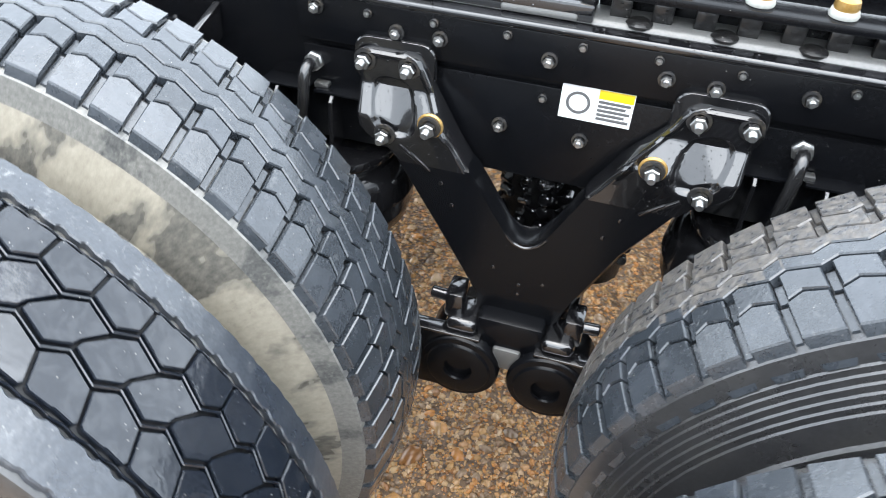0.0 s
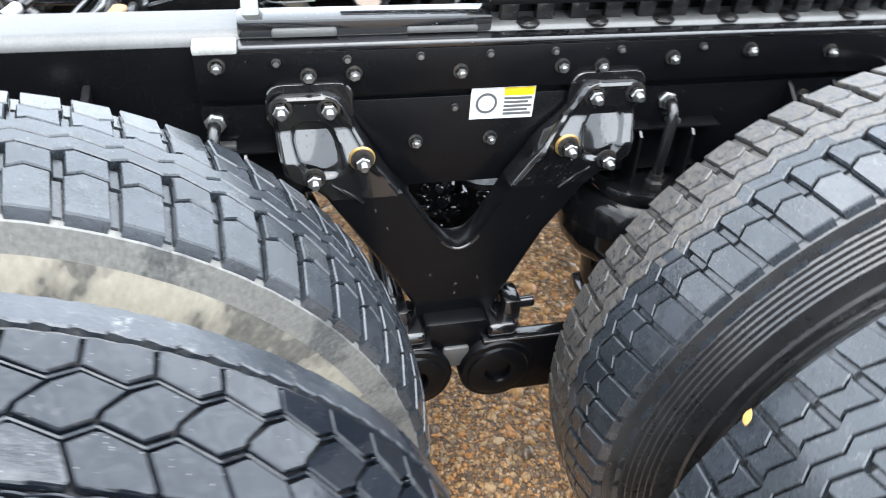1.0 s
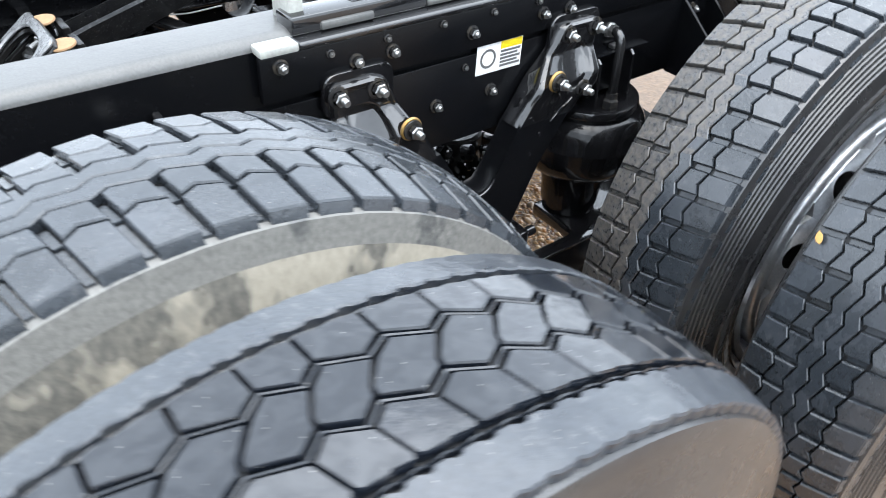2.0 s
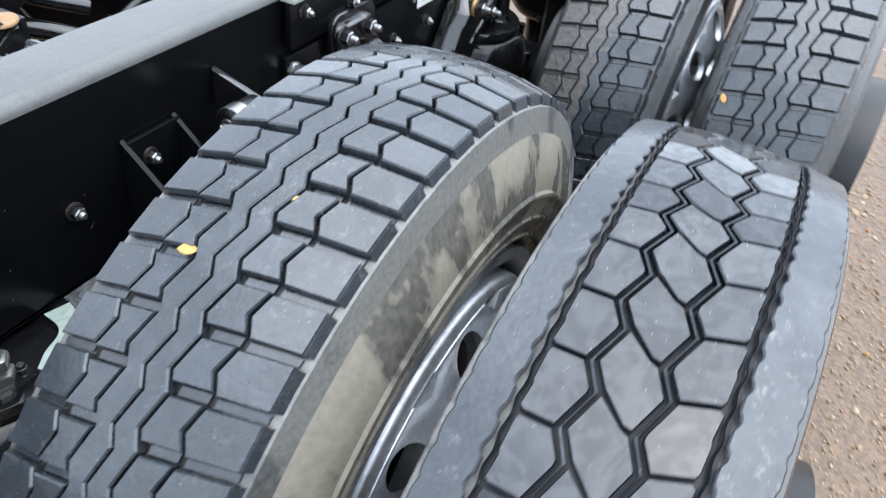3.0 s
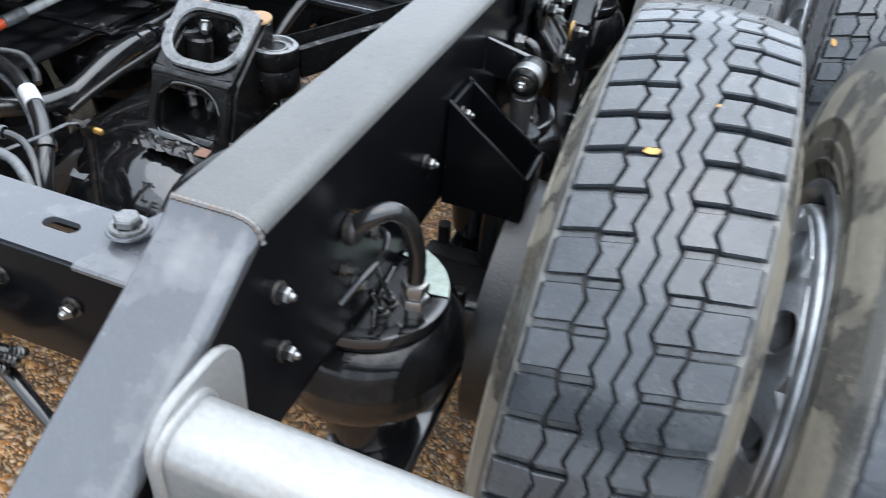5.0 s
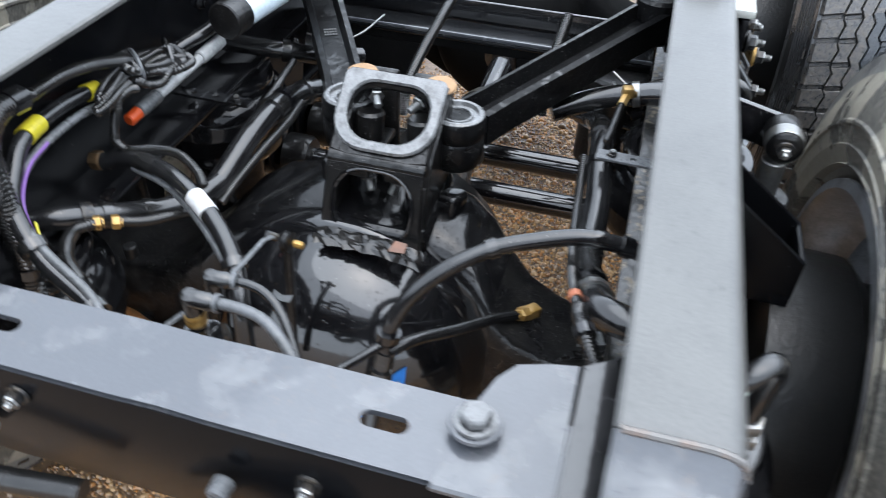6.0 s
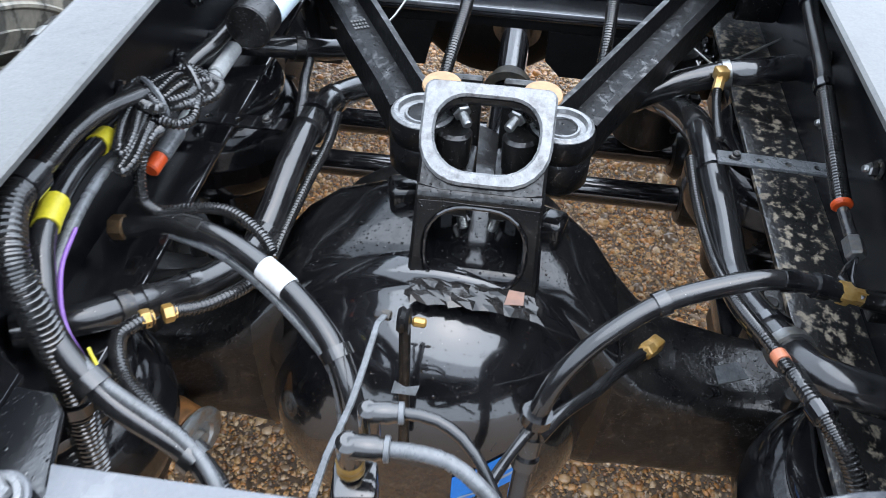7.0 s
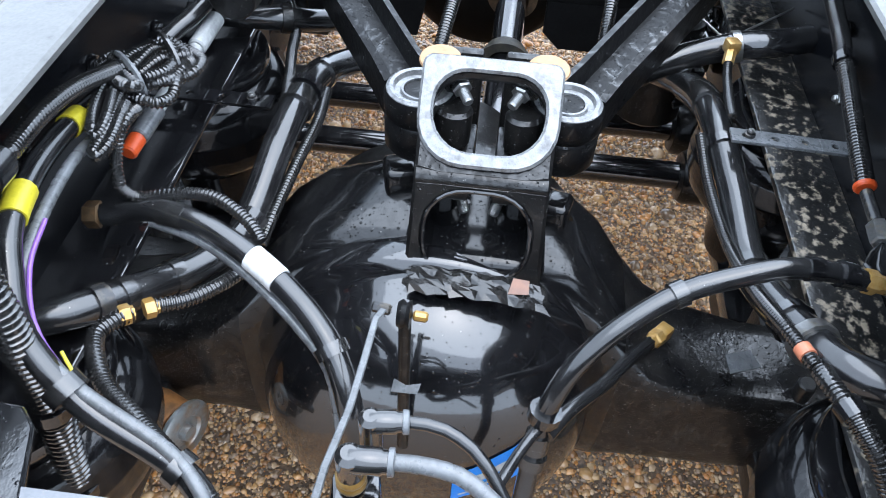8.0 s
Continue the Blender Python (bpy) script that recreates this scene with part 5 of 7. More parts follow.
# rolled lip round the lower window
bm = bmesh.new()
low_c = knee - LOW * 0.0638 - LOW_N * 0.0015
line = [low_c + Vector((0, -px, 0)) + LOW * pz for px, pz in rounded(0.114, 0.104, 0.044, 7)]
sweep(bm, None, 0.0028, 8, line=line + line[:2])
part("lower_lip", bm, BLACK, tower)
for sy in (1, -1):
    bm = bmesh.new()
    side = [(0.020, 0.620), (0.185, 0.620), (0.180, 0.78), (0.165, 0.872), (0.150, 0.872), (0.060, 0.805), (0.050, 0.785), (0.020, 0.69)]
    plate(bm, side, (0, sy * 0.066 + 0.006, 0), (1, 0, 0), (0, 0, 1), 0.012, 0.004)
    part("side_wall", bm, BLACK_WET, tower)
    # two halves of back wall and shelf leave a slot between them
    bm = bmesh.new()
    box(bm, (0.176, sy * 0.0385, 0.76), (0.014, 0.053, 0.235), bevel=0.004)
    part("back_wall", bm, BLACK_WET, tower)
    bm = bmesh.new()
    box(bm, (0.10, sy * 0.0385, 0.787), (0.12, 0.053, 0.012), bevel=0.003)
    part("shelf", bm, BLACK_WET, tower)
bm = bmesh.new()
box(bm, (0.092, 0.0, 0.705), (0.165, 0.158, 0.045), (0, -6, 0), 0.016, 4)
box(bm, (0.085, 0, 0.712), (0.115, 0.122, 0.012), (0, -12, 0), 0.004)
part("base", bm, CAST, tower)
for c, sz, rot in (((0.128, 0.096, 0.730), (0.052, 0.040, 0.036), (0, 14, 14)), ((0.112, -0.090, 0.712), (0.046, 0.032, 0.040), (0, 12, -14))):
    bm = bmesh.new()
    box(bm, c, sz, rot, 0.008, 3)
    part("ear", bm, CAST, tower)
for sy in (1, -1):
    # boss cylinders inside the windows and the nuts on them
    bm = bmesh.new()
    cyl(bm, (0.122, sy * 0.040, 0.793), (0.126, sy * 0.038, 0.838), 0.021, 24, 0.004)
    part("boss", bm, BLACK_WET, tower)
    bm = bmesh.new()
    cyl(bm, (0.098, sy * 0.044, 0.668), (0.098, sy * 0.044, 0.765), 0.021, 24, 0.003)
    part("boss", bm, BLACK, tower)
    bolt(tower, (0.146, sy * 0.037, 0.858), (-0.78, sy * -0.40, -0.22), BOLT_STUD, 12, "stud_nut", "zinc nut on a threaded stud")
    bolt(tower, (0.070, sy * 0.024, 0.778), (-0.35, sy * -0.25, -0.9), BOLT_STUD, 12, "stud_nut")
    bm = bmesh.new()
    lathe(bm, (0.150, sy * 0.057, 0.8765), (-0.12, 0, 1), [(0, 0), (0.0215, 0), (0.023, 0.002), (0.022, 0.0045), (0.017, 0.006), (0, 0.0062)], 24)
    part("cap", bm, CREAM, tower, "cream coloured cap")
# crumpled glossy film stuck on the housing below the tower
bm = bmesh.new()
rng = random.Random(31)
film = []
for i in range(19):
    row = []
    for j in range(7):
        yy, xx = 0.070 - 0.155 * i / 18, -0.002 - 0.034 * j / 6
        edge = 0 if 0 < i < 18 and 0 < j < 6 else 1
        row.append(bm.verts.new((xx + rng.uniform(-0.003, 0.003), yy + rng.uniform(-0.004, 0.004), 0.7220 - 0.004 * j / 6 - max(0.0, abs(yy - 0.03) - 0.07) * 0.30 + (rng.uniform(-0.001, 0.0042) if not edge else -0.003))))
    film.append(row)
for i in range(18):
    for j in range(6):
        q = (film[i][j], film[i + 1][j], film[i + 1][j + 1], film[i][j + 1])
        bm.faces.new((q[0], q[1], q[2])), bm.faces.new((q[0], q[2], q[3]))
solo("crumpled_film", bm, FILM, "crumpled glossy black film stuck to the axle housing", "film", sharp=10)
bm = bmesh.new()
plate(bm, [(-0.012, -0.008), (0.010, -0.010), (0.013, 0.006), (-0.004, 0.010)], (-0.018, -0.050, 0.7215), (0.2, -1, 0), (1, 0.2, 0.3), 0.001, 0.0002)
solo("torn_tag", bm, material("rusty_brown_tag", (0.16, 0.075, 0.045), 0.5, second=(0.09, 0.05, 0.035), scale=90), "torn rusty brown tag on the axle housing", "tag")


def torque_rod(sy):
    """One arm of the V rod, an I section with an eye at the tower."""
    r = thing("torque_rod", (0.15, sy * 0.09, 0.84), "wet black forged I-section torque rod from tower to rail", "torque rod", "V torque rods")
    eye, end = Vector((0.150, sy * 0.081 - 0.003, 0.813)), Vector((0.60, sy * 0.330, 0.835))
    bm = bmesh.new()
    lathe(bm, eye + Vector((0, 0, -0.038)), (0, 0, 1), [(0, -0.012), (0.034, -0.012), (0.040, -0.004), (0.040, 0.030), (0.0375, 0.034), (0.0405, 0.040), (0.0405, 0.060), (0.038, 0.066), (0.031, 0.068), (0.029, 0.062), (0.019, 0.060), (0.017, 0.063), (0, 0.062)], 36)
    part("eye", bm, IRON, r)
    bm = bmesh.new()
    lathe(bm, eye + Vector((0, 0, 0.024)), (0, 0, 1), [(0.0385, 0.002), (0.0375, 0.005), (0.034, 0.0072), (0.0300, 0.0065), (0.028, 0.001), (0.0225, 0.000), (0.021, 0.003), (0.0185, 0.003), (0.0178, 0.0)], 36)
    # bright ring of reflected sky, painted in with the pale casting colour
    part("bushing", bm, RUBBED, r, "bushing rings with their wet reflection painted pale")
    d = (end - eye).normalized()
    side = Vector((0, 0, 1)).cross(d).normalized()
    up = d.cross(side)
    sect = [(-0.030, -0.026), (0.030, -0.026), (0.031, 0.023), (0.022, 0.026), (0.017, 0.001), (-0.017, 0.001), (-0.022, 0.026), (-0.031, 0.023)]
    bm = bmesh.new()
    rings = []
    for k, f in ((0.03, 1.0), (0.08, 0.94), (0.2, 1.0), (0.40, 1.05), (0.51, 1.15)):
        c = eye + d * k
        rings.append([bm.verts.new(c + side * (a * f) + up * b) for a, b in sect])
    for p, q in zip(rings, rings[1:]):
        for i in range(8):
            j = (i + 1) % 8
            bm.faces.new((p[i], p[j], q[j], q[i]))
    bm.faces.new(rings[0]), bm.faces.new(rings[-1][::-1])
    bmesh.ops.bevel(bm, geom=[e for e in bm.edges if len(e.link_faces) == 2 and e.calc_face_angle(0) > 0.5], offset=0.002, segments=2, affect='EDGES')
    part("arm", bm, IRON, r)
    bm = bmesh.new()
    cyl(bm, end + Vector((0, 0, -0.04)), end + Vector((0, 0, 0.04)), 0.042, 24, 0.006)
    box(bm, (end.x + 0.02, sy * 0.385, end.z), (0.12, 0.07, 0.10), bevel=0.008)
    part("rail_mount", bm, IRON, r)
    if sy > 0:
        # cast part marks too small to read
        for row in range(3):
            for k in range(5):
                b = bmesh.new()
                c = eye + d * (0.24 + 0.009 * row) + up * 0.0020
                off = side * (-0.009 + 0.0045 * k)
                box(b, c + off, (0.0055, 0.003, 0.001), (0, 0, math.degrees(math.atan2(d.y, d.x))), 0.0002)
                part("cast_mark", b, GREY_MARK, r)
    return r


torque_rod(1)
torque_rod(-1)

# ---- cross tubes, prop shaft, mid crossmember ----
for x in (0.590, 0.738):
    t = thing("cross_tube", (x, 0, 0.395), "glossy black steel tube crossing between the hangers", "tube", "cross tubes")
    bm = bmesh.new()
    cyl(bm, (x, -0.44, 0.395), (x, 0.44, 0.395), 0.026, 28)
    part("tube", bm, BLACK, t)
    for sy in (1, -1):
        bm = bmesh.new()
        lathe(bm, (x, sy * 0.365, 0.395), (0, sy, 0), [(0.026, 0), (0.045, 0.002), (0.052, 0.012), (0.052, 0.06), (0.03, 0.064)], 24)
        part("collar", bm, BLACK_WET, t)
ps = thing("prop_shaft", (0.7, 0.0, 0.58), "short black propeller shaft with a yoke between the axles", "prop shaft")
bm = bmesh.new()
cyl(bm, (0.46, -0.012, 0.552), (1.02, -0.020, 0.604), 0.029, 28)
part("tube", bm, BLACK, ps)
for x, y, z in ((0.655, -0.016, 0.570), (0.87, -0.018, 0.590)):
    bm = bmesh.new()
    for k in range(4):
        lathe(bm, (x + 0.012 * k - 0.03, y, z), (1, -0.1, 0.1), [(0.034, 0), (0.050 - 0.004 * k, 0.002), (0.050 - 0.004 * k, 0.008), (0.034, 0.011)], 24)
    part("collar", bm, material("muddy_seal", (0.045, 0.04, 0.03), 0.5, second=(0.015, 0.015, 0.014), scale=40) if x < 0.7 else material("rusty_collar", (0.16, 0.105, 0.06), 0.5, second=(0.07, 0.05, 0.035), scale=50), ps, "muddy rubber seal" if x < 0.7 else "rusty tan collar")
mc = thing("mid_crossmember", (0.68, 0, 0.66), "black channel crossmember with a grey top flange between the hangers", "crossmember")
bm = bmesh.new()
box(bm, (0.657, 0, 0.699), (0.008, 0.68, 0.020), bevel=0.002)
# web and aprons carry their shade in the dull black
part("web", bm, MATT_SHADE, mc)
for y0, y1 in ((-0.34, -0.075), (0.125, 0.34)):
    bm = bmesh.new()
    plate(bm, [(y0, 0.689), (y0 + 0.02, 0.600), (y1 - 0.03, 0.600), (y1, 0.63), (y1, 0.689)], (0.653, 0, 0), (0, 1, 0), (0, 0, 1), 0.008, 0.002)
    part("apron", bm, MATT_SHADE, mc)
for x, z, w, m in ((0.690, 0.713, 0.085, GUSSET), (0.652, 0.722, 0.006, PALE_DARK)):
    bm = bmesh.new()
    box(bm, (x, 0, z), (w, 0.68, 0.008), bevel=0.002)
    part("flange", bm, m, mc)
bm = bmesh.new()
box(bm, (0.742, 0, 0.735), (0.008, 0.68, 0.05), bevel=0.002)
part("back_lip", bm, GUSSET, mc)
vc = thing("relay_valve", (0.66, -0.27, 0.64), "greasy black relay valve cluster seen through the hanger", "valve")
bm = bmesh.new()
rng = random.Random(12)
cyl(bm, (0.645, -0.28, 0.50), (0.645, -0.28, 0.70), 0.062, 20, 0.006)
cyl(bm, (0.755, -0.29, 0.48), (0.755, -0.29, 0.665), 0.060, 20, 0.006)
part("body", bm, BLACK_WET, vc)
for k in range(64):
    a = k * 0.9
    left = k % 2
    bm = bmesh.new()
    c = Vector(((0.645 if left else 0.755) + 0.058 * math.cos(a), (-0.29 if left else -0.30) - 0.052 * abs(math.sin(a)), (0.545 if left else 0.52) + 0.0022 * k))
    cyl(bm, c, c + Vector((rng.uniform(-0.02, 0.02), -0.020, rng.uniform(-0.006, 0.016))), rng.uniform(0.005, 0.012), 8, 0.002)
    part("port", bm, BLACK, vc)
bm = bmesh.new()
cyl(bm, (0.788, -0.35, 0.628), (0.801, -0.362, 0.634), 0.010, 6, 0.001)
part("plug", bm, STEEL, vc)

# ---- outer plate on the rail, bolts and label ----
mp = thing("mounting_angle", (0.85, -0.44, 0.94), "black steel mounting angle bolted along the rail", "angle")
X0, X1 = 0.302, 2.3
bm = bmesh.new()
box(bm, ((X0 + X1) / 2, -0.4405, 0.935), (X1 - X0, 0.010, 0.064), bevel=0.0015)
part("upright", bm, WEB, mp)
bm = bmesh.new()
box(bm, ((X0 + X1) / 2, -0.4325, 0.815), (X1 - X0, 0.008, 0.148), bevel=0.0015)
part("side_plate", bm, WEB, mp)
bm = bmesh.new()
box(bm, ((X0 + 0.056 + X1) / 2, -0.418, 0.9735), (X1 - X0 - 0.056, 0.066, 0.011), bevel=0.004, seg=3)
part("shelf", bm, BLACK, mp, "glossy black shelf edge")
bm = bmesh.new()
box(bm, (X0 + 0.028, -0.418, 0.9745), (0.056, 0.066, 0.012), bevel=0.003)
part("end_cap", bm, WHITE_PLATE, mp, "bare off-white end of the shelf")
for x, z, big in ((0.33, 0.956, 1), (0.446, 0.938, 1), (0.507, 0.939, 1), (0.655, 0.936, 1), (0.804, 0.938, 1), (0.865, 0.936, 1), (0.975, 0.944, 1), (1.10, 0.952, 1), (1.24, 0.945, 1), (1.4, 0.945, 1)):
    bolt(mp, (x, -0.4455, z - 0.004), (0, -1, 0), BOLT_ZINC, x * 300)
for x, z in ((0.405, 0.954), (0.498, 0.956), (0.597, 0.957), (0.695, 0.957), (0.79, 0.957), (0.89, 0.956), (1.02, 0.956)):
    bolt(mp, (x, -0.4455, z), (0, -1, 0), BOLT_SMALL, x * 200)
for x, z in ((0.597, 0.819), (0.711, 0.818)):
    bolt(mp, (x, -0.4365, z), (0, -1, 0), BOLT_ZINC, x * 300)
bolt(mp, (0.652, -0.4365, 0.872), (0, -1, 0), BOLT_SMALL, 10)

lab = thing("warning_label", (0.724, -0.4375, 0.875), "white and yellow warning sticker on the black rail plate", "sticker")
bm = bmesh.new()
box(bm, (0.7245, -0.4372, 0.8745), (0.097, 0.0012, 0.051), (0, 0.5, 0), 0.0003)
part("sheet", bm, LABEL, lab)
bm = bmesh.new()
box(bm, (0.7490, -0.4380, 0.8925), (0.046, 0.0010, 0.013), (0, 0.5, 0), 0.0002)
part("yellow_band", bm, LABEL_YELLOW, lab, "yellow header band")
bm = bmesh.new()
ring_o = [(0.0165 * math.cos(2 * math.pi * k / 24), 0.0165 * math.sin(2 * math.pi * k / 24)) for k in range(24)]
ring_i = [(0.0125 * math.cos(2 * math.pi * k / 24), 0.0125 * math.sin(2 * math.pi * k / 24)) for k in range(24)]
plate(bm, ring_o, (0.700, -0.4379, 0.875), (1, 0, 0), (0, 0, 1), 0.0008, 0.0002, ring_i)
part("ring_mark", bm, GREY_MARK, lab)
for k in range(5):
    bm = bmesh.new()
    box(bm, (0.748 - (0.003 if k % 2 else 0), -0.4380, 0.8815 - 0.0062 * k), (0.043 - (0.006 if k % 2 else 0), 0.0009, 0.0038), (0, 0.5, 0), 0.0001)
    part("text_line", bm, GREY_MARK, lab)

# ---- slotted rail above the frame ----
sr = thing("slotted_rail", (1.3, -0.395, 1.0), "black slider rail with rows of square notches", "slider rail")
for k in range(24):
    x = 0.73 + 0.052 * k
    bm = bmesh.new()
    box(bm, (x, -0.402, 0.999), (0.026, 0.012, 0.026), bevel=0.002)
    part("tooth", bm, BLACK_WET, sr)
    if k % 2:
        bm = bmesh.new()
        lathe(bm, (x - 0.026, -0.412, 0.982), (0, 0, 1), [(0, 0), (0.016, 0), (0.018, 0.004), (0.012, 0.008), (0.007, 0.009), (0, 0.009)], 10)
        part("weld_bead", bm, BLACK_WET, sr)
bm = bmesh.new()
box(bm, (1.35, -0.392, 1.018), (1.30, 0.05, 0.012), bevel=0.003)
part("top_bar", bm, WEB, sr)
bm = bmesh.new()
box(bm, (1.35, -0.372, 0.996), (1.30, 0.008, 0.034), bevel=0.002)
part("back_strip", bm, WEB, sr)
bm = bmesh.new()
box(bm, (0.53, -0.405, 0.992), (0.34, 0.045, 0.024), bevel=0.004)
part("rear_shoe", bm, BLACK, sr)
bm = bmesh.new()
box(bm, (0.445, -0.418, 0.9865), (0.085, 0.03, 0.012), bevel=0.004)
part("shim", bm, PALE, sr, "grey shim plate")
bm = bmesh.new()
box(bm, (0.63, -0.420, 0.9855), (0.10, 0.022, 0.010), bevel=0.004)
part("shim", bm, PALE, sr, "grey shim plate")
for k in range(5):
    c = thing("locking_cap", (0.70 + 0.095 * k, -0.40, 1.025), "brass-topped white nylon cap on the slider rail", "cap", "slider caps")
    bm = bmesh.new()
    lathe(bm, (0.70 + 0.095 * k, -0.392, 1.0245), (0, 0, 1), [(0, 0), (0.017, 0), (0.018, 0.003), (0.016, 0.009), (0, 0.009)], 20)
    part("washer", bm, WHITE_PLATE, c)
    bm = bmesh.new()
    lathe(bm, (0.70 + 0.095 * k, -0.392, 1.0335), (0, 0, 1), [(0, 0), (0.014, 0), (0.015, 0.002), (0.014, 0.011), (0.010, 0.013), (0, 0.013)], 12)
    part("head", bm, BRASS, c)
bm = bmesh.new()
box(bm, (0.378, -0.385, 1.005), (0.022, 0.05, 0.040), bevel=0.003)
solo("end_block", bm, WHITE_PLATE, "off-white bare end block on the rail", "block")
for k in range(4):
    bm = bmesh.new()
    pts = [(0.5 + 0.4 * i, -0.33 - 0.006 * k + 0.008 * math.sin(i * 2.1 + k), 1.035 + 0.006 * k) for i in range(5)]
    sweep(bm, pts, 0.005, 6, 0.05)
    solo("cable", bm, HOSE if k % 2 else GREY_HOSE, "thin cable running along the top of the frame", "cable", "frame cables")

# ---- shock absorbers ----
def shock(x, sign):
    s = thing("shock_absorber", (x, sign * 0.506, 0.7), "black shock absorber with bright upper pin and bushing", "shock absorber", "shock absorbers")
    bm = bmesh.new()
    cyl(bm, (x + 0.085, sign * 0.50, 0.50), (x + 0.085, sign * 0.50, 0.81), 0.034, 24)
    part("body", bm, BLACK_WET, s)
    bm = bmesh.new()
    cyl(bm, (x + 0.085, sign * 0.50, 0.81), (x + 0.085, sign * 0.50, 0.865), 0.016, 16)
    part("rod", bm, STEEL, s)
    bm = bmesh.new()
    lathe(bm, (x + 0.062, sign * 0.502, 0.893), (1, 0, 0), [(0, 0), (0.012, 0), (0.019, 0.002), (0.022, 0.006), (0.022, 0.050), (0.019, 0.054), (0.012, 0.056), (0, 0.056)], 24)
    part("bushing", bm, BLACK_WET, s)
    bm = bmesh.new()
    lathe(bm, (x + 0.066, sign * 0.502, 0.893), (1, 0, 0), [(0.0222, 0), (0.0232, 0.001), (0.0232, 0.020), (0.0222, 0.021)], 24)
    part("sleeve", bm, STEEL, s)
    bolt(s, (x + 0.063, sign * 0.502, 0.893), (-1, 0, -0.1), BOLT_ZINC, 15)
    bm = bmesh.new()
    tab = [(0.0, 0.0), (0.075, -0.018), (0.085, 0.0), (0.085, 0.03), (0.0, 0.05)]
    plate(bm, [(a, b) for a, b in tab], (x + 0.125, sign * 0.43, 0.875), (0, sign, 0), (0, 0, 1), 0.010, 0.002)
    part("tab", bm, BLACK, s)
    # open box bracket behind it
    bm = bmesh.new()
    for dx in (-0.030, 0.050):
        prof = [(0.0, 0.0), (0.118, -0.090), (0.118, -0.16), (0.0, -0.16)]
        plate(bm, prof, (x + dx, sign * 0.430, 0.893), (0, sign, 0), (0, 0, 1), 0.007, 0.0015)
    box(bm, (x + 0.010, sign * 0.546, 0.768), (0.084, 0.007, 0.07), bevel=0.002)
    box(bm, (x + 0.010, sign * 0.4335, 0.81), (0.084, 0.008, 0.16), bevel=0.002)
    part("box_bracket", bm, WEB, s)
    bolt(s, (x - 0.005, sign * 0.438, 0.862), (0, sign, 0), BOLT_ZINC, 40)
    return s


for ax in (0.046, 0.046 + SPRING_FRONT - REAR_X):
    for sy in (-1, 1):
        shock(ax, sy)


# ---- leaves on the tyres ----
def leaf(x, y, size, turn, on_x):
    """A small dry leaf lying on the crown of a tyre."""
    dx = x - on_x
    rr = R_LUG - 0.004
    z = AXLE_Z + math.sqrt(rr * rr - dx * dx)
    ang = math.degrees(math.asin(dx / rr))
    bm = bmesh.new()
    pts = [(-1, 0), (-0.6, 0.45), (0, 0.6), (0.6, 0.4), (1.05, 0.03), (0.55, -0.42), (0, -0.55), (-0.6, -0.4)]
    plate(bm, [(a * size, b * size) for a, b in pts], (0, 0, 0), (1, 0, 0), (0, 1, 0), 0.0012, 0.0003)
    for v in bm.verts:
        v.co.z += 0.25 * abs(v.co.y)
    bmesh.ops.transform(bm, matrix=pose(0, 0, 0, 0, ang, 0) @ pose(0, 0, 0, 0, 0, turn), verts=bm.verts[:])
    return solo("fallen_leaf", bm, LEAF, "small dry yellow leaf lying on the tyre tread", "leaf", "fallen leaves", loc=None), Vector((x, y, z))


for args in ((-0.159, -0.697, 0.0088, 108, REAR_X), (-0.088, -0.747, 0.0035, 150, REAR_X), (0.843, -0.976, 0.009, 30, FRONT_X)):
    ob, p = leaf(*args)
    ob.location = p


# ---- hoses, looms and fittings between the rails ----
def hose(name, pts, r, mat, label, category="hose", rib=None, seg=12, bands=()):
    """A flexible line; bands: (fraction, length, extra radius, material, name)."""
    h = thing(name, pts[0], label, category, "chassis hoses")
    bm = bmesh.new()
    sweep(bm, pts, r, seg, 0.01, rib)
    part("tube", bm, mat, h)
    line = smooth_line(pts, 0.006)
    for f, length, extra, m, nm in bands:
        i = int(f * (len(line) - 1))
        n = max(1, int(length / 0.006 / 2))
        seg_line = line[max(0, i - n):i + n + 1]
        b = bmesh.new()
        sweep(b, None, r + extra, max(seg, 12), line=seg_line)
        part(nm, b, m, h)
    return h


SALMON = material("faded_orange_marker", (0.42, 0.15, 0.08), 0.4)
CR = (0.0042, 0.0015)
BIG = (0.0056, 0.0020)
# left loom
hose("wiring_loom", [(-0.275, 0.330, 0.60), (-0.262, 0.326, 0.70), (-0.250, 0.325, 0.775), (-0.246, 0.326, 0.83), (-0.240, 0.330, 0.88), (-0.225, 0.342, 0.925), (-0.18, 0.362, 0.938), (-0.13, 0.370, 0.932)], 0.0145, CONDUIT, "thick black corrugated wiring loom", "loom", BIG, 14,
     bands=((0.16, 0.012, 0.004, BLACK, "cable_tie"), (0.42, 0.010, 0.003, BLACK, "cable_tie"), (0.96, 0.03, 0.002, HOSE, "tape_wrap")))
hose("corrugated_conduit", [(-0.14, 0.372, 0.930), (-0.115, 0.372, 0.926), (-0.06, 0.372, 0.924), (-0.004, 0.372, 0.912), (0.06, 0.366, 0.890)], 0.0085, CONDUIT, "black corrugated conduit along the inner rail", "conduit", CR)
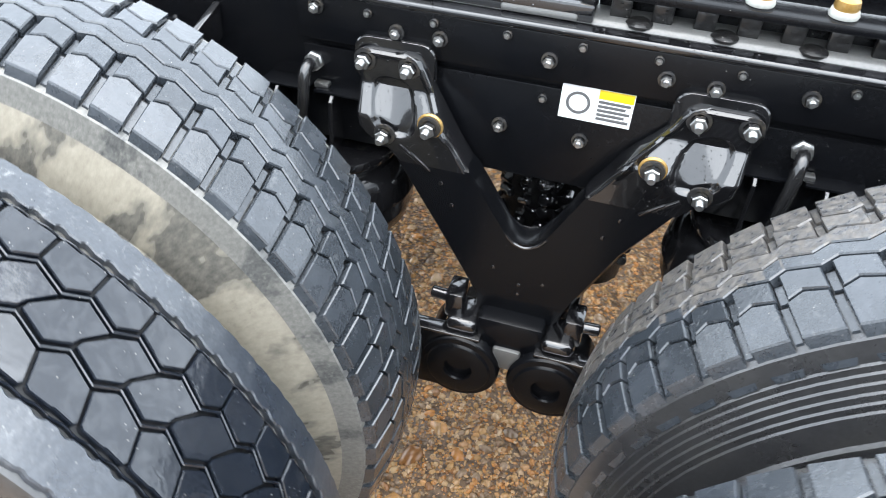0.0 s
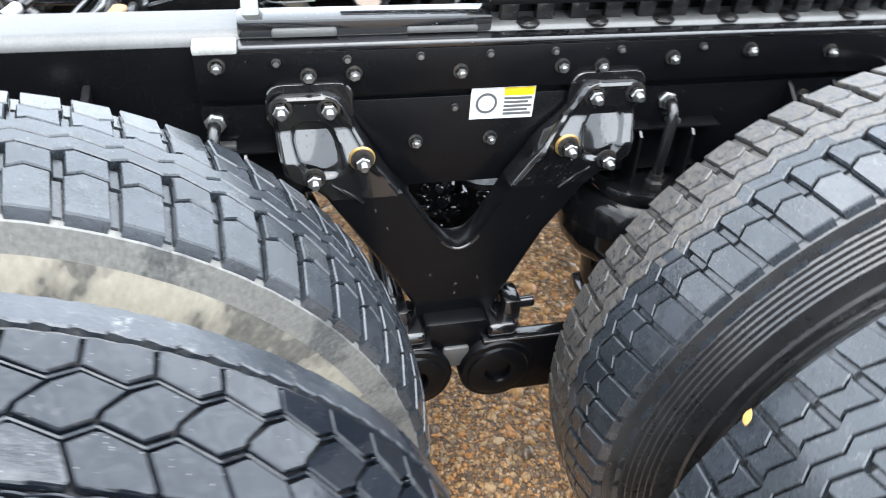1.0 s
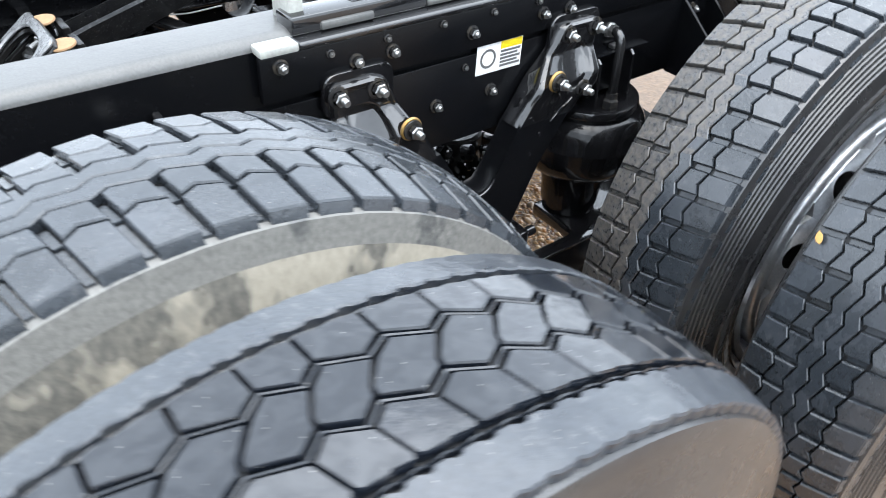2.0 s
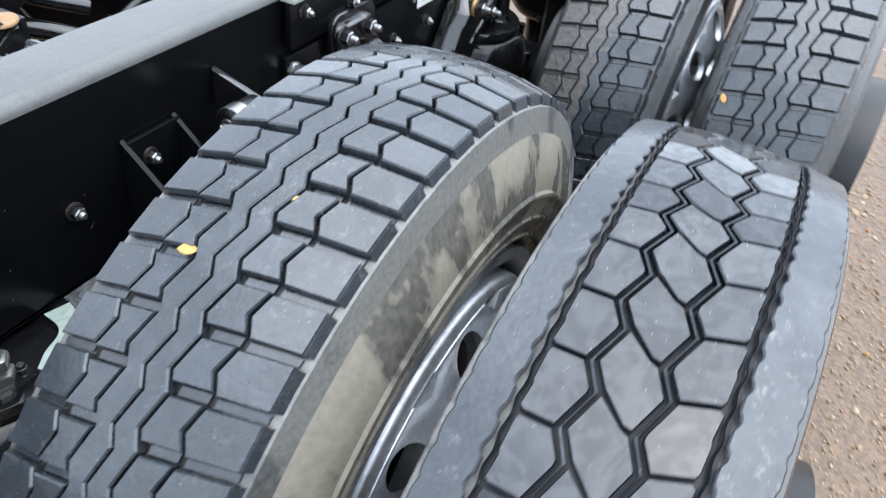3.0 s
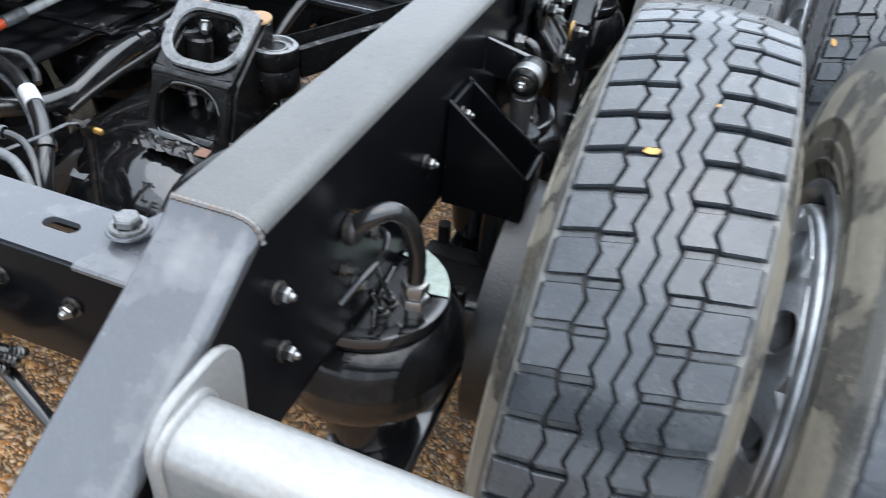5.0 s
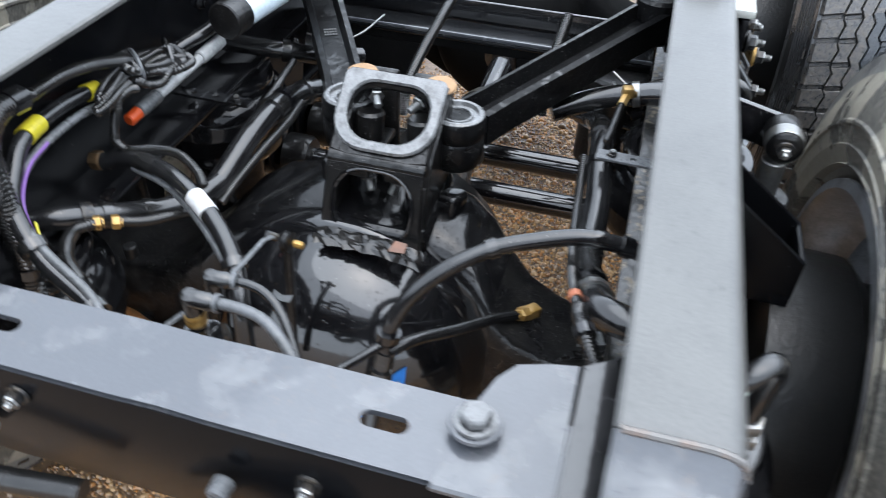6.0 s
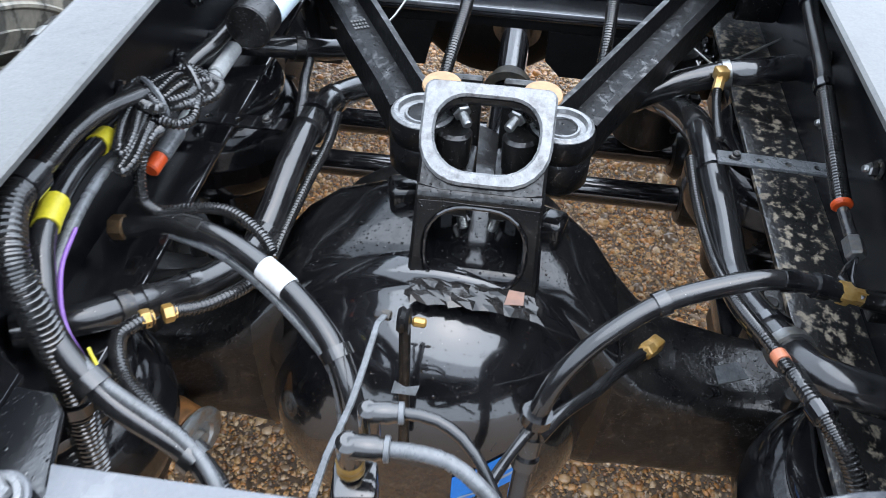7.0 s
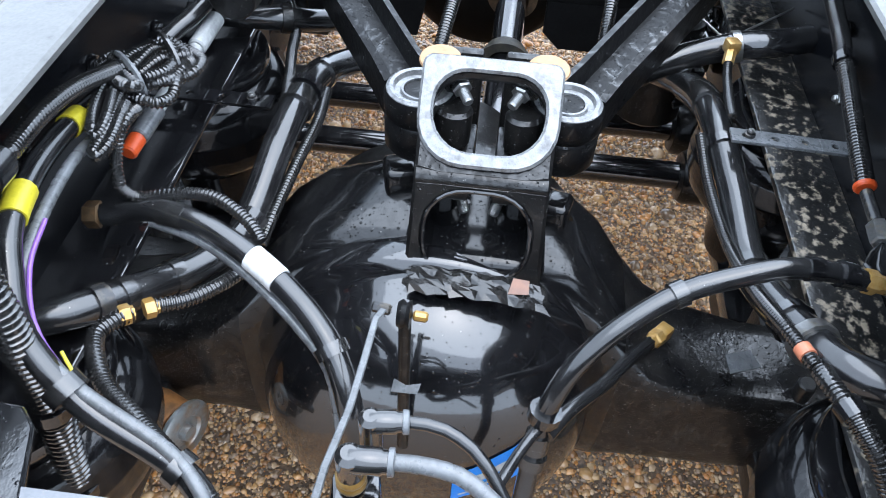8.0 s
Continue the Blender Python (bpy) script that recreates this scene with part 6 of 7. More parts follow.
hose("cable_bundle", [(-0.36, 0.145, 0.765), (-0.300, 0.190, 0.785), (-0.268, 0.275, 0.815), (-0.238, 0.325, 0.855), (-0.200, 0.346, 0.878), (-0.161, 0.360, 0.893), (-0.09, 0.379, 0.885), (-0.027, 0.387, 0.875), (0.039, 0.388, 0.862), (0.131, 0.379, 0.850), (0.186, 0.362, 0.858), (0.224, 0.345, 0.866), (0.34, 0.325, 0.88)],
     0.0105, HOSE, "smooth black cable bundle with yellow tape", "cable",
     bands=((0.425, 0.042, 0.0016, YELLOW, "yellow_tape"), (0.585, 0.030, 0.0016, YELLOW, "yellow_tape"), (0.105, 0.016, 0.005, CONDUIT, "cable_clamp"), (0.225, 0.016, 0.006, CONDUIT, "cable_clamp")))
hose("grey_air_line", [(-0.345, 0.150, 0.785), (-0.292, 0.200, 0.800), (-0.258, 0.285, 0.83), (-0.225, 0.332, 0.858), (-0.16, 0.350, 0.874), (-0.06, 0.368, 0.866), (0.02, 0.374, 0.848)], 0.0055, GREY_HOSE, "grey nylon air line along the loom", "air line")
VIOLET = material("violet_wire", (0.16, 0.07, 0.28), 0.4)
hose("violet_wire", [(-0.345, 0.158, 0.775), (-0.290, 0.205, 0.789), (-0.262, 0.268, 0.808), (-0.232, 0.317, 0.849), (-0.188, 0.338, 0.874), (-0.14, 0.347, 0.879)], 0.0020, VIOLET, "thin violet wire in the bundle", "wire", seg=8)
hose("yellow_wire", [(-0.262, 0.272, 0.825), (-0.250, 0.288, 0.836), (-0.240, 0.298, 0.845)], 0.0014, YELLOW, "short yellow wire in the bundle", "wire", seg=8)
hose("corrugated_conduit", [(-0.37, 0.10, 0.76), (-0.305, 0.182, 0.782), (-0.257, 0.247, 0.782), (-0.222, 0.293, 0.780), (-0.181, 0.318, 0.778), (-0.160, 0.312, 0.776), (-0.145, 0.302, 0.772)], 0.0085, CONDUIT, "black corrugated conduit curling to brass fittings", "conduit", CR)
hose("corrugated_conduit", [(-0.132, 0.289, 0.768), (-0.115, 0.262, 0.762), (-0.088, 0.238, 0.758), (-0.055, 0.222, 0.750)], 0.0075, CONDUIT, "black corrugated conduit from a brass fitting", "conduit", CR)
for p, q in (((-0.150, 0.307, 0.774), (-0.143, 0.298, 0.772)), ((-0.136, 0.291, 0.769), (-0.130, 0.284, 0.767))):
    bm = bmesh.new()
    a, b = Vector(p), Vector(q)
    d = (b - a).normalized()
    lathe(bm, a - d * 0.003, d, [(0, 0), (0.0090, 0), (0.0098, 0.0015), (0.0098, 0.009), (0.0070, 0.0105), (0.0070, 0.013), (0, 0.013)], 6)
    solo("brass_fitting", bm, BRASS, "brass hex fitting joining two hoses", "fitting", "brass fittings")
# brake hose with the white tape
hose("brake_hose", [(-0.040, 0.368, 0.785), (-0.036, 0.335, 0.792), (-0.040, 0.300, 0.797), (-0.052, 0.255, 0.795), (-0.078, 0.203, 0.785), (-0.115, 0.150, 0.770), (-0.151, 0.115, 0.750), (-0.185, 0.095, 0.715), (-0.20, 0.088, 0.65)], 0.0122, HOSE,
     "thick black brake hose with a white tape label", "hose", bands=((0.435, 0.040, 0.0012, WHITE_TAPE, "white_tape"), (0.70, 0.018, 0.004, CONDUIT, "clamp"), (0.17, 0.03, 0.0015, CONDUIT, "sleeve")))
hose("air_line", [(-0.045, 0.318, 0.788), (-0.058, 0.262, 0.780), (-0.085, 0.210, 0.768), (-0.125, 0.155, 0.752), (-0.158, 0.120, 0.735), (-0.19, 0.105, 0.69)], 0.0050, GREY_HOSE, "thin grey air line under the brake hose", "air line")
hose("corrugated_conduit", [(-0.026, 0.349, 0.826), (-0.030, 0.347, 0.815), (-0.030, 0.330, 0.805), (-0.022, 0.295, 0.808), (-0.022, 0.258, 0.808), (-0.040, 0.222, 0.800), (-0.058, 0.203, 0.792)], 0.0068, CONDUIT, "thin black corrugated conduit looping over the brake hose", "conduit", CR)
bm = bmesh.new()
lathe(bm, (-0.042, 0.385, 0.785), (0.1, -1, 0.05), [(0, 0), (0.013, 0), (0.014, 0.002), (0.014, 0.014), (0.011, 0.016), (0.011, 0.03), (0, 0.03)], 6)
solo("brass_fitting", bm, BRASS_DULL, "dull brown brass hose end at the rail", "fitting", "brass fittings")
# big left hose
hose("coolant_pipe", [(-0.190, 0.416, 0.782), (-0.169, 0.383, 0.776), (-0.151, 0.356, 0.771), (-0.127, 0.336, 0.760), (-0.085, 0.312, 0.740), (-0.044, 0.285, 0.725), (0.0, 0.262, 0.718), (0.045, 0.250, 0.718)], 0.0172, HOSE, "thick black rubber pipe crossing to the rail", "pipe",
     bands=((0.33, 0.008, 0.003, BOLT_DARK, "hose_clamp"), (0.42, 0.006, 0.002, CONDUIT, "tape_band"), (0.60, 0.008, 0.002, CONDUIT, "tape_band")))
hose("air_pipe", [(0.02, 0.262, 0.70), (0.08, 0.252, 0.722), (0.14, 0.246, 0.742), (0.20, 0.240, 0.752), (0.27, 0.236, 0.745), (0.34, 0.225, 0.725), (0.40, 0.195, 0.705), (0.44, 0.15, 0.69)], 0.0190, HOSE, "thick glossy black air pipe rising past the axle", "pipe",
     bands=((0.45, 0.034, 0.004, CONDUIT, "collar"), (0.50, 0.006, 0.006, BLACK, "zip_tie"), (0.66, 0.008, 0.003, CONDUIT, "tape_band")))
hose("corrugated_conduit", [(0.26, 0.212, 0.745), (0.20, 0.212, 0.738), (0.13, 0.222, 0.728), (0.06, 0.232, 0.712), (0.02, 0.238, 0.700)], 0.0072, CONDUIT, "black corrugated conduit beside the air pipe", "conduit", CR)
hose("corrugated_conduit", [(0.43, 0.300, 0.765), (0.39, 0.283, 0.755), (0.33, 0.275, 0.752), (0.27, 0.262, 0.758), (0.21, 0.250, 0.765)], 0.0075, CONDUIT, "black corrugated conduit running forward", "conduit", CR)
hose("air_pipe", [(0.36, 0.42, 0.78), (0.37, 0.35, 0.775), (0.385, 0.29, 0.768), (0.43, 0.25, 0.745), (0.50, 0.20, 0.72)], 0.0165, HOSE, "black pipe with a tee at the rail", "pipe", bands=((0.45, 0.02, 0.004, BLACK_WET, "tee"),))
# coiled spare conduit on the left rail
coil = thing("coiled_conduit", (0.07, 0.345, 0.87), "coil of spare black corrugated conduit tied to the loom", "coil")
STRANDS = (
    ((0.074, 0.389), (0.100, 0.386), (0.115, 0.379), (0.137, 0.360), (0.132, 0.338), (0.131, 0.324), (0.113, 0.304), (0.088, 0.302), (0.079, 0.316)),
    ((0.068, 0.378), (0.100, 0.372), (0.122, 0.362), (0.128, 0.345), (0.120, 0.326), (0.104, 0.312), (0.090, 0.311)),
    ((0.060, 0.370), (0.077, 0.360), (0.105, 0.351), (0.111, 0.334), (0.092, 0.324), (0.069, 0.325), (0.051, 0.337)),
    ((0.052, 0.362), (0.067, 0.353), (0.090, 0.339), (0.101, 0.327), (0.112, 0.314)),
    ((0.046, 0.355), (0.052, 0.344), (0.059, 0.324), (0.076, 0.319), (0.092, 0.315)),
    ((0.044, 0.350), (0.036, 0.338), (0.035, 0.322), (0.052, 0.315), (0.068, 0.315), (0.086, 0.322)),
    ((0.064, 0.389), (0.071, 0.377), (0.058, 0.359), (0.037, 0.341), (0.031, 0.345), (0.044, 0.363), (0.057, 0.381)),
    ((0.078, 0.383), (0.064, 0.366), (0.044, 0.347), (0.036, 0.336)))
for k, strand in enumerate(STRANDS):
    bm = bmesh.new()
    lift = (0.0, 0.006, 0.012, 0.008, 0.004, -0.002, 0.016, 0.014)[k]
    sweep(bm, [(x, y, 0.873 + lift + 0.003 * math.sin(2.1 * i + k)) for i, (x, y) in enumerate(strand)], 0.0062, 10, rib=CR)
    part("loop", bm, CONDUIT, coil)
# loops that hang from the tie
for k, strand in enumerate((((0.062, 0.380), (0.052, 0.377), (0.016, 0.373), (-0.017, 0.364), (-0.025, 0.355), (-0.001, 0.355), (0.033, 0.362)),
                            ((0.050, 0.364), (0.034, 0.359), (-0.010, 0.351), (-0.043, 0.353), (-0.044, 0.347), (-0.028, 0.342), (0.005, 0.345), (0.025, 0.349)),
                            ((0.052, 0.372), (0.030, 0.368), (-0.004, 0.360), (-0.034, 0.357), (-0.039, 0.350), (-0.014, 0.347), (0.020, 0.354)))):
    bm = bmesh.new()
    sweep(bm, [(x, y, 0.878 - 0.006 * k + 0.004 * math.sin(1.3 * i)) for i, (x, y) in enumerate(strand)], 0.0062, 10, rib=CR)
    part("loop", bm, CONDUIT, coil)
bm = bmesh.new()
sweep(bm, [(0.028, 0.342, 0.866), (0.012, 0.340, 0.872), (-0.006, 0.343, 0.868), (-0.014, 0.348, 0.852), (-0.022, 0.350, 0.835), (-0.030, 0.348, 0.815)], 0.0066, 10, rib=CR)
part("lead", bm, CONDUIT, coil)
for cx, cy, dx, dy, m in ((0.066, 0.362, 0.020, 0.024, GREY_HOSE), (0.110, 0.338, 0.024, 0.022, CONDUIT)):
    bm = bmesh.new()
    line = [Vector((cx + dx * math.cos(a), cy + dy * math.cos(a), 0.878 + 0.021 * math.sin(a))) for a in (2 * math.pi * i / 24 for i in range(25))]
    sweep(bm, None, 0.0032, 6, line=line)
    part("tie", bm, m, coil)
# connector stick under the coil
conn = thing("sensor_connector", (0.04, 0.355, 0.81), "grey sensor cable sleeve with an orange plastic tip", "connector")
axis0, axis1 = Vector((0.016, 0.358, 0.819)), Vector((0.250, 0.338, 0.841))
d = (axis1 - axis0).normalized()
for f0, f1, r, m, nm in ((0.0, 0.10, 0.0092, ORANGE, "tip"), (0.10, 0.28, 0.0104, GREY_HOSE, "sleeve"), (0.28, 0.72, 0.0082, SLEEVE, "tape"), (0.72, 0.96, 0.0108, SLEEVE, "sleeve")):
    bm = bmesh.new()
    cyl(bm, axis0 + d * (0.245 * f0), axis0 + d * (0.245 * f1), r, 16)
    part(nm, bm, m, conn)
for k in range(2):
    bm = bmesh.new()
    sweep(bm, [(0.270, 0.338 + 0.012 * k, 0.835), (0.33, 0.325 + 0.012 * k, 0.858), (0.40, 0.31, 0.872), (0.48, 0.30, 0.875)], 0.0075, 10)
    part("lead", bm, HOSE if k else CONDUIT, conn)
tank = thing("filter_canister", (0.28, 0.29, 0.90), "pale blue cylindrical canister with a black band", "canister")
bm = bmesh.new()
cyl(bm, (0.215, 0.298, 0.895), (0.50, 0.265, 0.895), 0.026, 28)
part("body", bm, material("pale_blue_paint", (0.50, 0.58, 0.64), 0.35, second=(0.42, 0.5, 0.56), scale=30), tank)
bm = bmesh.new()
cyl(bm, (0.205, 0.299, 0.895), (0.245, 0.295, 0.895), 0.0285, 28)
part("band", bm, BLACK_WET, tank)

# right side
hose("brake_hose", [(-0.24, -0.072, 0.52), (-0.19, -0.076, 0.60), (-0.158, -0.082, 0.672), (-0.150, -0.086, 0.710), (-0.130, -0.104, 0.748), (-0.102, -0.142, 0.780), (-0.075, -0.190, 0.802), (-0.058, -0.240, 0.814), (-0.046, -0.290, 0.822), (-0.042, -0.335, 0.818), (-0.040, -0.364, 0.809)],
     0.0104, HOSE, "thick black brake hose arching over to the rail", "hose",
     bands=((0.30, 0.03, 0.0025, CONDUIT, "tape_wrap"), (0.37, 0.010, 0.006, BLACK, "clamp"), (0.25, 0.014, 0.004, CONDUIT, "tape_wrap"), (0.68, 0.010, 0.0030, CONDUIT, "clip"), (0.90, 0.020, 0.0015, BLACK, "ferrule"), (0.955, 0.008, 0.003, BLACK, "ferrule")))
bm = bmesh.new()
lathe(bm, (-0.040, -0.360, 0.811), (0.05, -1, -0.25), [(0, 0), (0.011, 0), (0.012, 0.002), (0.012, 0.013), (0.0088, 0.015), (0.0088, 0.036), (0, 0.036)], 6)
solo("brass_fitting", bm, BRASS, "brass hose end screwed into the rail bracket", "fitting", "brass fittings")
bm = bmesh.new()
sweep(bm, [(-0.038, -0.388, 0.803), (-0.042, -0.408, 0.803), (-0.050, -0.422, 0.812)], 0.010, 10)
box(bm, (-0.032, -0.410, 0.788), (0.03, 0.02, 0.02), bevel=0.003)
solo("elbow_fitting", bm, BLACK_WET, "black elbow fitting on the rail's inner face", "fitting")
hose("lube_hose", [(-0.165, -0.088, 0.680), (-0.130, -0.112, 0.676), (-0.082, -0.150, 0.656), (-0.022, -0.190, 0.630), (0.016, -0.217, 0.610)], 0.0078, HOSE, "thin black hose ending in a brass fitting", "hose")
bm = bmesh.new()
lathe(bm, (0.014, -0.216, 0.611), (0.75, -0.6, -0.25), [(0, 0), (0.008, 0), (0.0085, 0.008), (0.011, 0.010), (0.011, 0.022), (0, 0.022)], 6)
box(bm, (0.038, -0.235, 0.601), (0.026, 0.018, 0.020), (0, 10, -38), 0.003)
solo("brass_fitting", bm, BRASS, "brass elbow fitting on the axle housing", "fitting", "brass fittings")
hose("air_pipe", [(0.56, -0.20, 0.655), (0.49, -0.256, 0.673), (0.42, -0.272, 0.705), (0.33, -0.280, 0.742), (0.252, -0.285, 0.752), (0.15, -0.296, 0.735), (0.05, -0.297, 0.729), (-0.006, -0.301, 0.743), (-0.070, -0.311, 0.768), (-0.120, -0.322, 0.788), (-0.139, -0.334, 0.797), (-0.149, -0.355, 0.799), (-0.154, -0.385, 0.797), (-0.156, -0.418, 0.795)],
     0.0195, HOSE, "thick black air pipe with clamps along the rail", "pipe",
     bands=((0.30, 0.10, 0.0025, CONDUIT, "sleeve"), (0.46, 0.008, 0.003, BLACK, "band"), (0.68, 0.006, 0.003, CONDUIT, "band"), (0.80, 0.010, 0.003, BLACK, "band"), (0.84, 0.012, 0.004, STEEL, "hose_clamp")))
hose("corrugated_conduit", [(0.235, -0.262, 0.752), (0.16, -0.268, 0.735), (0.06, -0.275, 0.738), (-0.02, -0.282, 0.760), (-0.09, -0.290, 0.788), (-0.138, -0.300, 0.800)], 0.0070, CONDUIT, "thin black corrugated conduit with a faded orange marker", "conduit", CR, bands=((0.965, 0.012, 0.0010, SALMON, "orange_marker"),))
hose("wiring_loom", [(-0.142, -0.304, 0.800), (-0.162, -0.306, 0.806), (-0.197, -0.319, 0.807), (-0.226, -0.337, 0.790), (-0.252, -0.352, 0.755), (-0.275, -0.362, 0.70)], 0.0092, CONDUIT, "black corrugated loom hanging past the air spring", "loom", CR,
     bands=((0.22, 0.012, 0.003, BLACK, "clip"),))
hose("wiring_loom", [(0.52, -0.405, 0.915), (0.40, -0.398, 0.893), (0.30, -0.396, 0.875), (0.23, -0.394, 0.858), (0.15, -0.392, 0.838), (0.085, -0.390, 0.823)], 0.0105, CONDUIT, "black corrugated wiring loom inside the rail", "loom", CR,
     bands=((0.25, 0.010, 0.003, BLACK, "cable_tie"), (0.62, 0.010, 0.003, BLACK, "cable_tie")))
sens = thing("wheel_sensor_plug", (0.05, -0.39, 0.82), "grey sensor plug with an orange seal", "plug")
bm = bmesh.new()
cyl(bm, (0.086, -0.390, 0.823), (0.079, -0.390, 0.8215), 0.0115, 16)
part("seal", bm, ORANGE, sens)
bm = bmesh.new()
cyl(bm, (0.076, -0.390, 0.821), (0.030, -0.388, 0.820), 0.0066, 14)
part("sleeve", bm, BOLT_DARK, sens)
bm = bmesh.new()
cyl(bm, (0.030, -0.388, 0.820), (0.004, -0.387, 0.818), 0.0104, 6, 0.002)
part("nut", bm, STEEL, sens)
bm = bmesh.new()
for k in range(2):
    sweep(bm, [(0.004, -0.387, 0.818), (-0.02, -0.380 + 0.012 * k, 0.812), (-0.045, -0.385, 0.80 + 0.01 * k)], 0.0025, 6)
part("wire", bm, HOSE, sens)
hose("air_pipe", [(0.36, -0.19, 0.75), (0.39, -0.26, 0.77), (0.400, -0.325, 0.785), (0.398, -0.37, 0.795), (0.41, -0.415, 0.80)], 0.0185, HOSE, "thick black pipe running to the rail", "pipe", bands=((0.62, 0.012, 0.003, STEEL, "hose_clamp"), (0.72, 0.08, 0.001, BLACK, "sleeve")))
bm = bmesh.new()
box(bm, (0.372, -0.306, 0.800), (0.018, 0.018, 0.018), (0, 0, 15), 0.003)
cyl(bm, (0.366, -0.305, 0.796), (0.346, -0.300, 0.788), 0.0075, 6, 0.0015)
cyl(bm, (0.372, -0.306, 0.800), (0.385, -0.318, 0.790), 0.0065, 8, 0.0015)
solo("brass_fitting", bm, BRASS, "brass tee fitting on the pipe", "fitting", "brass fittings")
hose("corrugated_conduit", [(0.350, -0.301, 0.790), (0.325, -0.298, 0.784), (0.28, -0.294, 0.782), (0.235, -0.290, 0.786)], 0.0062, CONDUIT, "short black corrugated conduit from the brass tee", "conduit", CR)
for pts in ([(0.435, -0.276, 0.80), (0.420, -0.31, 0.785), (0.435, -0.345, 0.795), (0.49, -0.41, 0.80)], [(0.42, -0.28, 0.79), (0.405, -0.295, 0.775), (0.41, -0.32, 0.77)]):
    bm = bmesh.new()
    sweep(bm, pts, 0.0016, 6)
    solo("bare_wire", bm, STEEL, "thin bright lock wire", "wire", "lock wires")
bm = bmesh.new()
sweep(bm, [(0.36, 0.24, 0.82), (0.39, 0.20, 0.80), (0.43, 0.17, 0.80), (0.5, 0.15, 0.81)], 0.0016, 6)
solo("bare_wire", bm, STEEL, "thin bright lock wire", "wire", "lock wires")
for pts in ([(0.64, 0.06, 0.80), (0.55, 0.065, 0.78), (0.48, 0.075, 0.75), (0.43, 0.085, 0.71), (0.42, 0.09, 0.66)], [(0.63, -0.17, 0.80), (0.55, -0.165, 0.77), (0.50, -0.16, 0.73), (0.48, -0.16, 0.67)]):
    hose("corrugated_conduit", pts, 0.0105, CONDUIT, "black corrugated conduit hanging from the crossmember", "conduit", CR)


def holed_strap(p0, p1, mat, label):
    """A flat strap with three holes and a small bolt."""
    a, b = Vector(p0), Vector(p1)
    s = thing("strap_bracket", a, label, "bracket", "strap brackets")
    d = (b - a)
    l = d.length
    d.normalize()
    side = Vector((0, 0, 1)).cross(d).normalized()
    bm = bmesh.new()
    w, n = 0.024, 4
    for k in range(n):
        seg = 16
        outer, hole = [], []
        for i in range(seg):
            t = 2 * math.pi * i / seg
            c, q = math.cos(t), math.sin(t)
            m = max(abs(c), abs(q))
            outer.append((l / n * (k + 0.5) + l / n / 2 * c / m, w / 2 * q / m))
            hole.append((l / n * (k + 0.5) + 0.0045 * c, 0.0045 * q))
        plate(bm, outer, a, d, side, 0.004, 0.0003, hole)
    part("strap", bm, mat, s)
    bolt(s, a + d * (l / n * 0.5 + 0.004) + Vector((0, 0, 0.004)), (0, 0, 1), BOLT_SMALL, 0)
    return s


holed_strap((0.196, -0.282, 0.785), (0.190, -0.418, 0.785), GREY_HOSE, "grey drilled strap bracket bolted to the rail")
holed_strap((0.178, 0.258, 0.776), (0.180, 0.418, 0.776), BLACK, "black drilled strap bracket bolted to the rail web")
for x, z in ((0.25, 0.815), (0.10, 0.86), (0.33, 0.86), (-0.05, 0.86)):
    bolt(right_rail, (x, -0.4185, z), (0, 1, 0), BOLT_ZINC, 40 * x)
    bolt(left_rail, (x, 0.4185, z), (0, -1, 0), BOLT_BLACK, 40 * x)

# height control valve behind the axle
hv = thing("height_control_valve", (-0.29, 0.04, 0.83), "black height control valve with elbow air fittings", "valve")
bm = bmesh.new()
box(bm, (-0.306, 0.064, 0.790), (0.034, 0.036, 0.050), (0, 0, 8), 0.005)
part("body", bm, BLACK, hv)
for c, foot, dirn, r, l in (((-0.302, 0.067, 0.853), 0.815, (0.05, -1, 0.0), 0.0098, 0.029), ((-0.276, 0.057, 0.860), 0.825, (0.12, -1, 0.0), 0.0086, 0.025)):
    # an elbow: an upright neck, a round corner and a level mouth
    bm = bmesh.new()
    c, dv = Vector(c), Vector(dirn).normalized()
    cyl(bm, (c.x, c.y, foot), (c.x, c.y, c.z + r * 0.95), r, 18, 0.004)
    lathe(bm, c, dv, [(0, -r * 0.3), (r * 0.9, -r * 0.2), (r, 0), (r, l - 0.008), (r * 0.86, l - 0.006), (r * 0.86, l), (0, l)], 18)
    elbow = part("elbow", bm, CONDUIT, hv)
    bm = bmesh.new()
    lathe(bm, c + dv * (l - 0.003), dv, [(r * 0.87, 0), (r * 1.02, 0.0005), (r * 1.02, 0.004), (r * 0.87, 0.005)], 18)
    part("collar", bm, GREY_HOSE, elbow, "pale release collar")
bm = bmesh.new()
lathe(bm, (-0.302, 0.067, 0.818), (0, 0, 1), [(0.0098, 0), (0.0112, 0.002), (0.0112, 0.006), (0.0102, 0.008), (0.0112, 0.010), (0.0112, 0.014), (0.0098, 0.016)], 14)
part("brass_thread", bm, BRASS, hv, "brass threaded neck")
hose("air_line", [(-0.3005, 0.037, 0.853), (-0.300, 0.012, 0.852), (-0.306, -0.018, 0.846), (-0.33, -0.055, 0.82), (-0.37, -0.07, 0.78)], 0.0062, GREY_HOSE, "grey nylon air line from the height valve", "air line")
hose("air_line", [(-0.273, 0.031, 0.860), (-0.275, 0.005, 0.859), (-0.290, -0.025, 0.845), (-0.33, -0.062, 0.80)], 0.0048, HOSE, "thin black air line from the height valve", "air line")
hose("air_line", [(-0.150, -0.088, 0.690), (-0.185, -0.066, 0.69), (-0.23, -0.045, 0.70), (-0.29, -0.02, 0.71)], 0.0055, HOSE, "thin black air line crossing behind the axle", "air line")
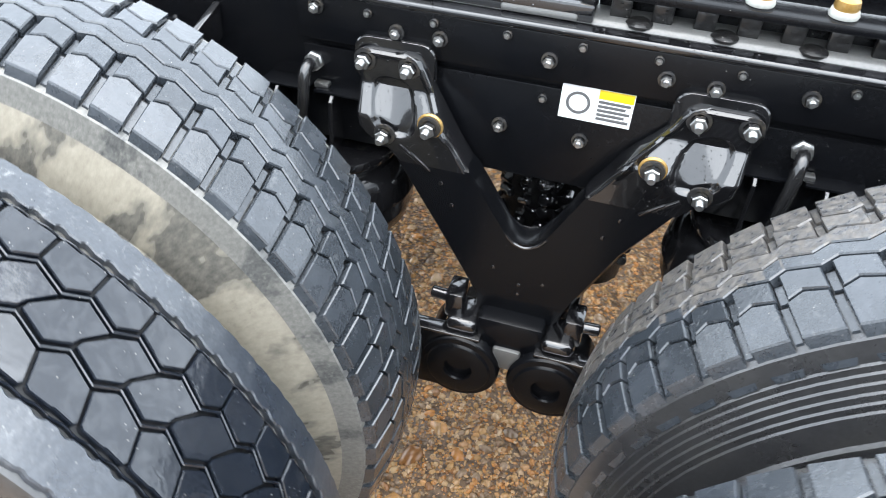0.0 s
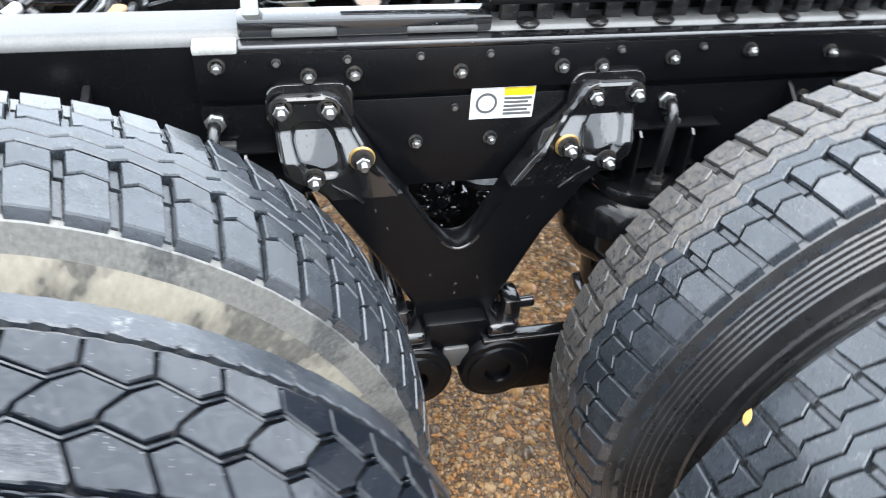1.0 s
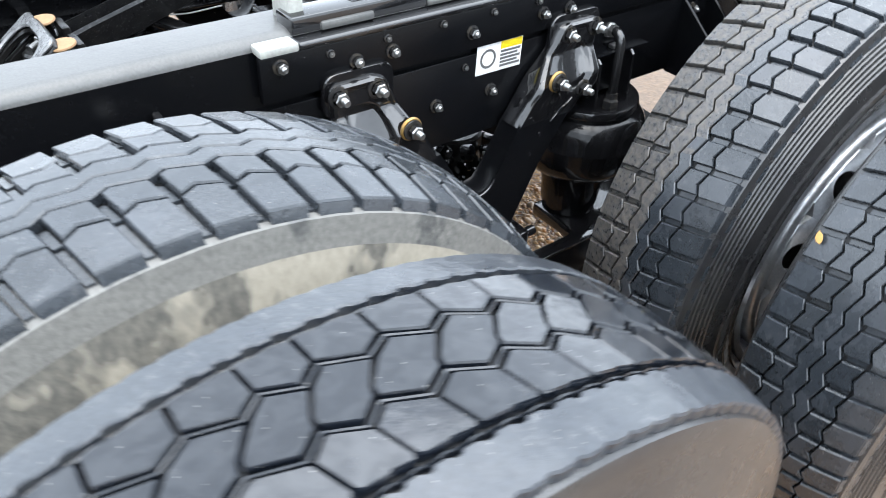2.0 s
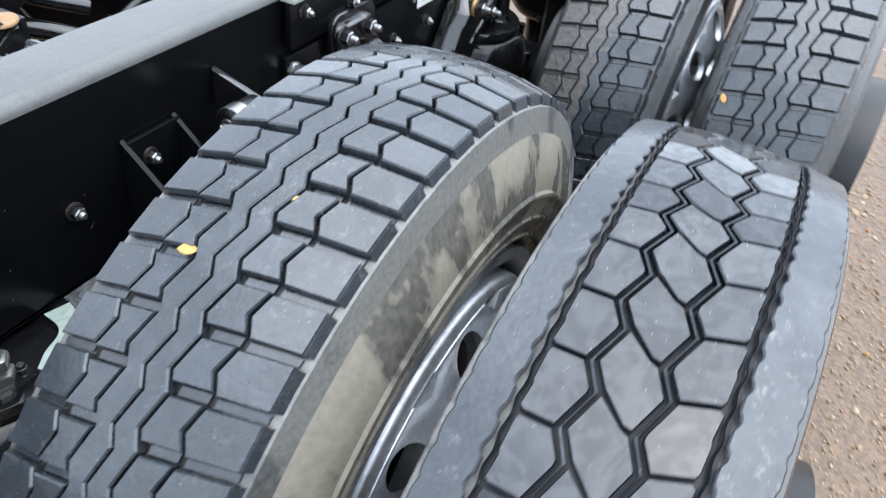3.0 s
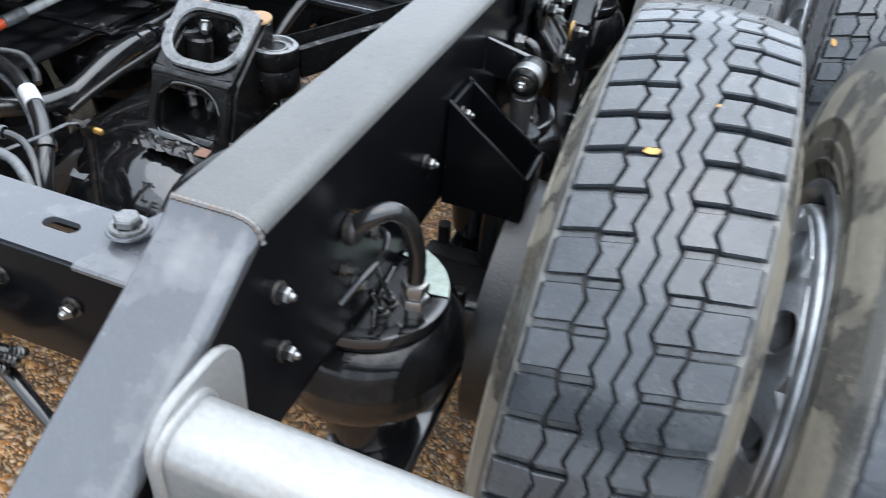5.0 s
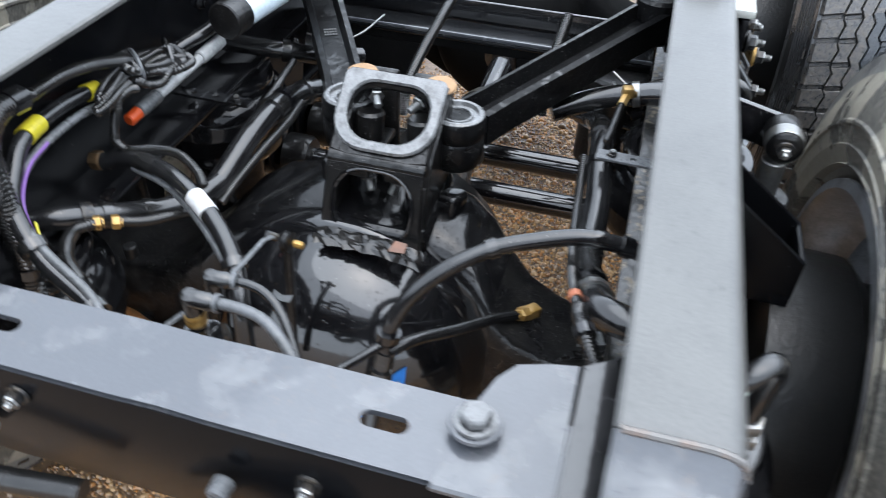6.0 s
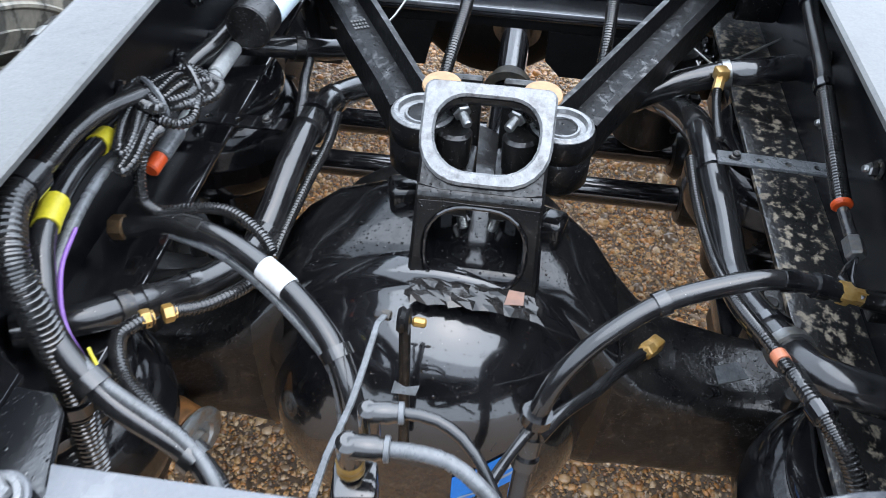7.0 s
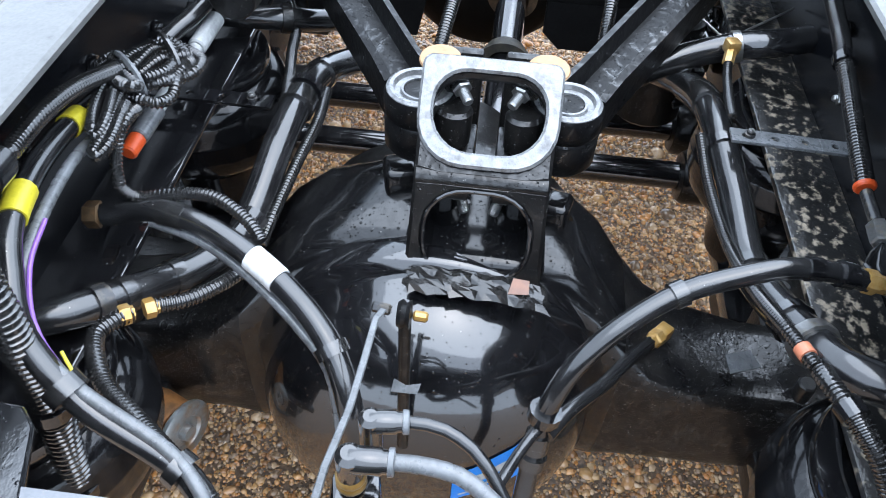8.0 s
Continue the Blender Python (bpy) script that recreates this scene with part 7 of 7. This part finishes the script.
lv = thing("levelling_linkage", (-0.12, 0.06, 0.785), "grey levelling lever and black link rod on the axle", "linkage")
bm = bmesh.new()
line = [Vector(p) for p in ((-0.119, 0.074, 0.788), (-0.135, 0.079, 0.793), (-0.190, 0.081, 0.797), (-0.235, 0.083, 0.803), (-0.291, 0.089, 0.815), (-0.335, 0.088, 0.832))]
for p, q in zip(line, line[1:]):
    dd = (q - p)
    bx = bmesh.new()
    bmesh.ops.create_cube(bx, size=1.0)
    bmesh.ops.scale(bx, vec=(dd.length + 0.002, 0.0064, 0.0026), verts=bx.verts[:])
    bmesh.ops.bevel(bx, geom=bx.edges[:], offset=0.001, segments=1, affect='EDGES')
    m = dd.to_track_quat('X', 'Z').to_matrix().to_4x4()
    bmesh.ops.transform(bx, matrix=Matrix.Translation((p + q) / 2) @ m, verts=bx.verts[:])
    merge(bm, bx)
part("lever", bm, GREY_HOSE, lv)
bm = bmesh.new()
cyl(bm, (-0.121, 0.055, 0.785), (-0.150, 0.052, 0.60), 0.006, 12)
lathe(bm, (-0.121, 0.062, 0.785), (0, -1, 0), [(0, 0), (0.011, 0), (0.014, 0.004), (0.011, 0.008), (0.014, 0.012), (0, 0.014)], 18)
part("link_rod", bm, BLACK_WET, lv)
bm = bmesh.new()
cyl(bm, (-0.121, 0.048, 0.785), (-0.121, 0.034, 0.784), 0.005, 8)
part("brass_pin", bm, BRASS, lv)
bm = bmesh.new()
cyl(bm, (-0.119, 0.068, 0.786), (-0.117, 0.086, 0.787), 0.0052, 6)
part("nut", bm, BOLT_DARK, lv)
bm = bmesh.new()
plate(bm, [(-0.013, -0.004), (0.011, -0.006), (0.014, 0.004), (0.0, 0.002), (-0.011, 0.008)], (-0.165, 0.048, 0.735), (0.1, -1, 0), (0.7, 0, 0.7), 0.0012, 0.0002)
part("tag", bm, GREY_HOSE, lv, "grey plastic tag")
# label on the dome
def dome_patch(bm, y0, y1, z0, high, slope, lift):
    """A strip laid on the domed cover, from y0 to y1, rising by slope."""
    prof = [(0.0, 0.2160), (0.042, 0.2140), (0.089, 0.2050), (0.134, 0.1860), (0.173, 0.1550), (0.197, 0.1180), (0.207, 0.074)]
    n, m = 12, 5
    grid = []
    for i in range(n + 1):
        row = []
        for j in range(m + 1):
            yy = y0 + (y1 - y0) * i / n
            zz = z0 + high * j / m + slope * (y0 - yy)
            rr = min(0.206, math.hypot(yy - 0.042, zz - 0.495))
            for (r0, h0), (r1, h1) in zip(prof, prof[1:]):
                if r0 <= rr <= r1:
                    hh = h0 + (h1 - h0) * (rr - r0) / (r1 - r0)
            row.append(bm.verts.new((REAR_X - hh - lift, yy, zz)))
        grid.append(row)
    for i in range(n):
        for j in range(m):
            bm.faces.new((grid[i][j], grid[i + 1][j], grid[i + 1][j + 1], grid[i][j + 1]))


sticker = thing("lubricant_label", (REAR_X - 0.21, -0.04, 0.52), "blue lubricant sticker with white print on the differential cover", "sticker")
bm = bmesh.new()
dome_patch(bm, -0.004, -0.090, 0.484, 0.056, 0.52, 0.002)
part("sheet", bm, BLUE, sticker)
for y0, y1, z0, high in ((-0.030, -0.084, 0.512, 0.013), (-0.040, -0.082, 0.500, 0.005), (-0.012, -0.060, 0.492, 0.004)):
    bm = bmesh.new()
    dome_patch(bm, y0, y1, z0 + 0.52 * (-0.004 - y0), high, 0.52, 0.0028)
    part("print_bar", bm, SLEEVE, sticker, "pale unreadable print")

# ---- clutter under the rear crossmember ----
cb = thing("trailer_cable", (-0.47, 0.1, 0.75), "bundle of black corrugated trailer cable behind the crossmember", "cable")
rng = random.Random(4)
for k in range(6):
    bm = bmesh.new()
    c = Vector((-0.475 - 0.012 * (k % 3), -0.06 + 0.02 * rng.uniform(-1, 1), 0.745 + 0.012 * rng.uniform(-1, 1)))
    pts = []
    for i in range(11):
        a = 2 * math.pi * i / 10 * 0.95
        pts.append((c.x + 0.012 * math.sin(2 * a), c.y + (0.075 + 0.01 * rng.uniform(-1, 1)) * math.cos(a), c.z + 0.026 * math.sin(a) - 0.02 * math.cos(a)))
    sweep(bm, pts, 0.0068, 9, rib=CR)
    part("loop", bm, CONDUIT, cb)
bm = bmesh.new()
sweep(bm, [(-0.48, -0.13, 0.725), (-0.49, -0.17, 0.70), (-0.50, -0.22, 0.66)], 0.008, 10)
part("tail", bm, HOSE, cb)
for y, z in ((-0.118, 0.822), (-0.205, 0.812), (0.24, 0.80), (0.16, 0.835)):
    bolt(cm, (-0.4405, y, z), (-1, 0, 0), BOLT_ZINC, 60 * y)
hose("wiring_loom", [(-0.47, 0.34, 0.765), (-0.475, 0.27, 0.752), (-0.48, 0.20, 0.748), (-0.47, 0.10, 0.75)], 0.012, CONDUIT, "black corrugated loom along the crossmember's back", "loom", CR, bands=((0.3, 0.010, 0.003, BLACK, "cable_tie"),))
bm = bmesh.new()
box(bm, (-0.447, 0.235, 0.79), (0.010, 0.07, 0.03), (0, 0, 0), 0.004)
cyl(bm, (-0.452, -0.045, 0.81), (-0.470, -0.045, 0.81), 0.010, 12)
solo("cable_plug", bm, GREY_HOSE, "grey plug plate on the crossmember", "plug")

# round flange below the left rear bag, and a small plate on the axle arm
RUSTY = material("orange_rust", (0.22, 0.095, 0.025), 0.6, second=(0.10, 0.05, 0.02), scale=50, cover=0.45)
fl = thing("steel_flange", (-0.09, 0.33, 0.45), "grey round steel flange with a rusty rim below the air spring", "flange")
bm = bmesh.new()
lathe(bm, (-0.084, 0.345, 0.452), (-0.35, -0.9, 0.05), [(0, 0), (0.038, 0), (0.042, 0.003), (0.042, 0.008), (0.038, 0.011), (0.024, 0.011), (0.021, 0.007), (0.012, 0.007), (0.010, 0.016), (0, 0.016)], 32)
part("disc", bm, material("galvanised_flange", (0.20, 0.21, 0.21), 0.32, metal=0.5, second=(0.20, 0.11, 0.04), scale=35, cover=0.45), fl)
bm = bmesh.new()
cyl(bm, (-0.082, 0.350, 0.452), (-0.03, 0.46, 0.447), 0.034, 24)
part("stem", bm, RUSTY, fl, "rusty orange drum behind the flange")
bm = bmesh.new()
plate(bm, [(-0.02, -0.013), (0.02, -0.010), (0.017, 0.014), (-0.016, 0.012)], (0.008, -0.325, 0.603), (0.3, -1, 0), (1, 0.3, 0.1), 0.0015, 0.0003)
solo("clear_tag", bm, GREY_HOSE, "small grey plastic tag on the axle arm", "tag")
